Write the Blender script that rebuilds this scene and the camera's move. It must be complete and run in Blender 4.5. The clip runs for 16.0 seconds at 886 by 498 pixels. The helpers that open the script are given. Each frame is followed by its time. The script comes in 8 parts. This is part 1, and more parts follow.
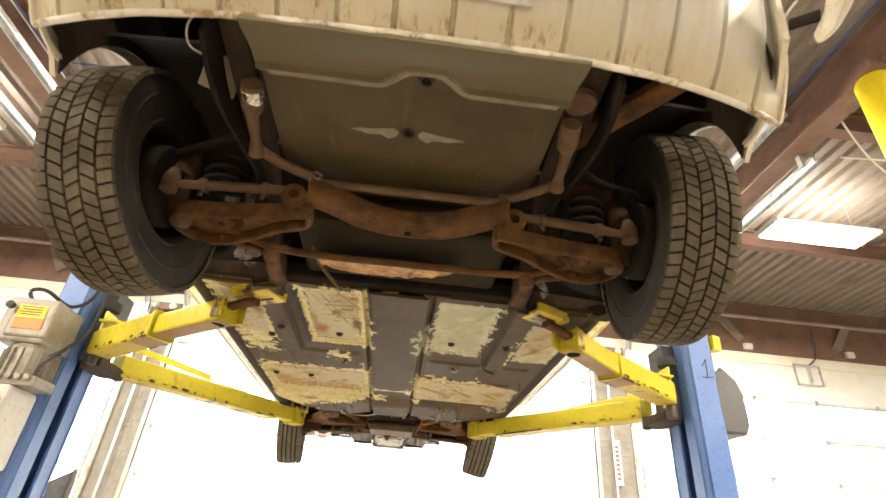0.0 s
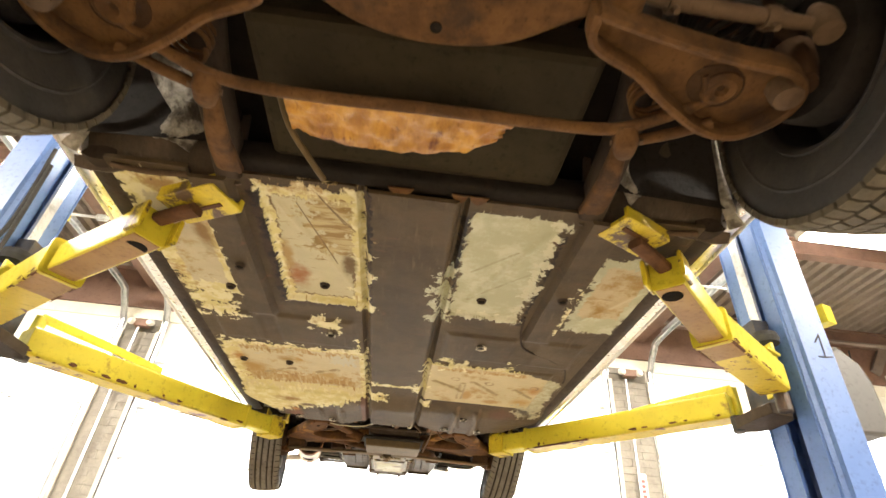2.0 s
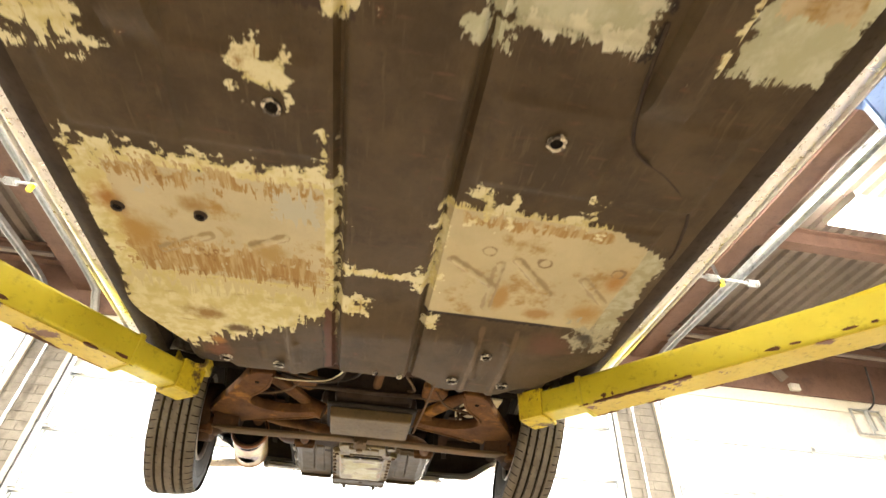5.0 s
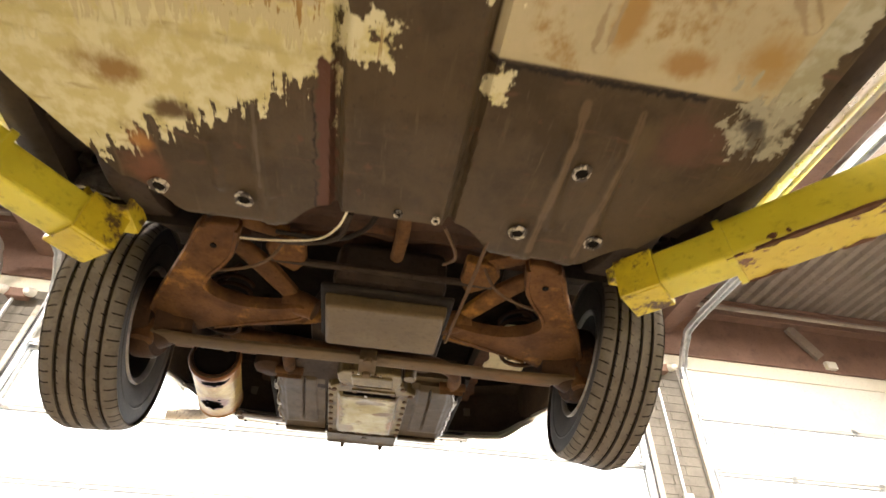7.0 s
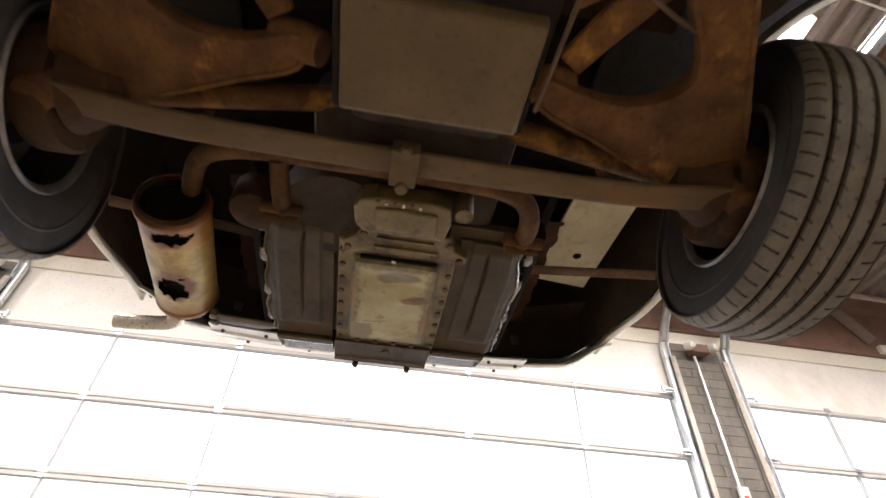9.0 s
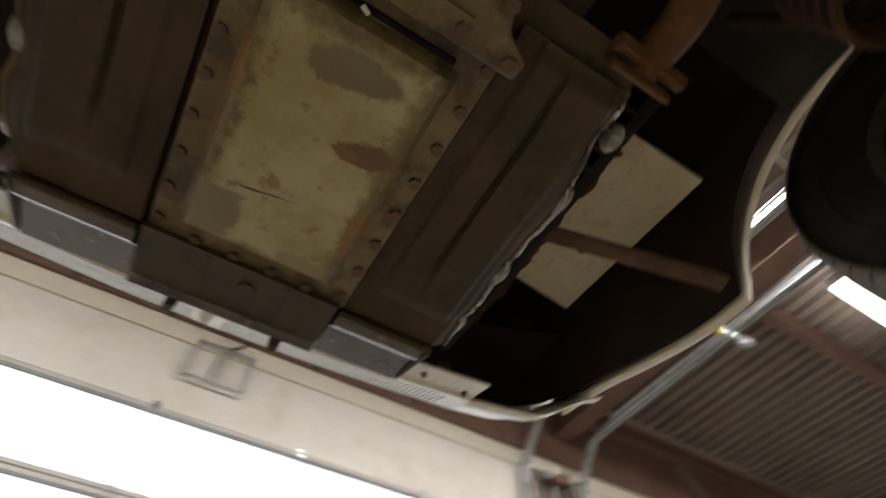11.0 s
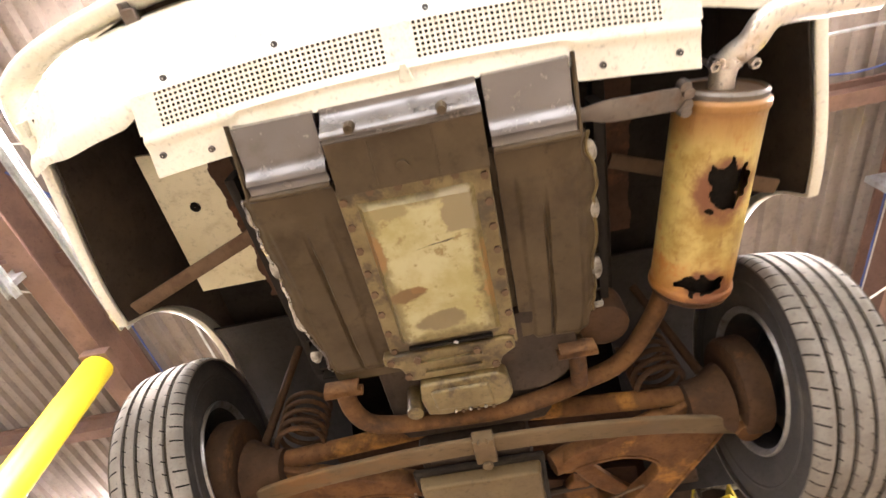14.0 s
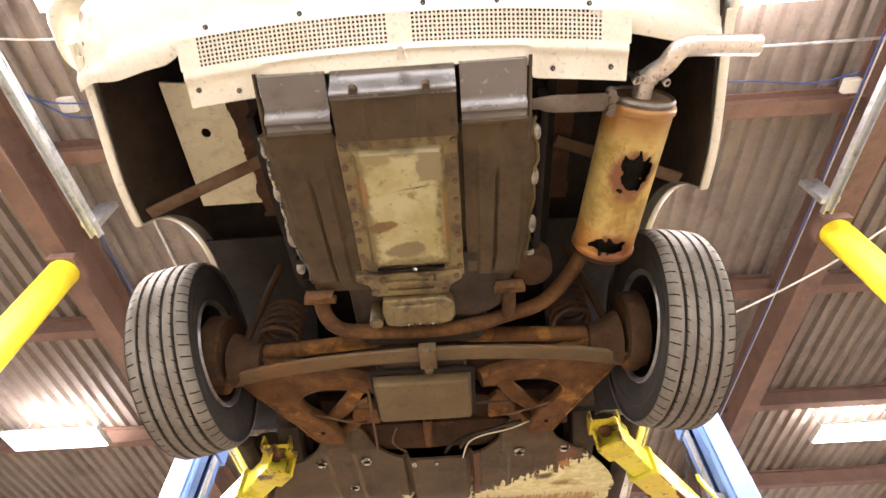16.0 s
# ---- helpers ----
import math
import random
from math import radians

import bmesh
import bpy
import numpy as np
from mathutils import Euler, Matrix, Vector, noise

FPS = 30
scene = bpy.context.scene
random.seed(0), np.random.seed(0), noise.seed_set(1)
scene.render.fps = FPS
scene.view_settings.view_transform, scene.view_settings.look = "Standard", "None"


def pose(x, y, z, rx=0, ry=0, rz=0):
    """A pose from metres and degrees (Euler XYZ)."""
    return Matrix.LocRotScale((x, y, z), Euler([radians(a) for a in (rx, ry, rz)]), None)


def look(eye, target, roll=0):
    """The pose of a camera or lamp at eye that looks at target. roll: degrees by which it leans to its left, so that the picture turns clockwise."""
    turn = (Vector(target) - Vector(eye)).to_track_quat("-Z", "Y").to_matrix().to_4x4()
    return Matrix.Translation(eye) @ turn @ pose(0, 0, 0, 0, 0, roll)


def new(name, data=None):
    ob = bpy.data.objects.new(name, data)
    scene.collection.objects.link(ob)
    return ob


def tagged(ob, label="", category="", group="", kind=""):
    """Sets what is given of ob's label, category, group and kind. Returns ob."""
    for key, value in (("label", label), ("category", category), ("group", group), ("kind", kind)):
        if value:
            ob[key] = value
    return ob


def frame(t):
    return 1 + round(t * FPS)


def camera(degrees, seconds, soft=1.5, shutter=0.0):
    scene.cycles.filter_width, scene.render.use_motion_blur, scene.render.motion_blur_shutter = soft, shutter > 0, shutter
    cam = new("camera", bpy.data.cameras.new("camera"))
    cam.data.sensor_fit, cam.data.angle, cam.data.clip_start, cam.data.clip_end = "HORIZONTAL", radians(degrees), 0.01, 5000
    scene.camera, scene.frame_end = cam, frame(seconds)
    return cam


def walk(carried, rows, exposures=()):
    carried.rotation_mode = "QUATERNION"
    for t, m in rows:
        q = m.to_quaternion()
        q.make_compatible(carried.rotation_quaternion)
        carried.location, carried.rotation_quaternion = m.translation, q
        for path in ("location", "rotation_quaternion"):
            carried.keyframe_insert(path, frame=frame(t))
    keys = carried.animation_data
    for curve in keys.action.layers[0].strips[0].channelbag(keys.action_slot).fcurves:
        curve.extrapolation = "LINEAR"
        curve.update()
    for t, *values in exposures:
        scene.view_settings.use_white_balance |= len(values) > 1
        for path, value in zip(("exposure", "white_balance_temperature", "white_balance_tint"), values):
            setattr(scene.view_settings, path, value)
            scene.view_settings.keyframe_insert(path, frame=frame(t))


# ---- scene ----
cam = camera(81.4, 16.0, shutter=0.4)

PATH = [
    (0.0, look((0.034, -1.006, 1.329), (0.147, 0.719, 2.334), 4.4)),
    (0.5, look((0.042, -0.838, 1.31), (0.16, 0.886, 2.318), 4.4)),
    (1.0, look((0.052, -0.632, 1.319), (0.163, 1.078, 2.349), 4.3)),
    (1.5, look((0.043, -0.458, 1.334), (0.148, 1.219, 2.418), 4.5)),
    (2.0, look((0.021, -0.247, 1.323), (0.125, 1.401, 2.452), 4.5)),
    (2.5, look((0.02, -0.072, 1.323), (0.131, 1.549, 2.49), 4.6)),
    (3.0, look((0.053, 0.149, 1.324), (0.165, 1.741, 2.53), 4.6)),
    (5.5, look((-0.009, 1.109, 1.279), (0.2, 2.623, 2.569), 2.7)),
    (6.0, look((-0.025, 1.339, 1.29), (0.185, 2.851, 2.583), 2.6)),
    (6.5, look((-0.029, 1.527, 1.305), (0.185, 3.035, 2.601), 2.6)),
    (7.0, look((-0.004, 1.725, 1.305), (0.214, 3.227, 2.607), 2.4)),
    (7.5, look((-0.008, 1.918, 1.302), (0.211, 3.415, 2.609), 2.3)),
    (8.0, look((-0.044, 2.11, 1.301), (0.178, 3.606, 2.61), 2.2)),
    (8.5, look((-0.038, 2.305, 1.27), (0.169, 3.793, 2.591), 2.4)),
    (10.8, look((0.056, 3.284, 1.454), (0.428, 4.413, 3.062), 2.4)),
    (11.0, look((0.012, 3.334, 1.522), (0.601, 4.329, 3.154), 0.6)),
    (11.3, look((-0.016, 3.404, 1.55), (0.842, 4.008, 3.252), -1.7)),
    (11.6, look((-0.041, 3.462, 1.555), (0.913, 3.744, 3.29), -2.6)),
    (12.0, look((-0.083, 3.567, 1.551), (0.849, 3.445, 3.316), -4.5)),
    (12.5, look((-0.182, 3.714, 1.505), (0.614, 3.153, 3.252), -3.6)),
    (13.0, look((-0.204, 3.897, 1.433), (0.38, 3.087, 3.165), -4.3)),
    (13.5, look((-0.133, 4.069, 1.34), (0.181, 3.077, 3.048), -4.3)),
    (14.0, look((-0.099, 4.222, 1.238), (0.053, 3.178, 2.938), -3.8)),
    (14.5, look((-0.084, 4.385, 1.171), (0.019, 3.308, 2.853), -3.2)),
    (15.0, look((-0.077, 4.521, 1.084), (-0.015, 3.359, 2.711), -2.8)),
    (15.5, look((-0.101, 4.454, 0.996), (-0.049, 3.257, 2.597), -2.1)),
    (16.0, look((-0.114, 4.361, 0.987), (-0.07, 3.15, 2.578), -2.0)),
]
EXPOSURES = [(0.0, 0.05, 6400, 12), (1.0, 0.1, 6400, 12), (2.0, 0.3, 6400, 12), (3.0, 0.22, 6400, 12), (5.5, 0.2, 6400, 12.2), (6.5, 0.02, 6370, 13), (7.0, -0.1, 6280, 15.5), (7.5, -0.13, 6080, 20.0), (8.0, -0.28, 5980, 21.5), (8.5, -0.66, 5900, 21.5), (10.8, -1.9, 5850, 16.0), (11.3, -1.75, 5800, 15.8), (12.0, -1.0, 5930, 16.0), (12.5, -0.3, 5980, 17.0), (13.0, 0.22, 5930, 22.5), (13.5, 0.4, 5930, 22.5), (14.2, 0.54, 5930, 22.5), (14.6, 0.6, 5930, 22.5), (15.0, 0.92, 5930, 22.5), (15.5, 0.52, 5930, 22.5), (16.0, 0.25, 5930, 22.5)]
walk(cam, PATH, EXPOSURES)

# ---- world and light ----
world = bpy.data.worlds.new("sky")
scene.world = world
world.use_nodes = True
wn = world.node_tree.nodes
sky = wn.new("ShaderNodeTexSky")
sky.sky_type = "NISHITA"
sky.sun_disc = False
sky.sun_elevation, sky.sun_rotation = radians(38), radians(200)
wn["Background"].inputs["Strength"].default_value = 0.1
world.node_tree.links.new(sky.outputs["Color"], wn["Background"].inputs["Color"])
sun_data = bpy.data.lights.new("sun", "SUN")
sun_data.energy, sun_data.angle, sun_data.color = 2.5, radians(0.5), (1.0, 0.95, 0.88)
sun = new("sun", sun_data)
sun.matrix_world = look((0, -20, 20), (0, 0, 2))
LAMP_POWER = 620.0
UPLIGHT = 35.0
DAYLIGHT = 7.5

# ---- materials ----
def material(name):
    m = bpy.data.materials.new(name)
    m.use_nodes = True
    return m, m.node_tree.nodes, m.node_tree.links, m.node_tree.nodes["Principled BSDF"]


def noise_node(nodes, links, scale, detail=6.0, rough=0.6, stretch=None, seed=0.0):
    tc = nodes.new("ShaderNodeTexCoord")
    mp = nodes.new("ShaderNodeMapping")
    mp.inputs["Location"].default_value = (seed, seed * 1.7, -seed)
    if stretch:
        mp.inputs["Scale"].default_value = stretch
    links.new(tc.outputs["Object"], mp.inputs["Vector"])
    n = nodes.new("ShaderNodeTexNoise")
    n.inputs["Scale"].default_value = scale
    n.inputs["Detail"].default_value = detail
    n.inputs["Roughness"].default_value = rough
    links.new(mp.outputs["Vector"], n.inputs["Vector"])
    return n.outputs["Fac"]


def ramp(nodes, links, fac, lo, hi):
    r = nodes.new("ShaderNodeMapRange")
    r.inputs["From Min"].default_value, r.inputs["From Max"].default_value = lo, hi
    r.interpolation_type = "SMOOTHSTEP"
    links.new(fac, r.inputs["Value"])
    return r.outputs["Result"]


def blend(nodes, links, fac, a, b):
    mx = nodes.new("ShaderNodeMix")
    mx.data_type = "RGBA"
    if isinstance(fac, float):
        mx.inputs[0].default_value = fac
    else:
        links.new(fac, mx.inputs[0])
    for socket, v in ((mx.inputs[6], a), (mx.inputs[7], b)):
        if isinstance(v, tuple):
            socket.default_value = (*v, 1.0)
        else:
            links.new(v, socket)
    return mx.outputs[2]


def math_node(nodes, links, op, a, b):
    n = nodes.new("ShaderNodeMath")
    n.operation = op
    for i, v in enumerate((a, b)):
        if isinstance(v, (int, float)):
            n.inputs[i].default_value = v
        else:
            links.new(v, n.inputs[i])
    return n.outputs[0]


def bump(nodes, links, bsdf, height, strength, dist):
    b = nodes.new("ShaderNodeBump")
    b.inputs["Strength"].default_value = strength
    b.inputs["Distance"].default_value = dist
    links.new(height, b.inputs["Height"])
    links.new(b.outputs["Normal"], bsdf.inputs["Normal"])


def surface(name, c1, c2, scale=6.0, rough=0.6, metal=0.0, stain=None, stain_scale=3.0, stain_at=(0.5, 0.7), grain=60.0,
            relief=0.25, depth=0.004, stretch=None, seed=0.0, spec=0.5):
    """Two-scale paint, metal or rust: base mottling, stains with their own shape, fine grain in colour, gloss and relief."""
    m, nodes, links, bsdf = material(name)
    big = noise_node(nodes, links, scale, 7.0, 0.62, stretch, seed)
    fine = noise_node(nodes, links, grain, 5.0, 0.7, stretch, seed + 3)
    col = blend(nodes, links, ramp(nodes, links, big, 0.32, 0.68), c1, c2)
    dark = tuple(v * 0.62 for v in c1)
    col = blend(nodes, links, ramp(nodes, links, fine, 0.52, 0.78), col, dark)
    if stain:
        s = noise_node(nodes, links, stain_scale, 8.0, 0.68, stretch, seed + 9)
        col = blend(nodes, links, ramp(nodes, links, s, *stain_at), col, stain)
    links.new(col, bsdf.inputs["Base Color"])
    rg = nodes.new("ShaderNodeMapRange")
    rg.inputs["To Min"].default_value, rg.inputs["To Max"].default_value = max(0.05, rough - 0.15), min(1.0, rough + 0.15)
    links.new(fine, rg.inputs["Value"])
    links.new(rg.outputs["Result"], bsdf.inputs["Roughness"])
    bsdf.inputs["Metallic"].default_value = metal
    bsdf.inputs["Specular IOR Level"].default_value = spec
    both = math_node(nodes, links, "ADD", big, math_node(nodes, links, "MULTIPLY", fine, 0.5))
    bump(nodes, links, bsdf, both, relief, depth)
    return m


def glow(name, colour, strength):
    m, nodes, links, bsdf = material(name)
    bsdf.inputs["Base Color"].default_value = (*colour, 1)
    bsdf.inputs["Emission Color"].default_value = (*colour, 1)
    bsdf.inputs["Emission Strength"].default_value = strength
    return m


def brick_paint(name):
    """Painted grey-cream blockwork with dirt."""
    return surface(name, (0.13, 0.118, 0.098), (0.17, 0.155, 0.13), 5, 0.8, stain=(0.105, 0.093, 0.074), stain_scale=4, relief=0.4)


M = {}
M["undercoat"] = surface("undercoat", (0.05, 0.036, 0.024), (0.074, 0.054, 0.036), 9, 0.75, stain=(0.12, 0.062, 0.03), stain_scale=5, stain_at=(0.6, 0.8), relief=0.5, depth=0.004, spec=0.18)
M["underbody_black"] = surface("underbody_black", (0.0308, 0.0224, 0.0163), (0.056, 0.0396, 0.0263), 8, 0.8, stain=(0.085, 0.042, 0.022), stain_scale=6, stain_at=(0.58, 0.8), relief=0.5, spec=0.18)
# darker than underbody_black: deep shade put into the colour of hidden parts
M["shaded_black"] = surface("shaded_black", (0.012, 0.0095, 0.0075), (0.02, 0.016, 0.0125), 9, 0.85, stain=(0.035, 0.02, 0.012), stain_scale=7, stain_at=(0.6, 0.78), relief=0.5, spec=0.12)
M["rust"] = surface("rust", (0.07, 0.034, 0.0135), (0.135, 0.067, 0.023), 14, 0.85, stain=(0.042, 0.024, 0.0145), stain_scale=9, grain=120, relief=0.6, depth=0.003, spec=0.18)
M["rust_arm"] = surface("rust_arm", (0.075, 0.034, 0.013), (0.14, 0.066, 0.021), 12, 0.85, stain=(0.34, 0.165, 0.03), stain_scale=6, stain_at=(0.53, 0.7), grain=110, relief=0.7, depth=0.004, spec=0.18)
M["rust_dark"] = surface("rust_dark", (0.034, 0.0178, 0.009), (0.06, 0.031, 0.0138), 12, 0.85, stain=(0.12, 0.055, 0.018), stain_scale=8, stain_at=(0.54, 0.7), grain=90, relief=0.6, depth=0.003, spec=0.15)
M["rust_orange"] = surface("rust_orange", (0.3, 0.125, 0.014), (0.5, 0.26, 0.03), 12, 0.5, stain=(0.15, 0.05, 0.012), stain_scale=9, stain_at=(0.53, 0.66), grain=45, relief=0.8, depth=0.006, stretch=(1.6, 0.7, 1), spec=0.4)
M["rust_dusty"] = surface("rust_dusty", (0.101, 0.064, 0.0365), (0.136, 0.0886, 0.0517), 12, 0.85, stain=(0.08, 0.045, 0.024), stain_scale=8, relief=0.5, depth=0.003, spec=0.18)
def trunk_material():
    """Olive-tan paint, dusty and lightened ahead of the rib for light from the front, brown where it has gone in the
    corners.
    """
    m, nodes, links, bsdf = material("trunk_pan")
    tc = nodes.new("ShaderNodeTexCoord")
    sep = nodes.new("ShaderNodeSeparateXYZ")
    links.new(tc.outputs["Object"], sep.inputs[0])
    big, mid, fine = noise_node(nodes, links, 5, 7, 0.65, None, 2), noise_node(nodes, links, 22, 6, 0.68, None, 5), noise_node(nodes, links, 90, 5, 0.7, None, 8)
    runs = noise_node(nodes, links, 7, 5, 0.6, (5.0, 0.8, 1.0), 3)
    col = blend(nodes, links, ramp(nodes, links, big, 0.35, 0.65), (0.05, 0.037, 0.0155), (0.074, 0.056, 0.0245))
    col = blend(nodes, links, ramp(nodes, links, runs, 0.58, 0.7), col, (0.088, 0.062, 0.027))
    ahead = math_node(nodes, links, "ADD", sep.outputs[1], math_node(nodes, links, "MULTIPLY", math_node(nodes, links, "SUBTRACT", big, 0.5), 0.12))
    # paler tone ahead of the rib paints the light falling there
    col = blend(nodes, links, ramp(nodes, links, ahead, -0.2, -0.26), col, (0.108, 0.09, 0.046))
    side = math_node(nodes, links, "ABSOLUTE", sep.outputs[0], 0)
    corner = math_node(nodes, links, "ADD", math_node(nodes, links, "ADD", side, math_node(nodes, links, "MULTIPLY", sep.outputs[1], 0.5)), math_node(nodes, links, "MULTIPLY", math_node(nodes, links, "SUBTRACT", mid, 0.5), 0.06))
    col = blend(nodes, links, ramp(nodes, links, corner, 0.325, 0.335), col, (0.052, 0.03, 0.014))
    col = blend(nodes, links, ramp(nodes, links, fine, 0.62, 0.76), col, (0.032, 0.024, 0.013))
    links.new(col, bsdf.inputs["Base Color"])
    bsdf.inputs["Roughness"].default_value = 0.48
    bsdf.inputs["Specular IOR Level"].default_value = 0.22
    bump(nodes, links, bsdf, mid, 0.25, 0.003)
    return m


M["trunk_pan"] = trunk_material()
M["cream_paint"] = surface("cream_paint", (0.62, 0.575, 0.44), (0.68, 0.64, 0.52), 4, 0.3, stain=(0.56, 0.48, 0.3), stain_scale=5, stain_at=(0.55, 0.85), grain=80, relief=0.05, depth=0.001)
def valance_material():
    """Cream-white paint, grimy, with brown dirt baked along the lip."""
    m, nodes, links, bsdf = material("valance_paint")
    tc = nodes.new("ShaderNodeTexCoord")
    sep = nodes.new("ShaderNodeSeparateXYZ")
    links.new(tc.outputs["Object"], sep.inputs[0])
    drip = noise_node(nodes, links, 9, 7, 0.7, (2.2, 1, 0.6), 4)
    spots = noise_node(nodes, links, 60, 6, 0.7, None, 8)
    runs = noise_node(nodes, links, 26, 6, 0.75, (2.0, 1, 0.5), 6)
    col = blend(nodes, links, ramp(nodes, links, drip, 0.35, 0.7), (0.63, 0.62, 0.575), (0.57, 0.54, 0.45))
    level = math_node(nodes, links, "ADD", sep.outputs[2], math_node(nodes, links, "MULTIPLY", math_node(nodes, links, "SUBTRACT", drip, 0.5), -0.1))
    col = blend(nodes, links, ramp(nodes, links, level, 2.25, 2.18), col, (0.57, 0.515, 0.37))
    grime = math_node(nodes, links, "MULTIPLY", ramp(nodes, links, level, 2.205, 2.175), ramp(nodes, links, runs, 0.5, 0.68))
    col = blend(nodes, links, grime, col, (0.3, 0.2, 0.08))
    col = blend(nodes, links, ramp(nodes, links, spots, 0.66, 0.78), col, (0.32, 0.25, 0.14))
    links.new(col, bsdf.inputs["Base Color"])
    bsdf.inputs["Roughness"].default_value = 0.42
    bump(nodes, links, bsdf, spots, 0.15, 0.002)
    return m


M["valance_paint"] = valance_material()
M["plate_cream"] = surface("plate_cream", (0.62, 0.55, 0.34), (0.7, 0.64, 0.44), 4, 0.6, stain=(0.4, 0.32, 0.16), stain_scale=5, relief=0.08)
M["well_liner"] = surface("well_liner", (0.02, 0.0165, 0.0135), (0.036, 0.03, 0.025), 7, 0.7, stain=(0.2, 0.19, 0.17), stain_scale=7, stain_at=(0.66, 0.8), relief=0.6, depth=0.006, spec=0.18)
M["tyre_rubber"] = surface("tyre_rubber", (0.019, 0.016, 0.0125), (0.03, 0.025, 0.02), 10, 0.75, stain=(0.058, 0.047, 0.034), stain_scale=9, stain_at=(0.45, 0.8), grain=140, relief=0.15, depth=0.001)
M["tread_dusty"] = surface("tread_dusty", (0.084, 0.068, 0.044), (0.125, 0.103, 0.069), 14, 0.85, stain=(0.155, 0.128, 0.088), stain_scale=20, stain_at=(0.55, 0.8), grain=160, relief=0.3, depth=0.002, spec=0.2)
M["tread_grey"] = surface("tread_grey", (0.13, 0.111, 0.086), (0.18, 0.157, 0.125), 14, 0.8, stain=(0.1, 0.08, 0.06), stain_scale=12, stain_at=(0.55, 0.8), grain=160, relief=0.2, depth=0.001, spec=0.2)
# near-black, so holes and slits carry their shade in the colour
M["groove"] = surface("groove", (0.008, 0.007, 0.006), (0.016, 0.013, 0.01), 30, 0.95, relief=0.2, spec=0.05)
M["wheel_steel"] = surface("wheel_steel", (0.016, 0.0135, 0.011), (0.028, 0.0225, 0.018), 14, 0.75, metal=0.1, stain=(0.05, 0.028, 0.016), stain_scale=12)
M["rim_bright"] = surface("rim_bright", (0.22, 0.205, 0.18), (0.3, 0.28, 0.25), 20, 0.4, metal=0.6, stain=(0.12, 0.08, 0.05), stain_scale=14)
M["lift_yellow"] = surface("lift_yellow", (0.55, 0.465, 0.022), (0.65, 0.565, 0.035), 4, 0.42, stain=(0.3, 0.2, 0.025), stain_scale=9, stain_at=(0.6, 0.72), grain=35, relief=0.2, depth=0.002)
M["saddle_yellow"] = surface("saddle_yellow", (0.5, 0.38, 0.012), (0.66, 0.53, 0.02), 12, 0.45, stain=(0.09, 0.05, 0.02), stain_scale=16, stain_at=(0.5, 0.6), grain=60, relief=0.3, depth=0.003)
M["lift_under"] = surface("lift_under", (0.55, 0.41, 0.025), (0.65, 0.51, 0.04), 6, 0.45, stain=(0.17, 0.075, 0.03), stain_scale=9, stain_at=(0.56, 0.59), grain=60, relief=0.2, depth=0.002)
M["lift_worn"] = surface("lift_worn", (0.25, 0.135, 0.036), (0.34, 0.2, 0.055), 5, 0.5, stain=(0.17, 0.078, 0.027), stain_scale=4, relief=0.15, depth=0.002)
M["chip"] = surface("chip", (0.085, 0.042, 0.02), (0.14, 0.065, 0.028), 20, 0.8, relief=0.3, spec=0.2)
M["well_seam"] = surface("well_seam", (0.04, 0.034, 0.028), (0.18, 0.165, 0.145), 22, 0.6, metal=0.2, stain=(0.42, 0.4, 0.36), stain_scale=16, stain_at=(0.5, 0.66), relief=0.9, depth=0.006)
M["carriage_dark"] = surface("carriage_dark", (0.022, 0.024, 0.034), (0.036, 0.038, 0.05), 8, 0.55, stain=(0.06, 0.045, 0.03), stain_scale=9, relief=0.3)
M["lift_blue"] = surface("lift_blue", (0.10, 0.19, 0.46), (0.13, 0.23, 0.52), 4, 0.4, stain=(0.06, 0.09, 0.2), stain_scale=8, stain_at=(0.66, 0.85), relief=0.08, depth=0.001)
M["galvanised"] = surface("galvanised", (0.55, 0.57, 0.58), (0.66, 0.68, 0.69), 12, 0.38, metal=0.85, stain=(0.36, 0.37, 0.37), stain_scale=9, relief=0.08)
M["deck"] = surface("deck", (0.205, 0.168, 0.14), (0.25, 0.205, 0.172), 2, 0.6, stain=(0.155, 0.12, 0.098), stain_scale=1.5, grain=25, relief=0.05)
M["beam_red"] = surface("beam_red", (0.155, 0.088, 0.062), (0.195, 0.113, 0.082), 3, 0.65, stain=(0.12, 0.07, 0.052), stain_scale=4, grain=40, relief=0.1)
M["wall_white"] = surface("wall_white", (0.71, 0.675, 0.56), (0.76, 0.725, 0.62), 1.2, 0.7, stain=(0.63, 0.585, 0.46), stain_scale=0.8, grain=30, relief=0.08)
M["wall_grey"] = surface("wall_grey", (0.5, 0.48, 0.44), (0.56, 0.54, 0.5), 1.0, 0.8, grain=30, relief=0.1)
M["concrete"] = surface("concrete", (0.155, 0.128, 0.095), (0.20, 0.168, 0.126), 1.5, 0.5, stain=(0.11, 0.09, 0.065), stain_scale=1.1, grain=45, relief=0.15)
M["brick"] = brick_paint("brick")
M["tread_groove"] = surface("tread_groove", (0.024, 0.019, 0.013), (0.04, 0.031, 0.02), 30, 0.95, relief=0.2, spec=0.05)
M["dark_steel"] = surface("dark_steel", (0.05, 0.046, 0.042), (0.08, 0.072, 0.064), 8, 0.5, metal=0.4, stain=(0.11, 0.07, 0.05), stain_scale=8)
M["engine_tin"] = surface("engine_tin", (0.056, 0.0385, 0.0178), (0.08, 0.056, 0.028), 5, 0.58, stain=(0.034, 0.0215, 0.01), stain_scale=4, stain_at=(0.45, 0.75), grain=30, relief=0.25, depth=0.003, spec=0.18)
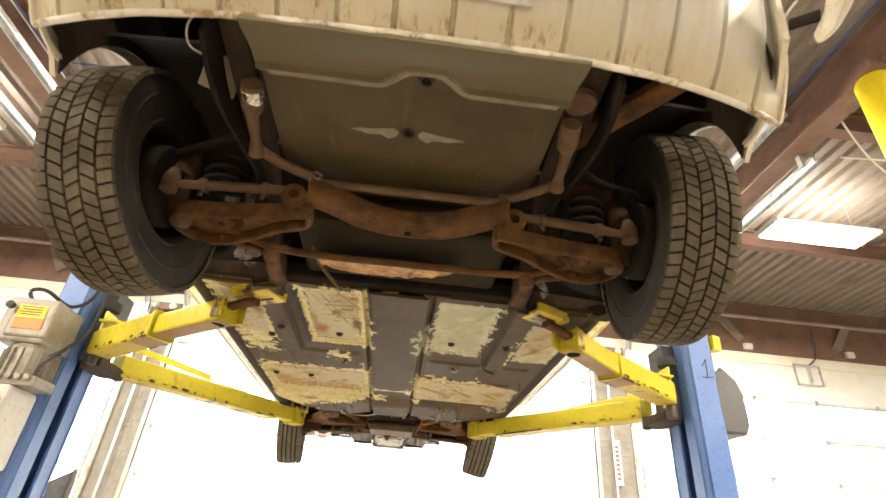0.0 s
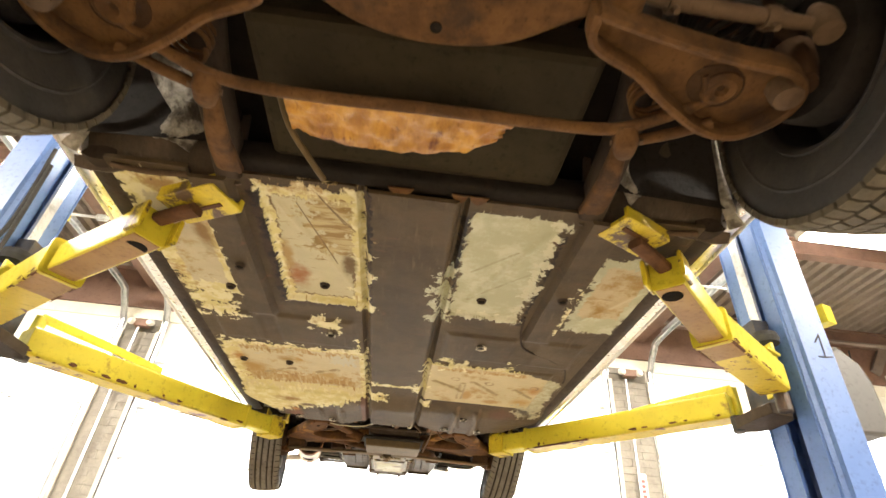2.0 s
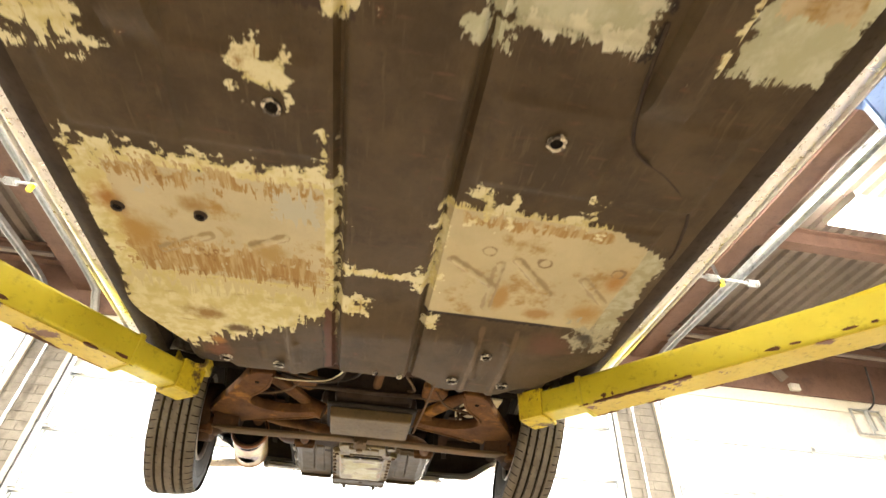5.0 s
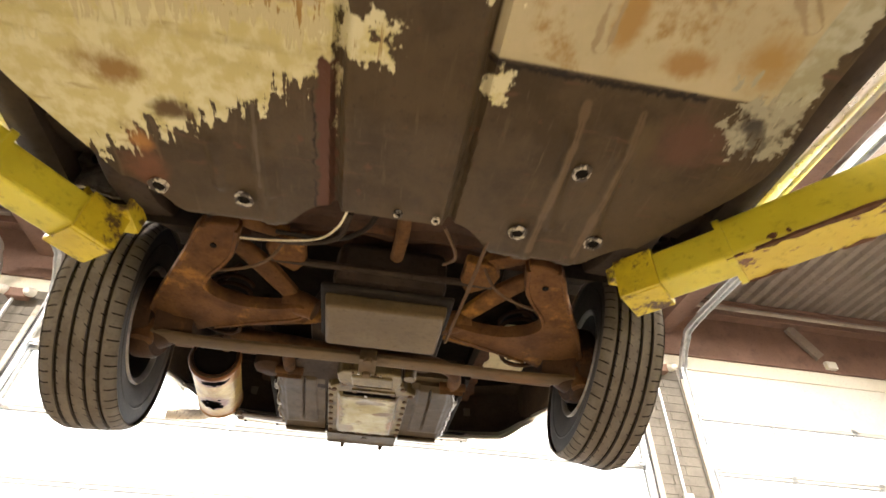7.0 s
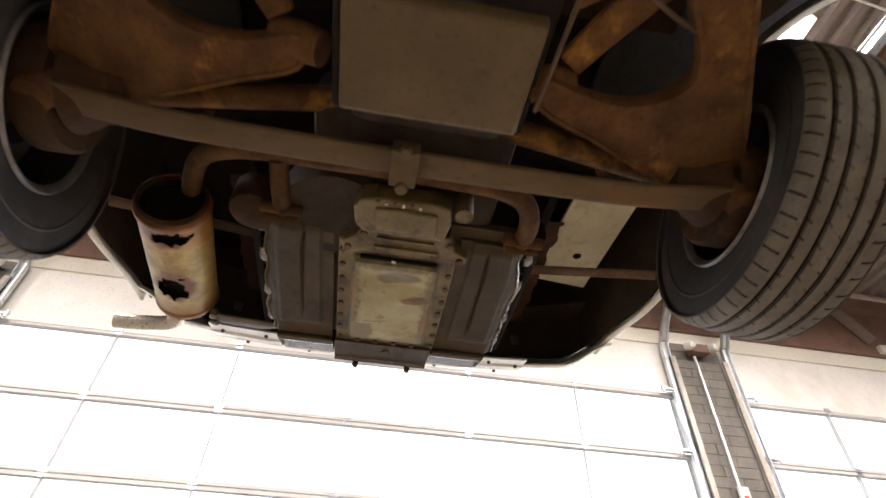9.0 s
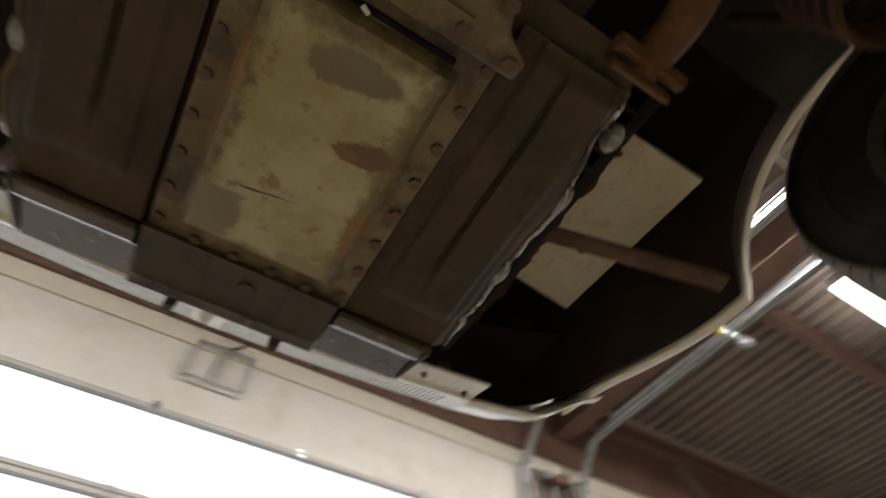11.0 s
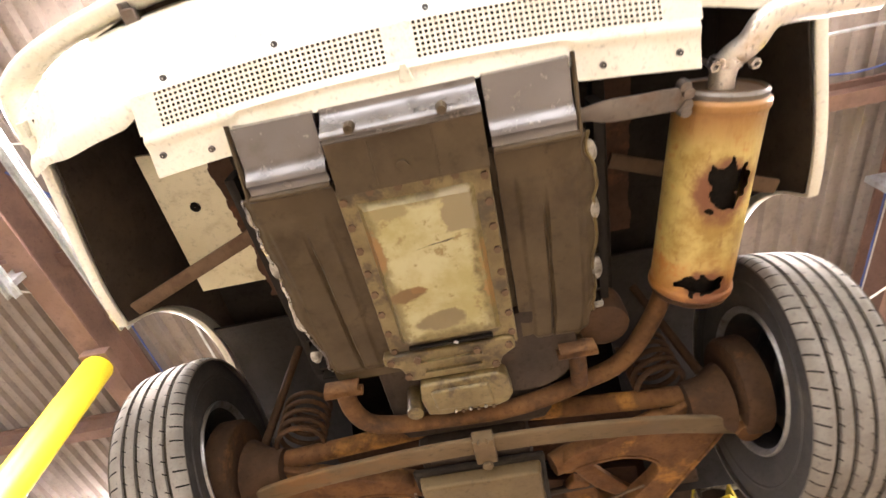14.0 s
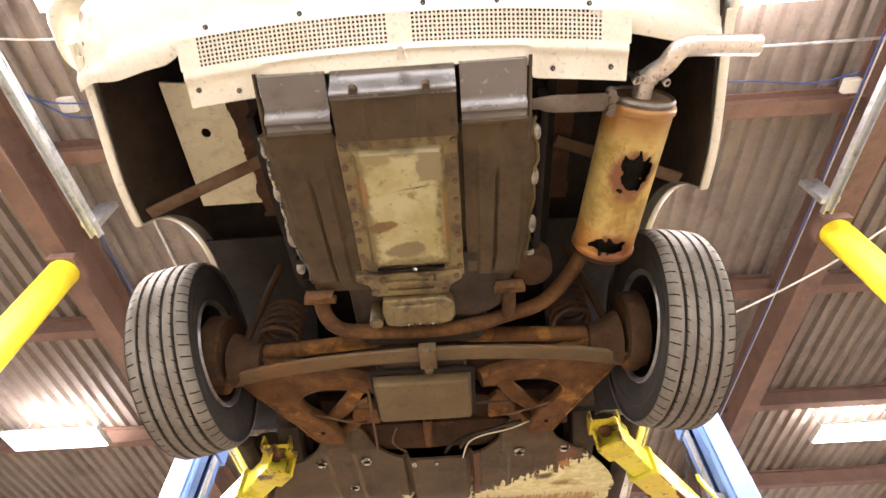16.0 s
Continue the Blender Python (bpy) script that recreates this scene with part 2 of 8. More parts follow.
M["engine_block"] = surface("engine_block", (0.115, 0.08, 0.026), (0.19, 0.142, 0.055), 12, 0.5, metal=0.15, stain=(0.06, 0.04, 0.016), stain_scale=11, stain_at=(0.48, 0.62), relief=0.5, depth=0.004)
M["gear_pan"] = surface("gear_pan", (0.098, 0.066, 0.026), (0.132, 0.092, 0.04), 6, 0.6, stain=(0.062, 0.042, 0.019), stain_scale=6, stain_at=(0.5, 0.72), relief=0.25, spec=0.25)
M["leaf_spring"] = surface("leaf_spring", (0.098, 0.066, 0.032), (0.135, 0.092, 0.045), 10, 0.78, stain=(0.16, 0.08, 0.026), stain_scale=5, stretch=(0.5, 1, 1), relief=0.3, spec=0.18)
M["chrome_dull"] = surface("chrome_dull", (0.5, 0.46, 0.4), (0.6, 0.56, 0.5), 9, 0.28, metal=0.9, stain=(0.3, 0.22, 0.15), stain_scale=10, relief=0.1)
M["cable_white"] = surface("cable_white", (0.62, 0.6, 0.55), (0.7, 0.68, 0.62), 9, 0.5)
M["cable_blue"] = surface("cable_blue", (0.035, 0.06, 0.2), (0.05, 0.085, 0.26), 9, 0.5)
M["box_white"] = surface("box_white", (0.6, 0.58, 0.52), (0.68, 0.66, 0.6), 6, 0.5)
M["motor_grey"] = surface("motor_grey", (0.32, 0.29, 0.24), (0.4, 0.37, 0.31), 6, 0.5, metal=0.3, stain=(0.2, 0.17, 0.13), stain_scale=7)
M["plastic_grey"] = surface("plastic_grey", (0.075, 0.072, 0.07), (0.1, 0.096, 0.09), 4, 0.45, relief=0.1)
M["sticker_yellow"] = surface("sticker_yellow", (0.75, 0.6, 0.02), (0.8, 0.66, 0.03), 8, 0.4, relief=0.02)
M["sticker_orange"] = surface("sticker_orange", (0.75, 0.22, 0.03), (0.8, 0.26, 0.04), 8, 0.4, relief=0.02)
M["sticker_red"] = surface("sticker_red", (0.6, 0.05, 0.04), (0.66, 0.07, 0.05), 8, 0.4, relief=0.02)
M["ink"] = surface("ink", (0.02, 0.02, 0.02), (0.035, 0.035, 0.035), 8, 0.6, relief=0.02)
M["door_skin"] = surface("door_skin", (0.74, 0.72, 0.66), (0.78, 0.76, 0.7), 2, 0.5, stain=(0.66, 0.63, 0.55), stain_scale=2, relief=0.05)
M["black_cloth"] = surface("black_cloth", (0.03, 0.03, 0.03), (0.05, 0.05, 0.05), 12, 0.9, relief=0.4)
M["glass_dark"] = surface("glass_dark", (0.02, 0.022, 0.024), (0.03, 0.032, 0.034), 3, 0.08, relief=0.0)
M["lamp_tube"] = glow("lamp_tube", (1.0, 0.93, 0.8), 30.0)
M["daylight"] = glow("daylight", (0.97, 0.98, 1.0), DAYLIGHT)


def pane_material():
    m, nodes, links, bsdf = material("frosted_pane")
    out = nodes["Material Output"]
    clear = nodes.new("ShaderNodeBsdfTransparent")
    clear.inputs["Color"].default_value = (0.85, 0.87, 0.85, 1)
    mx = nodes.new("ShaderNodeMixShader")
    mx.inputs[0].default_value = 0.18
    bsdf.inputs["Base Color"].default_value = (0.8, 0.8, 0.78, 1)
    bsdf.inputs["Roughness"].default_value = 0.25
    links.new(clear.outputs[0], mx.inputs[1])
    links.new(bsdf.outputs[0], mx.inputs[2])
    links.new(mx.outputs[0], out.inputs["Surface"])
    return m


M["pane"] = pane_material()


def floor_material():
    """Brown undercoat; over it bare repair panels, brushed sealer, rust and painted shadow lines, each with its own
    outline.
    """
    m, nodes, links, bsdf = material("patched_floor")
    tc = nodes.new("ShaderNodeTexCoord")
    fine = noise_node(nodes, links, 95, 6, 0.75)
    mid = noise_node(nodes, links, 24, 4, 0.6, seed=2)
    big = noise_node(nodes, links, 6, 7, 0.65, seed=5)
    cloud = noise_node(nodes, links, 8, 7, 0.72, seed=11)
    brush = noise_node(nodes, links, 9, 4, 0.6, (9.0, 1.0, 1.0), 3)
    across = noise_node(nodes, links, 9, 4, 0.6, (1.0, 6.0, 1.0), 7)
    sep = nodes.new("ShaderNodeSeparateXYZ")
    links.new(tc.outputs["Object"], sep.inputs[0])
    cx, cy = sep.outputs[0], sep.outputs[1]

    def plus(a, b, k):
        return math_node(nodes, links, "ADD", a, math_node(nodes, links, "MULTIPLY", math_node(nodes, links, "SUBTRACT", b, 0.5), k))
    wx = plus(plus(cx, across, 0.08), mid, 0.02)
    wy = plus(plus(cy, brush, 0.2), mid, 0.02)
    sx, sy = plus(cx, across, 0.02), plus(cy, brush, 0.025)
    rx, ry = plus(plus(plus(cx, across, 0.03), mid, 0.022), fine, 0.014), plus(plus(plus(cy, brush, 0.055), mid, 0.022), fine, 0.014)

    def inside(x, y, x0, x1, y0, y1):
        a = math_node(nodes, links, "MINIMUM", math_node(nodes, links, "SUBTRACT", x, x0), math_node(nodes, links, "SUBTRACT", x1, x))
        b = math_node(nodes, links, "MINIMUM", math_node(nodes, links, "SUBTRACT", y, y0), math_node(nodes, links, "SUBTRACT", y1, y))
        return math_node(nodes, links, "MINIMUM", a, b)

    coat = blend(nodes, links, ramp(nodes, links, big, 0.35, 0.65), (0.053, 0.0352, 0.0168), (0.083, 0.0572, 0.0285))
    coat = blend(nodes, links, ramp(nodes, links, brush, 0.56, 0.74), coat, (0.095, 0.068, 0.036))
    coat = blend(nodes, links, ramp(nodes, links, mid, 0.64, 0.76), coat, (0.11, 0.052, 0.026))
    coat = blend(nodes, links, ramp(nodes, links, across, 0.6, 0.72), coat, (0.10, 0.055, 0.03))
    coat = blend(nodes, links, ramp(nodes, links, fine, 0.55, 0.8), coat, (0.03, 0.023, 0.016))
    state = {"col": coat, "high": None}

    def lay(rect, tones, edge, broken=0.0, thick=0.0, lean=0.0):
        """Lays a coat over rect; edge: 0 crisp, 1 slightly worn, 2 brushed, 3 rough; broken: how patchy; lean: skews it along y."""
        x, y = ((cx, cy), (sx, sy), (wx, wy), (rx, ry))[edge]
        if lean:
            y = math_node(nodes, links, "ADD", y, math_node(nodes, links, "MULTIPLY", cx, lean))
        d = inside(x, y, *rect)
        if broken:
            d = math_node(nodes, links, "ADD", math_node(nodes, links, "MINIMUM", d, 0.05), math_node(nodes, links, "MULTIPLY", math_node(nodes, links, "SUBTRACT", math_node(nodes, links, "ADD", mid, math_node(nodes, links, "MULTIPLY", fine, 0.35)), 0.68), broken))
        mask = ramp(nodes, links, d, 0.0, 0.006)
        state["col"] = blend(nodes, links, mask, state["col"], tones)
        if thick:
            add = math_node(nodes, links, "MULTIPLY", mask, thick)
            state["high"] = add if state["high"] is None else math_node(nodes, links, "ADD", state["high"], add)

    def spot(x, y, rx, ry, tone, soft_edge=0.8):
        """A rust bloom with a ragged rim."""
        a = math_node(nodes, links, "MULTIPLY", math_node(nodes, links, "SUBTRACT", sx, x), 1 / rx)
        b = math_node(nodes, links, "MULTIPLY", math_node(nodes, links, "SUBTRACT", sy, y), 1 / ry)
        d = math_node(nodes, links, "SQRT", math_node(nodes, links, "ADD", math_node(nodes, links, "MULTIPLY", a, a), math_node(nodes, links, "MULTIPLY", b, b)), 0)
        d = plus(plus(d, cloud, 1.6), mid, 0.8)
        state["col"] = blend(nodes, links, ramp(nodes, links, d, 1.1, 1.1 - soft_edge), state["col"], tone)

    def stroke(ax, ay, bx, by, wide, tone, rim=0.004, worn=0.03):
        """The crusted rim of a pressed bead from a to b."""
        dx, dy = bx - ax, by - ay
        px, py = math_node(nodes, links, "SUBTRACT", cx, ax), math_node(nodes, links, "SUBTRACT", cy, ay)
        along = math_node(nodes, links, "ADD", math_node(nodes, links, "MULTIPLY", px, dx / (dx * dx + dy * dy)), math_node(nodes, links, "MULTIPLY", py, dy / (dx * dx + dy * dy)))
        along = math_node(nodes, links, "MINIMUM", math_node(nodes, links, "MAXIMUM", along, 0.0), 1.0)
        ex = math_node(nodes, links, "SUBTRACT", px, math_node(nodes, links, "MULTIPLY", along, dx))
        ey = math_node(nodes, links, "SUBTRACT", py, math_node(nodes, links, "MULTIPLY", along, dy))
        d = math_node(nodes, links, "SQRT", math_node(nodes, links, "ADD", math_node(nodes, links, "MULTIPLY", ex, ex), math_node(nodes, links, "MULTIPLY", ey, ey)), 0)
        off = math_node(nodes, links, "ABSOLUTE", math_node(nodes, links, "SUBTRACT", d, wide), 0)
        off = plus(off, mid, worn)
        state["col"] = blend(nodes, links, ramp(nodes, links, off, rim, 0.0), state["col"], tone)

    def bare(tone, rusty, at, lines=0.62):
        p = blend(nodes, links, ramp(nodes, links, big, 0.3, 0.7), tone, tuple(v * 1.18 for v in tone))
        p = blend(nodes, links, ramp(nodes, links, cloud, at - 0.06, at + 0.08), p, rusty)
        p = blend(nodes, links, ramp(nodes, links, across, lines, lines + 0.12), p, tuple(v * 0.72 for v in rusty))
        return blend(nodes, links, ramp(nodes, links, fine, 0.66, 0.8), p, (0.22, 0.15, 0.08))
    seal = blend(nodes, links, ramp(nodes, links, mid, 0.42, 0.6), (0.58, 0.51, 0.225), (0.68, 0.63, 0.385))
    seal = blend(nodes, links, ramp(nodes, links, fine, 0.62, 0.74), seal, (0.24, 0.165, 0.07))
    seal = blend(nodes, links, ramp(nodes, links, brush, 0.6, 0.7), seal, (0.40, 0.29, 0.12))
    seal = blend(nodes, links, ramp(nodes, links, cloud, 0.58, 0.68), seal, (0.33, 0.21, 0.08))
    stained = blend(nodes, links, ramp(nodes, links, cloud, 0.48, 0.62), seal, (0.36, 0.23, 0.09))
    green = blend(nodes, links, ramp(nodes, links, cloud, 0.42, 0.62), (0.40, 0.39, 0.25), (0.50, 0.50, 0.36))
    green = blend(nodes, links, ramp(nodes, links, fine, 0.64, 0.78), green, (0.24, 0.21, 0.11))
    brown, orange = (0.33, 0.215, 0.072), (0.36, 0.225, 0.062)
    smear = blend(nodes, links, ramp(nodes, links, mid, 0.4, 0.62), (0.56, 0.49, 0.215), (0.67, 0.62, 0.36))
    smear = blend(nodes, links, ramp(nodes, links, across, 0.6, 0.72), smear, (0.43, 0.35, 0.16))
    smear = blend(nodes, links, ramp(nodes, links, fine, 0.68, 0.76), smear, (0.26, 0.18, 0.075))
    smear = blend(nodes, links, ramp(nodes, links, big, 0.62, 0.7), smear, (0.37, 0.26, 0.1))
    tide = blend(nodes, links, ramp(nodes, links, brush, 0.4, 0.62), (0.33, 0.2, 0.062), (0.46, 0.35, 0.17))
    tide = blend(nodes, links, ramp(nodes, links, cloud, 0.56, 0.66), tide, (0.24, 0.13, 0.04))

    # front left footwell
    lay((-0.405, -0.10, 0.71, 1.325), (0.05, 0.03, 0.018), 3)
    lay((-0.39, -0.118, 0.715, 1.305), seal, 3, 0.05, 0.9)
    lay((-0.355, -0.152, 0.76, 1.265), (0.15, 0.095, 0.04), 3, 0.05)
    lay((-0.35, -0.157, 0.765, 1.26), bare((0.46, 0.42, 0.27), brown, 0.64), 3)
    lay((-0.275, -0.135, 0.72, 1.0), blend(nodes, links, ramp(nodes, links, across, 0.42, 0.6), (0.27, 0.18, 0.065), (0.46, 0.38, 0.2)), 2, 0.34)
    lay((-0.365, -0.13, 0.715, 0.765), stained, 3, 0.12, 0.8)
    lay((-0.15, -0.112, 0.76, 1.05), seal, 3, 0.12, 1.0)
    lay((-0.16, -0.105, 1.16, 1.33), seal, 3, 0.1, 1.0)
    spot(-0.325, 1.15, 0.045, 0.085, (0.30, 0.115, 0.035), 0.9)
    spot(-0.345, 1.03, 0.02, 0.1, (0.36, 0.24, 0.09), 0.9)
    spot(-0.165, 1.05, 0.03, 0.07, (0.14, 0.09, 0.04))
    # near-black strips paint the shaded grooves beside both footwell panels
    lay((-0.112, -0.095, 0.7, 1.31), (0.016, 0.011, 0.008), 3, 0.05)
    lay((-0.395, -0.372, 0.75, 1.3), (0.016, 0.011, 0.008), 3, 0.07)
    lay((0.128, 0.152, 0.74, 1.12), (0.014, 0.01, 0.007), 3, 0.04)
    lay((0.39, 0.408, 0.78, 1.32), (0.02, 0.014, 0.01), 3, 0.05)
    # its outer strip and the sealer behind it
    lay((-0.715, -0.515, 0.72, 1.30), stained, 3, 0.12, 0.7)
    lay((-0.67, -0.55, 0.80, 1.24), bare((0.45, 0.40, 0.27), brown, 0.56), 3)
    spot(-0.56, 0.95, 0.03, 0.12, (0.24, 0.15, 0.06), 0.9)
    lay((-0.715, -0.56, 1.27, 1.45), seal, 2, 0.26, 0.9)
    # front right footwell, brushed greenish primer with a pale lip
    lay((0.15, 0.385, 0.73, 1.295), green, 3, 0.05, 0.4)
    lay((0.16, 0.39, 1.265, 1.30), blend(nodes, links, ramp(nodes, links, mid, 0.4, 0.6), (0.5, 0.49, 0.33), (0.6, 0.58, 0.42)), 3, 0.1, 0.8)
    lay((0.368, 0.392, 0.75, 1.29), (0.52, 0.5, 0.35), 3, 0.16, 0.6)
    for ax, ay, bx, by in ((0.2, 1.18, 0.36, 1.0), (0.19, 1.02, 0.3, 0.9)):
        stroke(ax, ay, bx, by, 0.002, (0.32, 0.3, 0.19), 0.003, 0.008)
    lay((0.10, 0.155, 1.0, 1.31), green, 2, 0.24, 0.4)
    lay((0.535, 0.72, 0.86, 1.31), green, 3, 0.1, 0.4)
    lay((0.555, 0.69, 0.9, 1.2), bare((0.44, 0.36, 0.22), brown, 0.52), 3)
    # rear left: bare panel, broken sealer in front, a tide of rust, a wide smear behind running out aslant
    lay((-0.715, -0.115, 1.68, 1.80), seal, 3, 0.2, 0.9)
    lay((-0.715, -0.125, 1.74, 2.24), smear, 1, 0.08, 0.9)
    lay((-0.72, -0.13, 1.75, 2.15), smear, 2, 0.2, 0.9, 0.55)
    lay((-0.645, -0.155, 1.735, 2.13), bare((0.455, 0.395, 0.245), orange, 0.6, 0.68), 1)
    lay((-0.65, -0.16, 1.735, 1.775), tide, 2, 0.2)
    lay((-0.66, -0.155, 2.0, 2.125), tide, 2, 0.24)
    lay((-0.71, -0.14, 2.135, 2.175), (0.56, 0.49, 0.27), 2, 0.1, 0.5)
    lay((-0.272, -0.172, 1.77, 1.86), (0.475, 0.45, 0.335), 2, 0.06)
    lay((-0.58, -0.56, 1.8, 1.83), (0.5, 0.46, 0.33), 2, 0.1)
    spot(-0.665, 1.87, 0.05, 0.07, (0.36, 0.175, 0.04), 0.9)
    spot(-0.62, 1.98, 0.07, 0.09, (0.37, 0.23, 0.065), 0.9)
    spot(-0.46, 1.85, 0.05, 0.035, (0.33, 0.21, 0.07), 0.9)
    spot(-0.3, 2.0, 0.05, 0.05, (0.38, 0.26, 0.09), 0.9)
    spot(-0.5, 2.28, 0.07, 0.045, (0.28, 0.17, 0.055))
    spot(-0.42, 2.34, 0.05, 0.03, (0.12, 0.075, 0.03))
    # rear right: bare panel with a clipped corner, crisp rear lip, thin sealer in front and grey primer outside
    lay((0.1, 0.52, 1.704, 1.735), seal, 3, 0.05, 0.8)
    lay((0.6, 0.7, 1.76, 2.19), blend(nodes, links, ramp(nodes, links, mid, 0.4, 0.6), (0.34, 0.315, 0.19), (0.44, 0.42, 0.29)), 3, 0.08, 0.6)
    lay((0.122, 0.632, 1.72, 2.15), bare((0.435, 0.37, 0.215), brown, 0.58, 0.67), 0)
    lay((0.16, 0.535, 1.728, 1.772), tide, 3, 0.07)
    lay((0.5, 0.74, 1.3, 1.452), coat, 3, 0.03, 0.0, -0.52)
    # painted shadow line behind the panel's proud rear lip
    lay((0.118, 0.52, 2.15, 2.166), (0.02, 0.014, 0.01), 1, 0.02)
    spot(0.60, 1.91, 0.045, 0.07, (0.37, 0.2, 0.055), 0.9)
    spot(0.58, 2.07, 0.06, 0.06, (0.37, 0.235, 0.075), 0.9)
    spot(0.325, 2.04, 0.03, 0.08, (0.37, 0.23, 0.075))
    spot(0.45, 2.10, 0.05, 0.03, (0.35, 0.215, 0.075))
    lay((0.575, 0.7, 2.14, 2.25), blend(nodes, links, ramp(nodes, links, mid, 0.42, 0.56), (0.13, 0.115, 0.075), (0.36, 0.335, 0.225)), 2, 0.2)
    spot(0.625, 2.19, 0.035, 0.02, (0.07, 0.06, 0.045))
    for ax, ay, bx, by in ((0.169, 1.906, 0.287, 1.992), (0.329, 1.877, 0.448, 2.002), (0.52, 1.921, 0.605, 2.009), (0.29, 1.90, 0.294, 2.10), (-0.34, 1.975, -0.257, 1.925), (-0.574, 2.032, -0.447, 1.955)):
        stroke(ax, ay, bx, by, 0.011, (0.34, 0.265, 0.145), 0.005)
    for ax, ay, bx, by in ((-0.289, 0.789, -0.202, 1.056), (-0.24, 0.735, -0.17, 0.86), (-0.227, 0.76, -0.145, 0.887)):
        stroke(ax, ay, bx, by, 0.0005, (0.16, 0.11, 0.055), 0.0022, 0.004)
    for x, y in ((0.399, 1.875), (0.595, 1.878), (0.251, 1.855)):
        stroke(x, y, x + 0.001, y, 0.016, (0.24, 0.17, 0.085), 0.006)
    # dabs and runs
    for rect, k in (((-0.125, 0.13, 1.985, 2.018), 0.06), ((0.085, 0.15, 1.93, 2.05), 0.2), ((-0.125, -0.03, 2.12, 2.19), 0.2), ((0.135, 0.17, 2.17, 2.23), 0.16), ((0.18, 0.235, 1.66, 1.77), 0.24), ((0.265, 0.28, 1.66, 1.77), 0.1), ((0.44, 0.48, 1.64, 1.74), 0.26),
                    ((-0.31, -0.22, 1.42, 1.49), 0.3), ((-0.17, -0.14, 1.56, 1.75), 0.2), ((0.11, 0.135, 1.75, 1.95), 0.18), ((0.505, 0.525, 1.0, 1.3), 0.2), ((-0.115, -0.1, 0.95, 1.3), 0.24)):
        lay(rect, seal, 3, k * 0.8, 0.8)
    # red-brown rust in the rear corners and beside the tunnel, worn ribs
    lay((-0.162, -0.122, 2.2, 2.535), (0.095, 0.042, 0.024), 1, 0.02)
    # narrow near-black line along the rust's outer edge
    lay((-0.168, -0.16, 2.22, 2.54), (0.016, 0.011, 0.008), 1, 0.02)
    lay((-0.129, -0.124, 2.2, 2.38), (0.4, 0.34, 0.17), 1, 0.05)
    spot(-0.5, 2.5, 0.055, 0.1, (0.155, 0.068, 0.034), 0.9)
    spot(-0.49, 2.43, 0.03, 0.03, (0.36, 0.17, 0.045), 0.9)
    spot(0.525, 2.25, 0.085, 0.07, (0.105, 0.054, 0.031), 0.9)
    spot(0.44, 2.25, 0.03, 0.05, (0.1, 0.07, 0.032), 0.9)
    for rib in (0.312, 0.418):
        stroke(rib, 2.2, rib + 0.004, 2.58, 0.003, (0.12, 0.082, 0.044), 0.007, 0.02)
    stroke(-0.27, 2.3, -0.275, 2.5, 0.001, (0.11, 0.085, 0.055), 0.004, 0.014)
    links.new(state["col"], bsdf.inputs["Base Color"])
    bsdf.inputs["Roughness"].default_value = 0.62
    bsdf.inputs["Specular IOR Level"].default_value = 0.2
    both = math_node(nodes, links, "ADD", mid, math_node(nodes, links, "MULTIPLY", fine, 0.6))
    both = math_node(nodes, links, "ADD", both, state["high"])
    bump(nodes, links, bsdf, both, 0.5, 0.004)
    return m


M["patched_floor"] = floor_material()


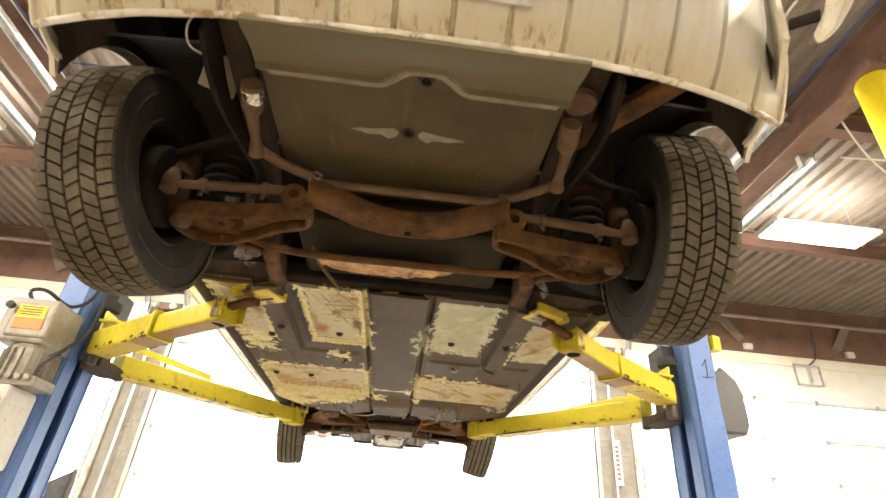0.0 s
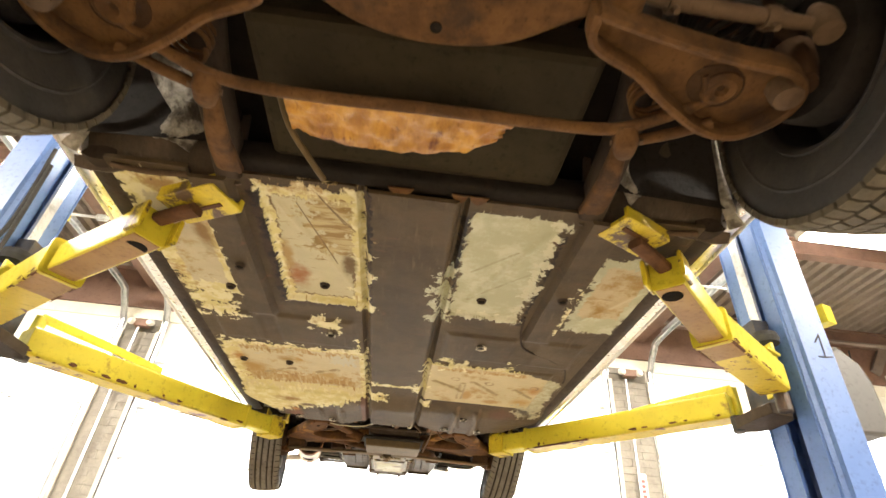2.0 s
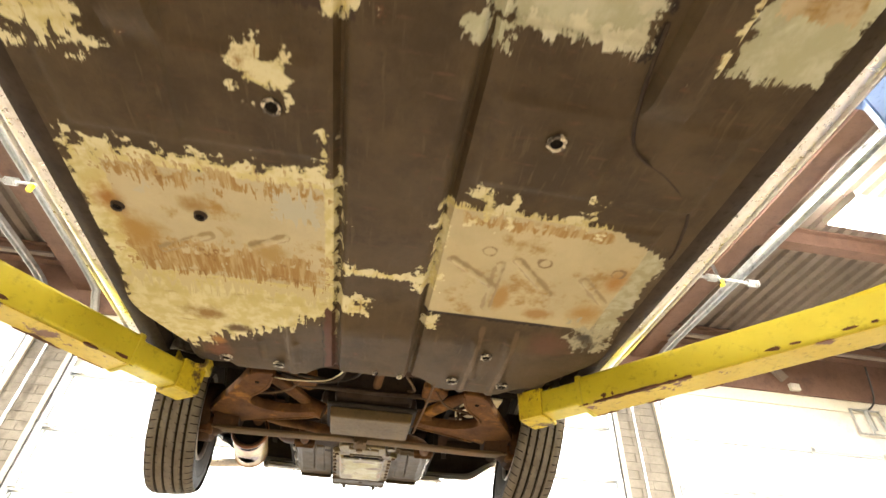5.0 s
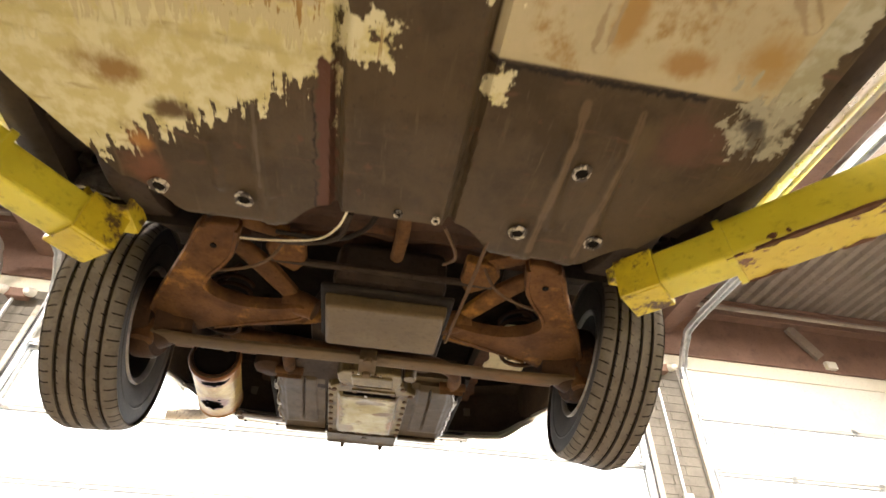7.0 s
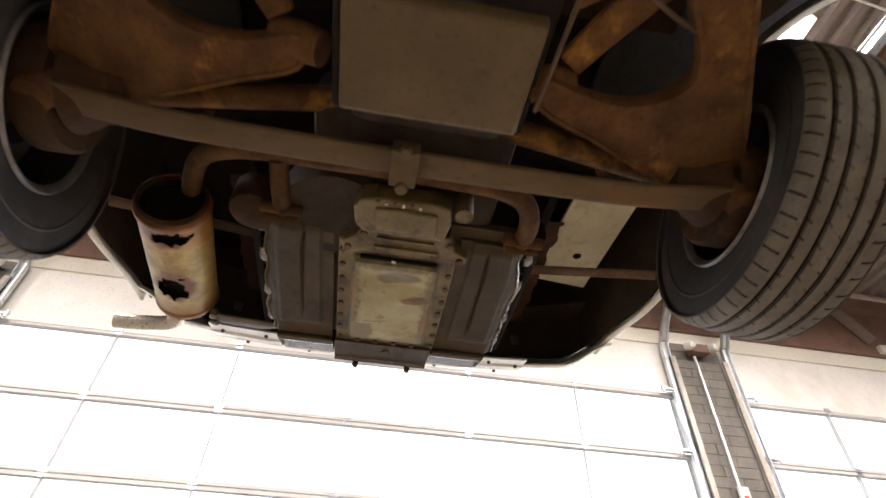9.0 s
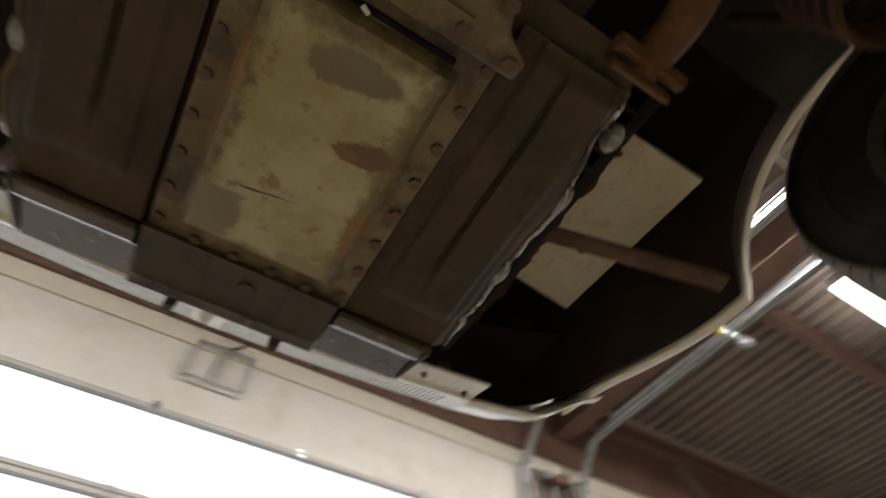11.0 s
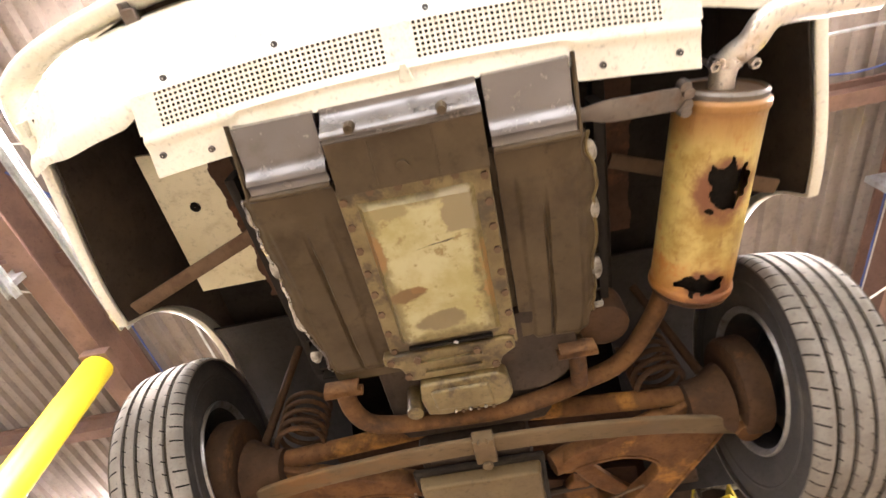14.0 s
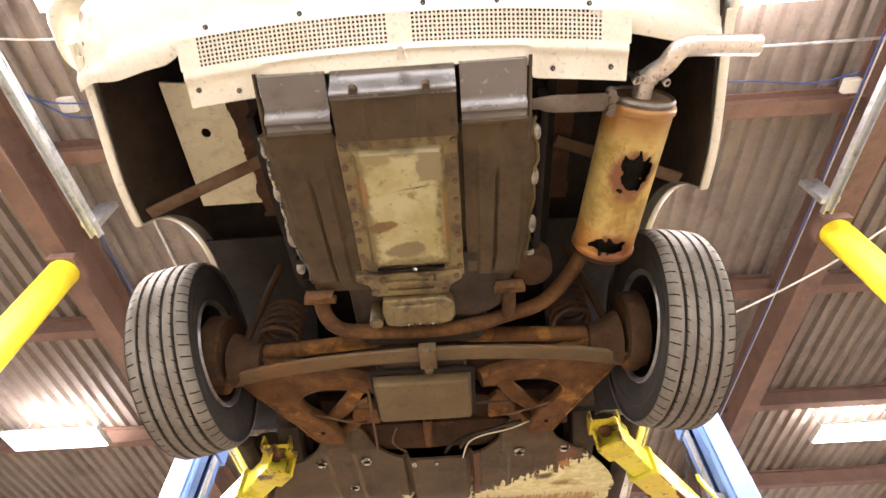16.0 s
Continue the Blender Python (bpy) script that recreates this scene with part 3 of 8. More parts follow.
def oil_pan_material():
    """Olive grimy alloy rubbed to cream over a ragged field, with grey and rusty patches and a scratch."""
    m, nodes, links, bsdf = material("oil_pan")
    tc = nodes.new("ShaderNodeTexCoord")
    sep = nodes.new("ShaderNodeSeparateXYZ")
    links.new(tc.outputs["Object"], sep.inputs[0])
    big, mid, fine = noise_node(nodes, links, 9, 6, 0.65, None, 4), noise_node(nodes, links, 34, 6, 0.68, None, 7), noise_node(nodes, links, 120, 5, 0.7, None, 9)

    def op(kind, p, q=0.0):
        return math_node(nodes, links, kind, p, q)
    wob_x = op("ADD", sep.outputs[0], op("MULTIPLY", op("SUBTRACT", mid, 0.5), 0.06))
    wob_y = op("ADD", sep.outputs[1], op("MULTIPLY", op("SUBTRACT", big, 0.5), 0.07))

    def field(x0, x1, y0, y1):
        return op("MINIMUM", op("MINIMUM", op("SUBTRACT", wob_x, x0), op("SUBTRACT", x1, wob_x)), op("MINIMUM", op("SUBTRACT", wob_y, y0), op("SUBTRACT", y1, wob_y)))
    olive = blend(nodes, links, ramp(nodes, links, mid, 0.36, 0.66), (0.11, 0.08, 0.024), (0.19, 0.148, 0.05))
    olive = blend(nodes, links, ramp(nodes, links, big, 0.58, 0.7), olive, (0.07, 0.046, 0.018))
    cream = blend(nodes, links, ramp(nodes, links, big, 0.34, 0.62), (0.29, 0.245, 0.088), (0.385, 0.345, 0.178))
    cream = blend(nodes, links, ramp(nodes, links, mid, 0.55, 0.68), cream, (0.21, 0.155, 0.05))
    cream = blend(nodes, links, ramp(nodes, links, fine, 0.66, 0.76), cream, (0.13, 0.095, 0.04))
    col = blend(nodes, links, ramp(nodes, links, field(-0.088, 0.098, 3.49, 3.822), 0.0, 0.02), olive, cream)
    col = blend(nodes, links, ramp(nodes, links, field(-0.1, -0.035, 3.735, 3.84), 0.0, 0.006), col, (0.2, 0.16, 0.078))
    for cx, cy, rx, ry, tone in ((0.013, 3.525, 0.06, 0.026, (0.165, 0.125, 0.056)), (0.075, 3.605, 0.042, 0.02, (0.13, 0.075, 0.02)), (0.05, 3.613, 0.018, 0.012, (0.17, 0.09, 0.022)), (0.105, 3.72, 0.018, 0.05, (0.2, 0.11, 0.03)), (-0.1, 3.62, 0.012, 0.09, (0.23, 0.13, 0.035)), (0.06, 3.8, 0.04, 0.02, (0.22, 0.175, 0.07))):
        px, py = op("MULTIPLY", op("SUBTRACT", wob_x, cx), 1 / rx), op("MULTIPLY", op("SUBTRACT", wob_y, cy), 1 / ry)
        d = op("SQRT", op("ADD", op("MULTIPLY", px, px), op("MULTIPLY", py, py)))
        col = blend(nodes, links, ramp(nodes, links, d, 1.1, 0.75), col, tone)
    line = op("ABSOLUTE", op("SUBTRACT", op("ADD", sep.outputs[1], op("MULTIPLY", sep.outputs[0], 0.15)), 3.716))
    line = op("ADD", line, op("MULTIPLY", op("ABSOLUTE", op("ADD", sep.outputs[0], 0.03)), 0.03))
    col = blend(nodes, links, ramp(nodes, links, op("ADD", line, op("MULTIPLY", op("SUBTRACT", mid, 0.5), 0.006)), 0.0026, 0.001), col, (0.07, 0.05, 0.022))
    links.new(col, bsdf.inputs["Base Color"])
    bsdf.inputs["Roughness"].default_value = 0.45
    bsdf.inputs["Metallic"].default_value = 0.1
    bump(nodes, links, bsdf, op("ADD", mid, op("MULTIPLY", fine, 0.4)), 0.4, 0.004)
    return m


M["oil_pan"] = oil_pan_material()
M["duct_sheen"] = surface("duct_sheen", (0.13, 0.116, 0.102), (0.18, 0.163, 0.147), 4, 0.24, metal=0.65, stain=(0.085, 0.07, 0.055), stain_scale=7, stain_at=(0.52, 0.7), grain=30, relief=0.12, depth=0.003)
M["rim_chipped"] = surface("rim_chipped", (0.05, 0.038, 0.024), (0.07, 0.052, 0.033), 30, 0.6, stain=(0.6, 0.54, 0.4), stain_scale=45, stain_at=(0.5, 0.54), relief=0.4)
M["scuffed"] = surface("scuffed", (0.17, 0.15, 0.095), (0.23, 0.205, 0.135), 25, 0.6, relief=0.2)
M["edge_bare"] = surface("edge_bare", (0.38, 0.36, 0.32), (0.68, 0.65, 0.6), 30, 0.28, metal=0.8, stain=(0.12, 0.1, 0.08), stain_scale=22, stain_at=(0.56, 0.7), relief=0.2)
def muffler_material():
    """Scaly yellow steel going to orange and dark rust at both ends and round its holes."""
    m, nodes, links, bsdf = material("muffler_skin")
    tc = nodes.new("ShaderNodeTexCoord")
    sep = nodes.new("ShaderNodeSeparateXYZ")
    links.new(tc.outputs["Object"], sep.inputs[0])
    pits = noise_node(nodes, links, 70, 5, 0.65, (1.0, 0.3, 1.0), 3)
    patches = noise_node(nodes, links, 9, 7, 0.7, None, 6)
    col = blend(nodes, links, ramp(nodes, links, patches, 0.36, 0.6), (0.27, 0.165, 0.03), (0.46, 0.34, 0.10))
    col = blend(nodes, links, ramp(nodes, links, patches, 0.56, 0.7), col, (0.4, 0.17, 0.03))
    level = math_node(nodes, links, "ADD", sep.outputs[1], math_node(nodes, links, "MULTIPLY", math_node(nodes, links, "SUBTRACT", patches, 0.5), 0.14))
    for lo, hi, tone in ((3.58, 3.48, (0.33, 0.145, 0.026)), (3.50, 3.44, (0.2, 0.075, 0.02)), (3.77, 3.85, (0.27, 0.13, 0.03))):
        col = blend(nodes, links, ramp(nodes, links, level, lo, hi), col, tone)
    for c, r in HALO:
        off = nodes.new("ShaderNodeVectorMath")
        off.operation = "DISTANCE"
        links.new(tc.outputs["Object"], off.inputs[0])
        off.inputs[1].default_value = c
        d = math_node(nodes, links, "ADD", off.outputs["Value"], math_node(nodes, links, "MULTIPLY", math_node(nodes, links, "SUBTRACT", patches, 0.5), 0.07))
        col = blend(nodes, links, ramp(nodes, links, d, r, r * 0.62), col, (0.15, 0.055, 0.018))
    col = blend(nodes, links, ramp(nodes, links, pits, 0.54, 0.8), col, (0.2, 0.095, 0.022))
    links.new(col, bsdf.inputs["Base Color"])
    bsdf.inputs["Roughness"].default_value = 0.45
    bsdf.inputs["Metallic"].default_value = 0.25
    bump(nodes, links, bsdf, pits, 0.45, 0.004)
    return m


HALO = (((-0.566, 3.703, 2.094), 0.075), ((-0.54, 3.487, 2.082), 0.06))
M["muffler_skin"] = muffler_material()
M["pipe_steel"] = surface("pipe_steel", (0.56, 0.5, 0.4), (0.66, 0.6, 0.5), 5, 0.3, metal=0.6, stain=(0.36, 0.24, 0.14), stain_scale=6, stain_at=(0.55, 0.8), relief=0.04, depth=0.001)
M["lip_dirty"] = surface("lip_dirty", (0.6, 0.55, 0.42), (0.72, 0.68, 0.58), 18, 0.5, stain=(0.3, 0.2, 0.09), stain_scale=14, stain_at=(0.52, 0.62), relief=0.2, depth=0.002)
M["gasket"] = surface("gasket", (0.014, 0.011, 0.009), (0.024, 0.019, 0.014), 12, 0.7, relief=0.2, spec=0.12)
M["bracket_steel"] = surface("bracket_steel", (0.1, 0.08, 0.06), (0.15, 0.12, 0.09), 10, 0.45, metal=0.4, stain=(0.1, 0.06, 0.035), stain_scale=10, relief=0.2)
M["splash"] = surface("splash", (0.065, 0.048, 0.032), (0.105, 0.074, 0.048), 7, 0.7, stain=(0.13, 0.1, 0.07), stain_scale=9, stain_at=(0.56, 0.7), stretch=(3, 3, 0.7), relief=0.5, depth=0.006, spec=0.25)
M["crinkled"] = surface("crinkled", (0.17, 0.15, 0.115), (0.42, 0.385, 0.31), 40, 0.45, metal=0.1, stain=(0.09, 0.07, 0.045), stain_scale=18, stain_at=(0.5, 0.62), grain=90, relief=1.0, depth=0.008)
M["tank_olive"] = surface("tank_olive", (0.026, 0.0205, 0.012), (0.038, 0.03, 0.018), 6, 0.85, stain=(0.05, 0.036, 0.018), stain_scale=7, stain_at=(0.56, 0.75), relief=0.3, spec=0.08)
# rubbed tan, made paler to carry the rib's highlight
M["rib_worn_lit"] = surface("rib_worn_lit", (0.15, 0.125, 0.07), (0.24, 0.205, 0.13), 9, 0.55, stain=(0.1, 0.08, 0.04), stain_scale=14, relief=0.2)
M["rocker_trim"] = surface("rocker_trim", (0.78, 0.77, 0.75), (0.86, 0.85, 0.83), 6, 0.3, metal=0.85, stain=(0.55, 0.5, 0.42), stain_scale=8, relief=0.05, depth=0.001)
M["door_frame"] = surface("door_frame", (0.5, 0.485, 0.44), (0.56, 0.545, 0.5), 2, 0.5, relief=0.05)
M["bulkhead"] = surface("bulkhead", (0.034, 0.019, 0.0115), (0.062, 0.031, 0.0165), 7, 0.8, stain=(0.11, 0.045, 0.02), stain_scale=8, stain_at=(0.54, 0.7), relief=0.5, spec=0.15)

# ---- mesh helpers ----
def thing(name, base, label, category, group="", kind=""):
    ob = new(name)
    ob.location = base
    ob.empty_display_size = 0.1
    return tagged(ob, label, category, group, kind)


def finish(name, bm, mat, parent=None, label="", smooth=False, bevel=0.0):
    me = bpy.data.meshes.new(name)
    bmesh.ops.recalc_face_normals(bm, faces=bm.faces)
    if smooth:
        for f in bm.faces:
            f.smooth = True
    bm.to_mesh(me)
    bm.free()
    me.materials.append(mat if not isinstance(mat, str) else M[mat])
    ob = new(name, me)
    if smooth:
        me.set_sharp_from_angle(angle=radians(40))
    if bevel:
        b = ob.modifiers.new("edge", "BEVEL")
        b.width, b.segments, b.limit_method = bevel, 2, "ANGLE"
    return ob


def part(name, bm, mat, parent, label="", smooth=False, bevel=0.0):
    ob = finish(name, bm, mat, None, label, smooth, bevel)
    ob.parent = parent
    base = parent.matrix_basis.copy()
    up = parent.parent
    if up is not None:
        base = up.matrix_basis @ parent.matrix_parent_inverse @ base
    ob.matrix_parent_inverse = base.inverted()
    if label:
        tagged(ob, label)
    return ob


def structure(name, bm, mat, label, category, smooth=False, bevel=0.0):
    return tagged(finish(name, bm, mat, None, "", smooth, bevel), label, category, kind="structure")


def box(bm, c, s, rot=None, taper=1.0):
    """A box of size s round c; rot: a 3x3 or 4x4 turn; taper: the top's size against the bottom's."""
    m = Matrix.Translation(c) @ (rot.to_4x4() if rot else Matrix.Identity(4))
    vs = []
    for z in (-1, 1):
        k = taper if z > 0 else 1.0
        for x, y in ((-1, -1), (1, -1), (1, 1), (-1, 1)):
            vs.append(bm.verts.new(m @ Vector((x * s[0] / 2 * k, y * s[1] / 2 * k, z * s[2] / 2))))
    for f in ((3, 2, 1, 0), (4, 5, 6, 7), (0, 1, 5, 4), (1, 2, 6, 5), (2, 3, 7, 6), (3, 0, 4, 7)):
        bm.faces.new([vs[i] for i in f])
    return bm


def B():
    return bmesh.new()


def spline(pts, steps):
    """Points of a Catmull-Rom curve through pts."""
    p = [Vector(q) for q in pts]
    if steps <= 1 or len(p) < 3:
        return p
    out = []
    for i in range(len(p) - 1):
        a, b, c, d = p[max(i - 1, 0)], p[i], p[i + 1], p[min(i + 2, len(p) - 1)]
        for k in range(steps):
            t = k / steps
            out.append(0.5 * ((2 * b) + (c - a) * t + (2 * a - 5 * b + 4 * c - d) * t * t + (3 * b - a - 3 * c + d) * t ** 3))
    out.append(p[-1])
    return out


def sweep(bm, pts, width, height=None, steps=1, n=10, power=2.0, up=(0, 0, 1)):
    """A bar of rounded section along pts. width, height: numbers, or one for each of pts. power: 2 is round, 6 nearly square."""
    path = spline(pts, steps)
    k = len(path)

    def size(v, i):
        if isinstance(v, (int, float)):
            return v
        u = i / (k - 1) * (len(v) - 1)
        j = min(int(u), len(v) - 2)
        return v[j] + (v[j + 1] - v[j]) * (u - j)
    rings = []
    for i, p in enumerate(path):
        d = (path[min(i + 1, k - 1)] - path[max(i - 1, 0)]).normalized()
        side = d.cross(Vector(up))
        if side.length < 1e-4:
            side = d.cross(Vector((1, 0, 0)))
        side.normalize()
        top = side.cross(d).normalized()
        w, h = size(width, i), size(height if height is not None else width, i)
        ring = []
        for j in range(n):
            a = 2 * math.pi * (j + 0.5) / n
            c, s = math.cos(a), math.sin(a)
            x = math.copysign(abs(c) ** (2 / power), c) * w / 2
            z = math.copysign(abs(s) ** (2 / power), s) * h / 2
            ring.append(bm.verts.new(p + side * x + top * z))
        rings.append(ring)
    for a, b in zip(rings, rings[1:]):
        for j in range(n):
            bm.faces.new((a[j], a[(j + 1) % n], b[(j + 1) % n], b[j]))
    bm.faces.new(rings[0][::-1])
    bm.faces.new(rings[-1])
    return bm


def lathe(bm, profile, m, seg=32, closed=False):
    """Turns (radius, height) round the local z of m."""
    rings = []
    for r, h in profile:
        rings.append([bm.verts.new(m @ Vector((r * math.cos(2 * math.pi * i / seg), r * math.sin(2 * math.pi * i / seg), h))) for i in range(seg)])
    pairs = list(zip(rings, rings[1:])) + ([(rings[-1], rings[0])] if closed else [])
    for a, b in pairs:
        for i in range(seg):
            bm.faces.new((a[i], a[(i + 1) % seg], b[(i + 1) % seg], b[i]))
    return bm


def plate(bm, pts, z0, z1):
    """A flat plate with the outline pts, from z0 to z1."""
    lo = [bm.verts.new((x, y, z0)) for x, y in pts]
    hi = [bm.verts.new((x, y, z1)) for x, y in pts]
    bm.faces.new(lo[::-1])
    bm.faces.new(hi)
    for i in range(len(pts)):
        j = (i + 1) % len(pts)
        bm.faces.new((lo[i], lo[j], hi[j], hi[i]))
    return bm


def sheet(bm, f, us, vs, thick=None):
    """A sheet with the points f(u, v). thick: a shift by which a second skin lies behind it, closed along the edges."""
    grid = [[bm.verts.new(f(u, v)) for v in vs] for u in us]
    for i in range(len(us) - 1):
        for j in range(len(vs) - 1):
            bm.faces.new((grid[i][j], grid[i + 1][j], grid[i + 1][j + 1], grid[i][j + 1]))
    if thick is not None:
        back = [[bm.verts.new(Vector(f(u, v)) + Vector(thick)) for v in vs] for u in us]
        n, k = len(us), len(vs)
        for i in range(n - 1):
            for j in range(k - 1):
                bm.faces.new((back[i][j + 1], back[i + 1][j + 1], back[i + 1][j], back[i][j]))
        for i in range(n - 1):
            bm.faces.new((grid[i][0], back[i][0], back[i + 1][0], grid[i + 1][0]))
            bm.faces.new((grid[i][-1], grid[i + 1][-1], back[i + 1][-1], back[i][-1]))
        for j in range(k - 1):
            bm.faces.new((grid[0][j], grid[0][j + 1], back[0][j + 1], back[0][j]))
            bm.faces.new((grid[-1][j], back[-1][j], back[-1][j + 1], grid[-1][j + 1]))
    return bm


def span(a, b, n):
    return [a + (b - a) * i / n for i in range(n + 1)]


def soft(e0, e1, x):
    t = min(1.0, max(0.0, (x - e0) / (e1 - e0)))
    return t * t * (3 - 2 * t)


def bolt(bm, p, r=0.008, h=0.006, down=True):
    s = -1 if down else 1
    m = Matrix.Translation(p)
    lathe(bm, [(0.0001, s * h), (r, s * h), (r, 0)], m, 6)


# ---- the hall ----
WALL_Y, DECK_Z, BEAM_Z = 6.9, 5.42, 4.86
XW, XE, YS = -12.0, 12.0, -10.0
PILLARS = [(-3.95, -3.42), (3.06, 3.66)]
HEAD_Z = 4.4


def hall():
    bm = B()
    box(bm, (0, (YS + WALL_Y) / 2, -0.1), (XE - XW, WALL_Y - YS, 0.2))
    structure("floor", bm, "concrete", "grey sealed concrete workshop floor with stains", "floor")
    bm = B()
    ribs, x = [], XW
    while x < XE:
        ribs += [(x, 0), (x + 0.07, 0), (x + 0.09, 0.05), (x + 0.16, 0.05)]
        x += 0.18
    for i in range(len(ribs) - 1):
        (x0, z0), (x1, z1) = ribs[i], ribs[i + 1]
        q = [bm.verts.new((x0, YS, DECK_Z + z0)), bm.verts.new((x1, YS, DECK_Z + z1)), bm.verts.new((x1, WALL_Y + 0.2, DECK_Z + z1)), bm.verts.new((x0, WALL_Y + 0.2, DECK_Z + z0))]
        bm.faces.new(q)
    bmesh.ops.remove_doubles(bm, verts=bm.verts, dist=1e-4)
    box(bm, (0, (YS + WALL_Y) / 2, DECK_Z + 0.12), (XE - XW + 0.4, WALL_Y - YS + 0.6, 0.06))
    structure("ceiling", bm, "deck", "brown-grey corrugated steel roof deck", "ceiling")
    for name, c, s in (("wall_south", (0, YS - 0.1, DECK_Z / 2), (XE - XW + 0.4, 0.2, DECK_Z)),
                       ("wall_west", (XW - 0.1, (YS + WALL_Y) / 2, DECK_Z / 2), (0.2, WALL_Y - YS, DECK_Z)),
                       ("wall_east", (XE + 0.1, (YS + WALL_Y) / 2, DECK_Z / 2), (0.2, WALL_Y - YS, DECK_Z))):
        structure(name, box(B(), c, s), "wall_grey", "plain painted workshop wall", "wall")
    # header over the doors
    bm = B()
    box(bm, (0, WALL_Y + 0.1, (HEAD_Z + 4.57) / 2), (XE - XW, 0.2, 4.57 - HEAD_Z))
    structure("wall_north", bm, "wall_white", "cream painted wall strip above the overhead doors", "wall")
    bm = B()
    box(bm, (0, WALL_Y + 0.08, (4.57 + DECK_Z) / 2), (XE - XW, 0.24, DECK_Z - 4.57))
    structure("wall_header", bm, "beam_red", "dark brown steel header above the cream wall", "wall")
    for x0, x1 in PILLARS + [(-10.9, -10.3), (10.1, 10.7)]:
        pier = structure("wall_pier", box(B(), ((x0 + x1) / 2, WALL_Y + 0.08, HEAD_Z / 2), (x1 - x0 - 0.02, 0.22, HEAD_Z)), "brick", "painted concrete block pier between overhead doors", "wall")
        z, row = 0.0, 0
        while z < HEAD_Z - 0.05:
            xs = [x0 + 0.01, (x0 + x1) / 2 + (0.07 if row % 2 else -0.09), x1 - 0.01]
            for a, b in zip(xs, xs[1:]):
                bm = box(B(), ((a + b) / 2, WALL_Y - 0.032, z + 0.05), (b - a - 0.005, 0.012, 0.095))
                brick = part("brick", bm, "brick", pier)
            z += 0.1
            row += 1


hall()


def overhead_door(x0, x1, name):
    """Sectional door of framed, frosted light panels."""
    d = tagged(new(name), "white sectional overhead door with frosted light panels, closed", "overhead door", kind="structure")
    zs = [0.02, 0.71, 1.33, 1.95, 2.57, 3.19, 3.81, HEAD_Z + 0.02]
    n = 6
    w = (x1 - x0) / n
    for k in range(len(zs) - 1):
        lo, hi = zs[k] + 0.006, zs[k + 1] - 0.006
        if k == len(zs) - 2:
            part("door_panel", box(B(), ((x0 + x1) / 2, WALL_Y + 0.05, (lo + hi) / 2), (x1 - x0, 0.05, hi - lo)), "door_skin", d, "cream solid top section")
            continue
        bm = B()
        box(bm, ((x0 + x1) / 2, WALL_Y + 0.045, lo + 0.013), (x1 - x0, 0.06, 0.026))
        box(bm, ((x0 + x1) / 2, WALL_Y + 0.045, hi - 0.013), (x1 - x0, 0.06, 0.026))
        for i in range(n + 1):
            box(bm, (min(max(x0 + i * w, x0 + 0.03), x1 - 0.03), WALL_Y + 0.05, (lo + hi) / 2), (0.007, 0.046, hi - lo - 0.042))
        sec = part("door_section", bm, "door_frame", d)
        bm = B()
        for i in range(n):
            box(bm, (x0 + (i + 0.5) * w, WALL_Y + 0.055, (lo + hi) / 2), (w - 0.006, 0.008, hi - lo - 0.04))
        pane = part("pane", bm, "pane", sec, "frosted backlit panes")
        pane.visible_shadow = False
        bm = B()
        for i in range(n + 1):
            box(bm, (min(max(x0 + i * w, x0 + 0.05), x1 - 0.05), WALL_Y + 0.02, zs[k + 1]), (0.06, 0.012, 0.07))
            sweep(bm, [(min(max(x0 + i * w, x0 + 0.05), x1 - 0.05) - 0.035, WALL_Y + 0.012, zs[k + 1]), (min(max(x0 + i * w, x0 + 0.05), x1 - 0.05) + 0.035, WALL_Y + 0.012, zs[k + 1])], 0.014, n=6)
        part("hinge", bm, "galvanised", sec)
    return d


DOORS = [(-10.3, -3.97), (-3.42, 3.06), (3.68, 10.1)]
for i, (x0, x1) in enumerate(DOORS):
    overhead_door(x0, x1, "door_%d" % (i + 1))

bm = B()
box(bm, (0, 13.0, 8.0), (60.0, 0.05, 18.0))
tagged(finish("backdrop", bm, "daylight"), "bright overcast daylight outside the doors", "sky", kind="structure")
bm = B()
box(bm, (0, 10.0, -0.08), (34.0, 6.0, 0.1))
structure("ground", bm, "concrete", "pale concrete yard outside the doors", "ground")


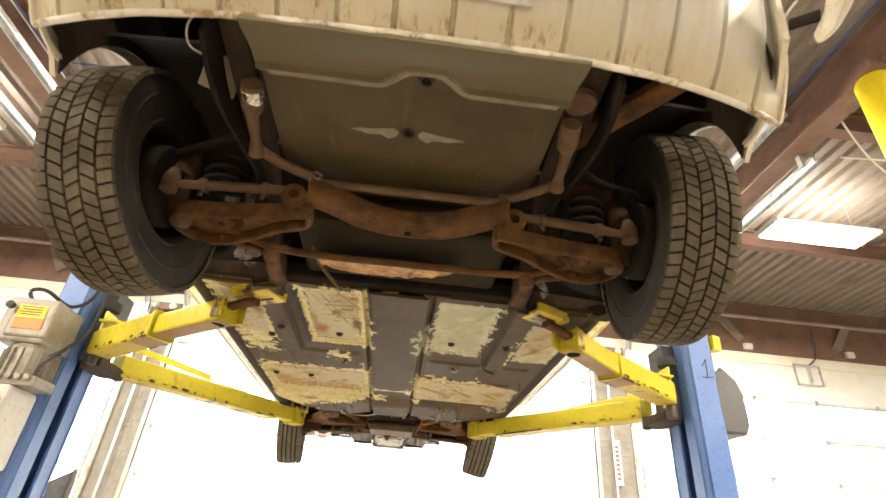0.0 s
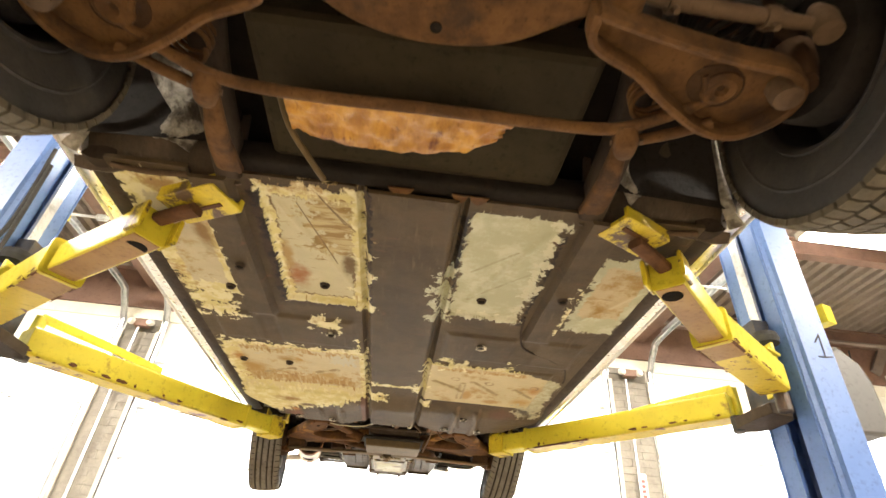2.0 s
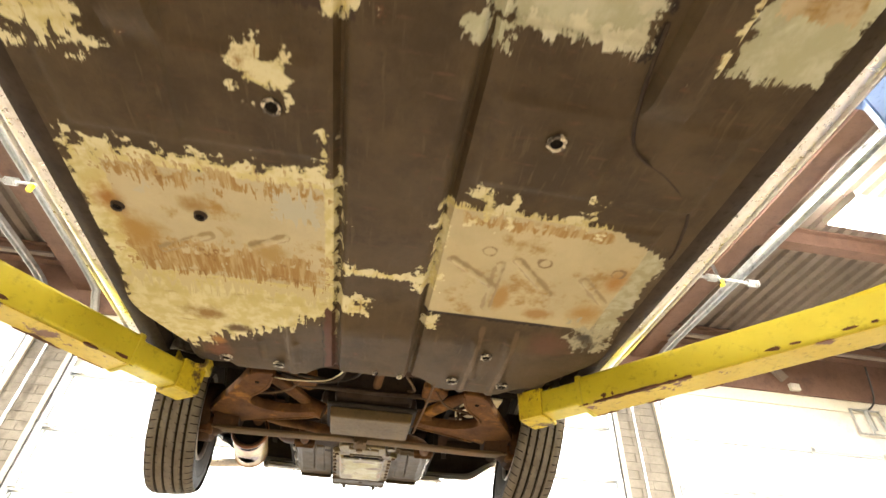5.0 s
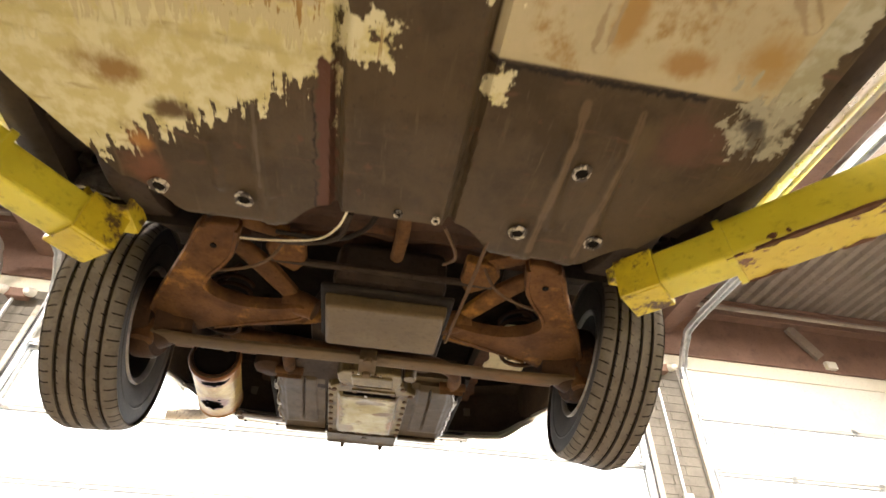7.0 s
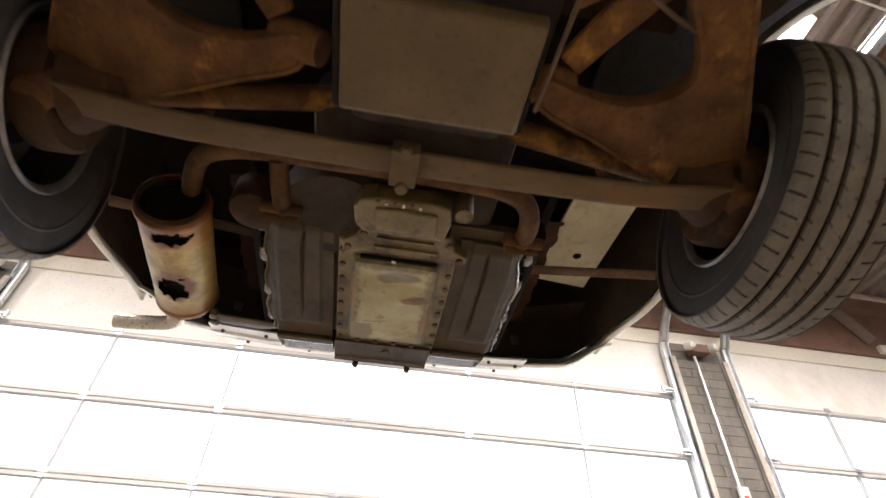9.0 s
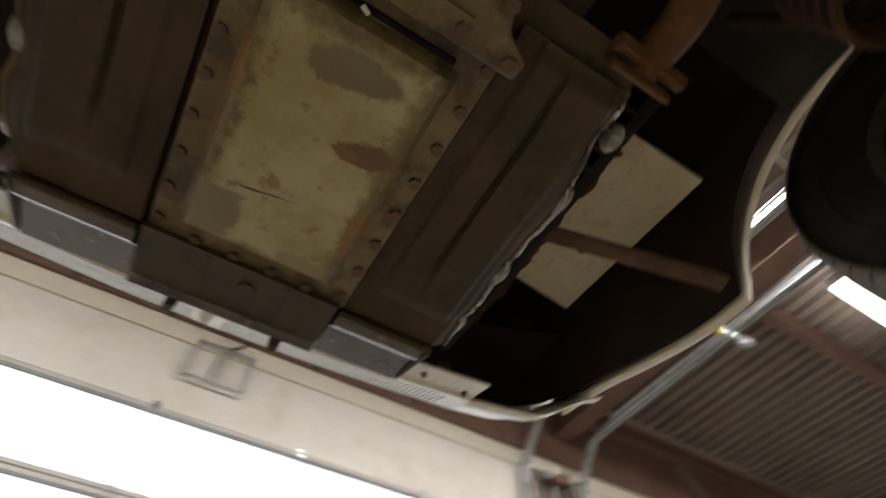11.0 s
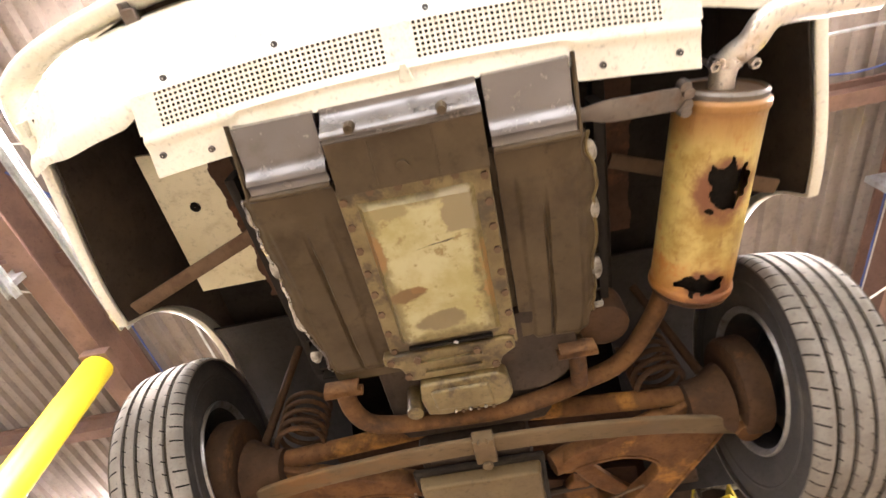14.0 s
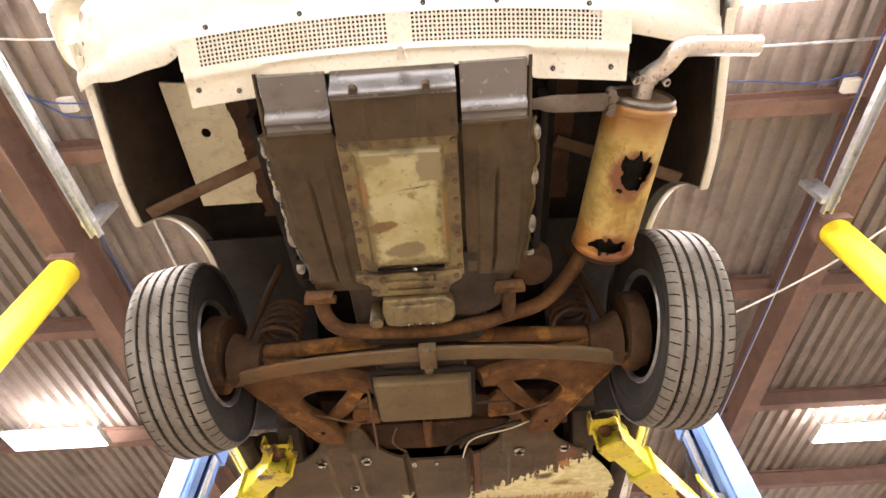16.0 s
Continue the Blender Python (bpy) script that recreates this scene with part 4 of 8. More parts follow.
def door_track(x, side, end_y, group="door tracks"):
    """Vertical rail up the pier, a bend, and a horizontal rail under the roof with its hanger."""
    t = thing("door_track", (x, WALL_Y - 0.05, 0), "galvanised steel overhead-door track with roller brackets", "door track", group)
    top = 4.72
    pts = [(x, WALL_Y - 0.06, 0.0), (x, WALL_Y - 0.06, 2.0), (x, WALL_Y - 0.06, 4.1), (x, WALL_Y - 0.12, 4.4), (x, WALL_Y - 0.3, 4.62), (x, WALL_Y - 0.6, top), (x, 4.5, top), (x, end_y, top)]
    for dx in (-0.034, 0.034):
        bm = B()
        sweep(bm, [(a + dx, b, c) for a, b, c in pts], 0.014, 0.055, steps=6, n=8, power=5)
        part("rail", bm, "galvanised", t)
    part("channel_web", sweep(B(), [(a, b + 0.012, c + 0.012) for a, b, c in pts], 0.058, 0.008, steps=6, n=8, power=5), "galvanised", t)
    bm = B()
    sweep(bm, [(x - 0.035, 6.2, top + 0.03), (x - 0.035, end_y, top + 0.03)], 0.05, 0.006, n=8, power=6)
    part("rail_angle", bm, "galvanised", t)
    # angle and dark web also stand in for shadow beside the rail
    part("wall_angle", box(B(), (x - side * 0.055, WALL_Y - 0.075, 2.1), (0.05, 0.03, 4.2)), "motor_grey", t, "dull grey steel angle behind the rail")
    part("angle_web", box(B(), (x - side * 0.03, WALL_Y - 0.05, 2.1), (0.006, 0.05, 4.2)), "dark_steel", t)
    bm = B()
    box(bm, (x, end_y + 0.12, (top + 4.95) / 2 + 0.06), (0.16, 0.05, 0.34))
    part("hanger", bm, "galvanised", t)
    for z in (0.71, 1.33, 1.95, 2.57, 3.19, 3.81):
        bm = B()
        box(bm, (x + side * 0.06, WALL_Y - 0.05, z), (0.1, 0.02, 0.05))
        sweep(bm, [(x + side * 0.02, WALL_Y - 0.07, z), (x + side * 0.17, WALL_Y - 0.07, z)], 0.02, n=8)
        sweep(bm, [(x + side * 0.15, WALL_Y - 0.07, z - 0.03), (x + side * 0.15, WALL_Y - 0.07, z + 0.03)], 0.03, n=8)
        part("roller_bracket", bm, "galvanised", t)
    return t


for x, s, e in ((3.02, -1, 1.9), (3.72, 1, 2.4), (-3.40, 1, 1.65), (-4.0, -1, 2.2)):
    door_track(x, s, e)


def conduit(pts, r, mat, label, steps=5):
    bm = sweep(B(), pts, 2 * r, steps=steps, n=8)
    return tagged(finish("conduit", bm, mat, smooth=True), label, "conduit", "conduits and cables")


conduit([(-3.72, WALL_Y - 0.12, 0), (-3.72, WALL_Y - 0.12, 4.3)], 0.018, "galvanised", "grey steel conduit up the block pier", 1)
conduit([(3.3, WALL_Y - 0.12, 0), (3.3, WALL_Y - 0.12, 4.2)], 0.014, "galvanised", "grey steel conduit up the block pier", 1)


def i_beam(bm, a, b, depth, width, web=0.02, flange=0.022):
    a, b = Vector(a), Vector(b)
    mid, ln = (a + b) / 2, (b - a).length
    along_y = abs((b - a).y) > abs((b - a).x)

    def piece(dz, w, h):
        box(bm, (mid.x, mid.y, mid.z + dz), (w, ln, h) if along_y else (ln, w, h))
    piece(flange / 2, width, flange)
    piece(depth - flange / 2, width, flange)
    piece(depth / 2, web, depth - 2 * flange)


for x in (-3.7, 3.6):
    bm = B()
    i_beam(bm, (x, YS, BEAM_Z), (x, WALL_Y, BEAM_Z), 0.4, 0.22)
    tagged(finish("roof_beam", bm, "beam_red"), "red-brown painted steel main roof beam", "roof beam", "roof beams", "structure")
y = -8.4
while y < 6.8:
    bm = B()
    i_beam(bm, (XW, y, 5.16), (XE, y, 5.16), 0.25, 0.13)
    tagged(finish("roof_joist", bm, "beam_red"), "red-brown painted steel roof joist", "roof joist", "roof joists", "structure")
    y += 2.17


def column(x, y):
    c = thing("building_column", (x, y, 0), "round steel building column in a yellow sleeve", "column", "building columns")
    part("sleeve", lathe(B(), [(0.001, 0), (0.13, 0), (0.13, 4.74), (0.12, 4.77), (0.001, 4.77)], Matrix.Translation((x, y, 0)), 28), "column_yellow", c, "", True)
    part("cap_plate", box(B(), (x, y, 4.815), (0.26, 0.26, 0.09)), "beam_red", c)


M["column_yellow"] = surface("column_yellow", (0.72, 0.55, 0.012), (0.78, 0.61, 0.015), 2, 0.45, relief=0.05)
column(3.52, 1.52)
column(-3.59, 1.41)


def high_bay(x, y, z=5.02):
    lamp = thing("ceiling_light", (x, y, z), "lit white linear high-bay light under the roof", "ceiling light", "ceiling lights")
    bm = B()
    box(bm, (x, y, z + 0.06), (1.3, 0.42, 0.05), taper=0.8)
    part("housing", bm, "box_white", lamp, bevel=0.006)
    for e in (-1, 1):
        part("end_plate", box(B(), (x + e * 0.652, y, z + 0.045), (0.006, 0.4, 0.075)), "box_white", lamp)
    for k in range(6):
        part("tube", sweep(B(), [(x - 0.62, y - 0.17 + k * 0.068, z + 0.012), (x + 0.62, y - 0.17 + k * 0.068, z + 0.012)], 0.05, 0.03, n=10), "lamp_tube", lamp, "glowing tube")
    for dx in (-0.5, 0.5):
        part("hanger", sweep(B(), [(x + dx, y, z + 0.07), (x + dx, y, DECK_Z + 0.02)], 0.006, n=6), "galvanised", lamp)
    a = bpy.data.lights.new("ceiling_light_glow", "AREA")
    a.shape, a.size, a.size_y, a.energy, a.color = "RECTANGLE", 1.26, 0.3, LAMP_POWER, (1.0, 0.91, 0.76)
    lo = new("ceiling_light_glow", a)
    lo.matrix_world = look((x, y, z - 0.03), (x, y, 0))
    b = bpy.data.lights.new("ceiling_light_uplight", "AREA")
    b.shape, b.size, b.size_y, b.energy, b.color = "RECTANGLE", 1.2, 0.25, UPLIGHT, (1.0, 0.91, 0.76)
    hi = new("ceiling_light_uplight", b)
    hi.matrix_world = look((x, y, z + 0.09), (x, y + 0.001, 9))
    return lamp


high_bay(4.9, 3.84, 4.92)
# the last three, near y -6, are unseen, added to light the nose
for x, y in ((5.38, -1.5), (-5.3, 3.6), (-5.65, -2.4), (2.1, 3.85), (-2.5, 3.55), (5.1, -6.0), (-5.4, -6.2), (0.2, -5.9)):
    high_bay(x, y)

# ---- the two-post lift ----
def swing_arm(post, root, knee, tip, height=0.1, inner="lift_worn", under=0.0, seed=1):
    """A telescoping box arm with a worn underside, chipped lower edges and an inner section."""
    root, knee, tip = Vector(root), Vector(knee), Vector(tip)
    rnd = random.Random(seed)
    d, low = (knee - root).normalized(), Vector((0, 0, -height / 2 - 0.001))
    side = d.cross(Vector((0, 0, 1))).normalized()
    arm = part("swing_arm", sweep(B(), [root, knee], 0.105, height, n=16, power=12), "lift_yellow", post, "yellow painted box-section arm with chipped edges")
    arm.modifiers.new("edge", "BEVEL").width = 0.004
    part("inner_arm", sweep(B(), [knee - (knee - root) * 0.1, tip], 0.084, height * 0.82, n=16, power=12), "lift_yellow", arm, "yellow inner section")
    if inner == "lift_worn":
        part("worn_face", sweep(B(), [knee + low * 0.82, tip - d * 0.004 + low * 0.82], 0.07, 0.003, n=8, power=9), "lift_worn", arm, "brown face rubbed bare")
    part("under_face", sweep(B(), [root + low, knee + low], 0.098, 0.003, n=8, power=9), "lift_under", arm, "orange-yellow underside, paint worn off")
    if under:
        part("worn_face", sweep(B(), [knee - (knee - root) * under + low * 1.03, knee + low * 1.03], 0.094, 0.003, n=8, power=9), "lift_worn", arm)
    part("sleeve_lip", sweep(B(), [knee - d * 0.014, knee], 0.116, height + 0.012, n=16, power=10), "lift_yellow", arm)
    # flakes broken off along both lower edges
    bm = B()
    ln = (knee - root).length
    for s in (-1, 1):
        for k in range(12):
            c = root + d * (ln * rnd.random()) + side * (s * 0.0528)
            w, h0 = 0.004 + 0.02 * rnd.random() ** 2, 0.003 + 0.006 * rnd.random()
            ring = []
            for q in range(9):
                a = 2 * math.pi * q / 9
                r = 0.7 + 0.5 * rnd.random()
                ring.append(bm.verts.new(c + d * (w * r * math.cos(a)) + Vector((0, 0, -height / 2 + 0.012 + h0 * r * math.sin(a))) + side * (s * 0.0006)))
            bm.faces.new(ring)
    # ragged brown band rubbed along each lower edge, broken here and there
    n = 90
    for s in (-1, 1):
        last = None
        for k in range(n + 1):
            p = root + d * (ln * k / n)
            w = noise.noise(Vector((k * 0.11, seed * 3.7, s))) * 0.022 + noise.noise(Vector((k * 0.45, seed * 1.9, s))) * 0.012 + 0.017 * soft(0.4, 0.85, k / n) - 0.011
            row = None
            if w > 0.0015:
                lo = Vector((0, 0, -height / 2 - 0.0036))
                row = [bm.verts.new(p + side * (s * 0.0532) + Vector((0, 0, -height / 2 + 0.3 * w))), bm.verts.new(p + side * (s * 0.0532) + lo), bm.verts.new(p + side * (s * (0.053 - w)) + lo)]
                if last:
                    bm.faces.new((last[0], last[1], row[1], row[0]))
                    bm.faces.new((last[1], last[2], row[2], row[1]))
            last = row
    part("flaked_paint", bm, "chip", arm, "brown bare patches where paint has flaked")["kind"] = "stuff"
    return arm


def saddle(arm, c, turn, size=(0.14, 0.15), reach=None):
    """A flat yellow plate with two upturned lips, chipped, on a dark stem."""
    rot = Matrix.Rotation(radians(turn), 3, "Z")
    c = Vector(c)
    bm = B()
    box(bm, c, (size[0], size[1], 0.012), rot)
    sad = part("saddle", bm, "saddle_yellow", arm, "chipped yellow steel saddle plate", bevel=0.003)
    for s in (-1, 1):
        part("lip", box(B(), c + rot @ Vector((s * (size[0] / 2 - 0.004), 0, 0.0125)), (0.014, size[1] * 0.96, 0.036), rot), "saddle_yellow", sad, bevel=0.003)
    part("saddle_slot", box(B(), c + rot @ Vector((0.012, -0.01, -0.007)), (0.012, size[1] * 0.55, 0.004), rot), "chip", sad, "dark worn slot")
    back = Vector(reach) - c if reach else Vector((0, 0, 0))
    back.z = 0
    part("saddle_stem", sweep(B(), [c + Vector((0, 0, -0.02)), c + back * 0.5 + Vector((0, 0, -0.022)), c + back + Vector((0, 0, -0.03))], 0.038, 0.024, n=12, power=4) if reach else lathe(B(), [(0.001, -0.026), (0.016, -0.026), (0.02, -0.02), (0.02, -0.006), (0.001, -0.006)], Matrix.Translation(c), 20), "chip", sad, "greasy brown stem")


def arm_end(arm, knee, tip, block):
    """Open square tube end with a dark inside, and the worn yellow block that carries the car."""
    d = (Vector(tip) - Vector(knee)).normalized()
    side, up = d.cross(Vector((0, 0, 1))).normalized(), Vector((0, 0, 1))
    rot = Matrix((side, d, up)).transposed()
    c = Vector(tip) + d * 0.02
    for off, size in ((side * 0.046, (0.01, 0.09, 0.1)), (side * -0.046, (0.01, 0.09, 0.1)), (up * 0.046, (0.082, 0.09, 0.01)), (up * -0.046, (0.082, 0.09, 0.01))):
        part("tube_wall", box(B(), c + off, size, rot), "saddle_yellow", arm, bevel=0.002)
    part("tube_inside", box(B(), Vector(tip) - d * 0.018, (0.08, 0.008, 0.08), rot), "chip", arm, "dark rusty inside of the tube")
    seat = part("saddle", box(B(), block, (0.105, 0.085, 0.012)), "saddle_yellow", arm, "chipped yellow block saddle under the frame rail", bevel=0.003)
    for e in (-1, 1):
        part("lip", box(B(), Vector(block) + Vector((0.05 * e, 0, 0.02)), (0.008, 0.085, 0.05)), "saddle_yellow", seat, bevel=0.002)
    part("saddle_stem", lathe(B(), [(0.001, -0.03), (0.02, -0.03), (0.024, -0.006), (0.001, -0.006)], Matrix.Translation(block), 18), "chip", seat)


def arm_fork(arm, root, tip, z, hole):
    """Two yellow ears at the tip and a round dark hole in the worn face."""
    d = (Vector(tip) - Vector(root)).normalized()
    side = d.cross(Vector((0, 0, 1))).normalized()
    for s in (-1, 1):
        bm = sweep(B(), [Vector(tip) - d * 0.03 + side * (s * 0.046), Vector(tip) + d * 0.03 + side * (s * 0.046)], 0.012, 0.075, n=10, power=4)
        part("fork_ear", bm, "saddle_yellow", arm, "yellow rounded fork ear", True)
    part("arm_hole", lathe(B(), [(0.0005, -0.001), (0.026, -0.001), (0.027, 0.006)], Matrix.Translation((hole[0], hole[1], z)), 22), "groove", arm, "dark round hole")


def lift_post(sx, label):
    """sx: +1 or -1, the side of the car."""
    x = 1.57 * sx
    y0, y1 = 1.36, 1.66
    post = thing("lift_post", (x, 1.5, 0), label, "car lift", "two-post lift")
    # channel open towards the car: web, two flanges with a crease and return lips
    bm = B()
    pr = [(-0.094, -0.15), (0.015, -0.15), (0.03, -0.135), (0.03, 0.135), (0.015, 0.15), (-0.094, 0.15), (-0.1, 0.136), (-0.115, 0.128), (-0.115, 0.035), (-0.103, 0.035), (-0.103, 0.12),
          (-0.088, 0.138), (0.008, 0.138), (0.018, 0.128), (0.018, -0.128), (0.008, -0.138), (-0.088, -0.138), (-0.103, -0.12), (-0.103, -0.035), (-0.115, -0.035), (-0.115, -0.128), (-0.1, -0.136)]
    pts = [(x + sx * a, 1.522 + b) for a, b in pr]
    plate(bm, pts if sx > 0 else pts[::-1], 0.03, 2.8)
    column_part = part("column", bm, "lift_blue", post, "blue painted steel channel column")
    for dy in (-0.118, 0.118):
        part("folded_rib", sweep(B(), [(x - sx * 0.117, 1.522 + dy, 0.04), (x - sx * 0.117, 1.522 + dy, 2.79)], 0.008, n=8), "lift_blue", column_part)
    part("base_plate", box(B(), (x - 0.02 * sx, 1.51, 0.015), (0.5, 0.45, 0.03)), "lift_blue", post)
    part("top_cap", box(B(), (x - 0.045 * sx, 1.522, 2.89), (0.172, 0.33, 0.19)), "lift_blue", post, "pale blue folded top cap", bevel=0.006)
    bm = B()
    box(bm, (x - 0.158 * sx, 1.545, 2.15), (0.06, 0.15, 0.36))
    box(bm, (x - 0.11 * sx, 1.522, 2.15), (0.1, 0.06, 0.36))
    carriage = part("carriage", bm, "carriage_dark", post, "dark greasy sliding carriage")
    part("slide_cover", box(B(), (x - 0.135 * sx, 1.515, 2.55), (0.012, 0.05, 0.42)), "galvanised", post, "bright guide strip above the carriage")
    bm = B()
    plate(bm, [(x + sx * a, b) for a, b in ((-0.24, 1.44), (-0.15, 1.46), (-0.12, 1.5), (-0.12, 1.62), (-0.15, 1.67), (-0.22, 1.69), (-0.25, 1.64), (-0.25, 1.52))][::sx], 1.945, 1.985)
    part("arm_bracket", bm, "undercoat", carriage, "greasy brown pivot bracket", bevel=0.004)
    for yy in (1.4, 1.67):
        part("pivot_pin", lathe(B(), [(0.001, 1.938), (0.02, 1.938), (0.024, 1.942), (0.024, 2.0), (0.001, 2.0)], Matrix.Translation((x - 0.22 * sx, yy, 0)), 16), "dark_steel", carriage)
    part("carriage_bumper", lathe(B(), [(0.001, 2.2), (0.045, 2.2), (0.05, 2.22), (0.045, 2.24), (0.001, 2.24)], Matrix.Translation((x - 0.2 * sx, 1.42, 0)), 20), "black_cloth", carriage, "black rubber bumper")
    return post


post_r = lift_post(1, "blue two-post lift column with yellow swing arms")
post_l = lift_post(-1, "blue two-post lift column with yellow arms and a motor unit")
ROOT_FR, KNEE_FR, TIP_FR = (1.33, 1.40, 2.055), (0.915, 1.068, 2.05), (0.655, 0.80, 2.045)
arm = swing_arm(post_r, ROOT_FR, KNEE_FR, TIP_FR, under=0.25, seed=2)
arm_fork(arm, KNEE_FR, TIP_FR, 2.0015, (0.683, 0.838))
saddle(arm, (0.545, 0.722, 2.088), -62, (0.09, 0.155), TIP_FR)
arm = swing_arm(post_r, (1.37, 1.71, 2.05), (0.72, 2.46, 2.04), (0.61, 2.582, 2.04), inner="lift_yellow", seed=4)
arm_end(arm, (0.72, 2.46, 2.04), (0.61, 2.582, 2.04), (0.60, 2.62, 2.08))
ROOT_FL, KNEE_FL, TIP_FL = (-1.33, 1.40, 2.03), (-0.93, 1.06, 2.03), (-0.62, 0.835, 2.035)
arm = swing_arm(post_l, ROOT_FL, KNEE_FL, TIP_FL, under=0.3, seed=3)
arm_fork(arm, KNEE_FL, TIP_FL, 1.992, (-0.66, 0.87))
saddle(arm, (-0.515, 0.79, 2.085), 63, (0.105, 0.175), TIP_FL)
arm = swing_arm(post_l, (-1.37, 1.66, 2.01), (-0.76, 2.49, 2.03), (-0.65, 2.64, 2.035), inner="lift_yellow", seed=5)
arm_end(arm, (-0.76, 2.49, 2.03), (-0.65, 2.64, 2.035), (-0.62, 2.665, 2.08))
for sx, post in ((1, post_r), (-1, post_l)):
    # upright gusset on the front arm's root, and the thin restraint bar beside the rear arm
    bm = B()
    sweep(bm, [(1.335 * sx, 1.40, 2.135), (1.2 * sx, 1.285, 2.10)], 0.10, 0.012, n=8, power=6)
    sweep(bm, [(1.345 * sx, 1.41, 2.0), (1.345 * sx, 1.41, 2.18)], 0.10, 0.012, n=8, power=6)
    part("arm_gusset", bm, "lift_yellow", post, "yellow bent steel arm gusset")
    part("restraint_bar", sweep(B(), [(1.39 * sx, 1.72, 2.132), (1.24 * sx, 1.95, 2.13), (1.09 * sx, 2.185, 2.122)], 0.014, 0.034, n=8, power=6), "lift_yellow", post)
for sx, post in ((1, post_r), (-1, post_l)):
    part("bar_lug", sweep(B(), [(1.395 * sx, 1.725, 1.99), (1.395 * sx, 1.725, 2.06), (1.39 * sx, 1.722, 2.135)], 0.03, 0.05, n=12, power=4, up=(0, 1, 0)), "lift_yellow", post, "yellow upright lug at the arm's root")
# number painted on the column
bm = B()
for stroke_pts in ([(1.528, 2.205), (1.548, 2.232), (1.552, 2.236), (1.549, 2.15)], [(1.522, 2.15), (1.548, 2.149), (1.578, 2.153)]):
    sweep(bm, [(a, 1.3708, b) for a, b in stroke_pts], 0.0055, 0.002, steps=3, n=6, up=(0, 1, 0))
part("number", bm, "ink", post_r, "number 1 hand-written on the blue paint")
# plastic cable cover on the outer face
bm = B()
ring = [(1.60, 2.19), (1.665, 2.235), (1.735, 2.17), (1.76, 2.1), (1.76, 1.95), (1.735, 1.9), (1.60, 1.9)]
lo, hi = [bm.verts.new((a, 1.43, b)) for a, b in ring], [bm.verts.new((a, 1.62, b)) for a, b in ring]
bm.faces.new(lo)
bm.faces.new(hi[::-1])
for k in range(len(ring)):
    j = (k + 1) % len(ring)
    bm.faces.new((lo[k], hi[k], hi[j], lo[j]))
part("side_cover", bm, "plastic_grey", post_r, "dark grey moulded plastic cover", bevel=0.012)
bm = B()
box(bm, (1.63, 1.40, 2.34), (0.05, 0.05, 0.075), Matrix.Rotation(radians(20), 3, "Z"))
part("sticker", bm, "sticker_yellow", post_r, "yellow warning sticker")
# motor unit
bm = B()
box(bm, (-1.52, 1.25, 2.035), (0.2, 0.2, 0.19))
box(bm, (-1.50, 1.155, 2.035), (0.17, 0.03, 0.155))
unit = part("switch_box", bm, "motor_grey", post_l, "grey electrical box of the lift motor", bevel=0.012)
part("warning_label", box(B(), (-1.505, 1.138, 2.065), (0.115, 0.004, 0.055)), "sticker_yellow", unit, "yellow warning label")
part("warning_label", box(B(), (-1.50, 1.138, 2.013), (0.115, 0.004, 0.045)), "sticker_orange", unit, "orange warning label")
bm = B()
for k in range(4):
    box(bm, (-1.505, 1.1345, 2.084 - k * 0.011), (0.09 - 0.012 * (k % 2), 0.002, 0.003))
part("label_lines", bm, "ink", unit)
part("switch_knob", lathe(B(), [(0.001, 0.0), (0.014, 0.0), (0.016, 0.02), (0.001, 0.022)], Matrix.Translation((-1.585, 1.13, 2.08)) @ Matrix.Rotation(radians(90), 4, "X"), 16), "ink", unit, "black switch knob")
bm = B()
lathe(bm, [(0.001, 0.0), (0.078, 0.0), (0.088, 0.015), (0.088, 0.135), (0.075, 0.16), (0.001, 0.16)], Matrix.Translation((-1.49, 1.24, 1.785)), 24)
motor = part("motor", bm, "motor_grey", post_l, "finned grey electric motor")
for k in range(18):
    a = k * math.pi / 9
    part("fin", box(B(), (-1.49 + 0.092 * math.cos(a), 1.24 + 0.092 * math.sin(a), 1.86), (0.018, 0.004, 0.11), Matrix.Rotation(a, 3, "Z")), "motor_grey", motor)
bm = B()
box(bm, (-1.46, 1.22, 1.79), (0.16, 0.14, 0.04))
for k in range(4):
    lathe(bm, [(0.001, -0.016), (0.014, -0.016), (0.014, 0.012), (0.001, 0.012)], Matrix.Translation((-1.51 + k * 0.035, 1.14, 1.80)) @ Matrix.Rotation(radians(90), 4, "X"), 6)
part("valve_block", bm, "motor_grey", post_l, "steel valve block with hexagon fittings", bevel=0.004)
bm = B()
box(bm, (-1.52, 1.23, 1.62), (0.15, 0.19, 0.3))
tank = part("oil_tank", bm, "box_white", post_l, "cream oil tank with a red arrow badge", bevel=0.02)
bm = lathe(B(), [(0.02, 0.0), (0.032, 0.0), (0.032, 0.003), (0.02, 0.003)], Matrix.Translation((-1.49, 1.134, 1.70)) @ Matrix.Rotation(radians(90), 4, "X"), 24, True)
box(bm, (-1.49, 1.133, 1.70), (0.03, 0.003, 0.012))
part("badge", bm, "sticker_red", tank, "round red arrow badge")
part("fitting", sweep(B(), [(-1.41, 1.18, 1.8), (-1.385, 1.16, 1.86), (-1.375, 1.22, 1.92)], 0.018, steps=4), "dark_steel", post_l)
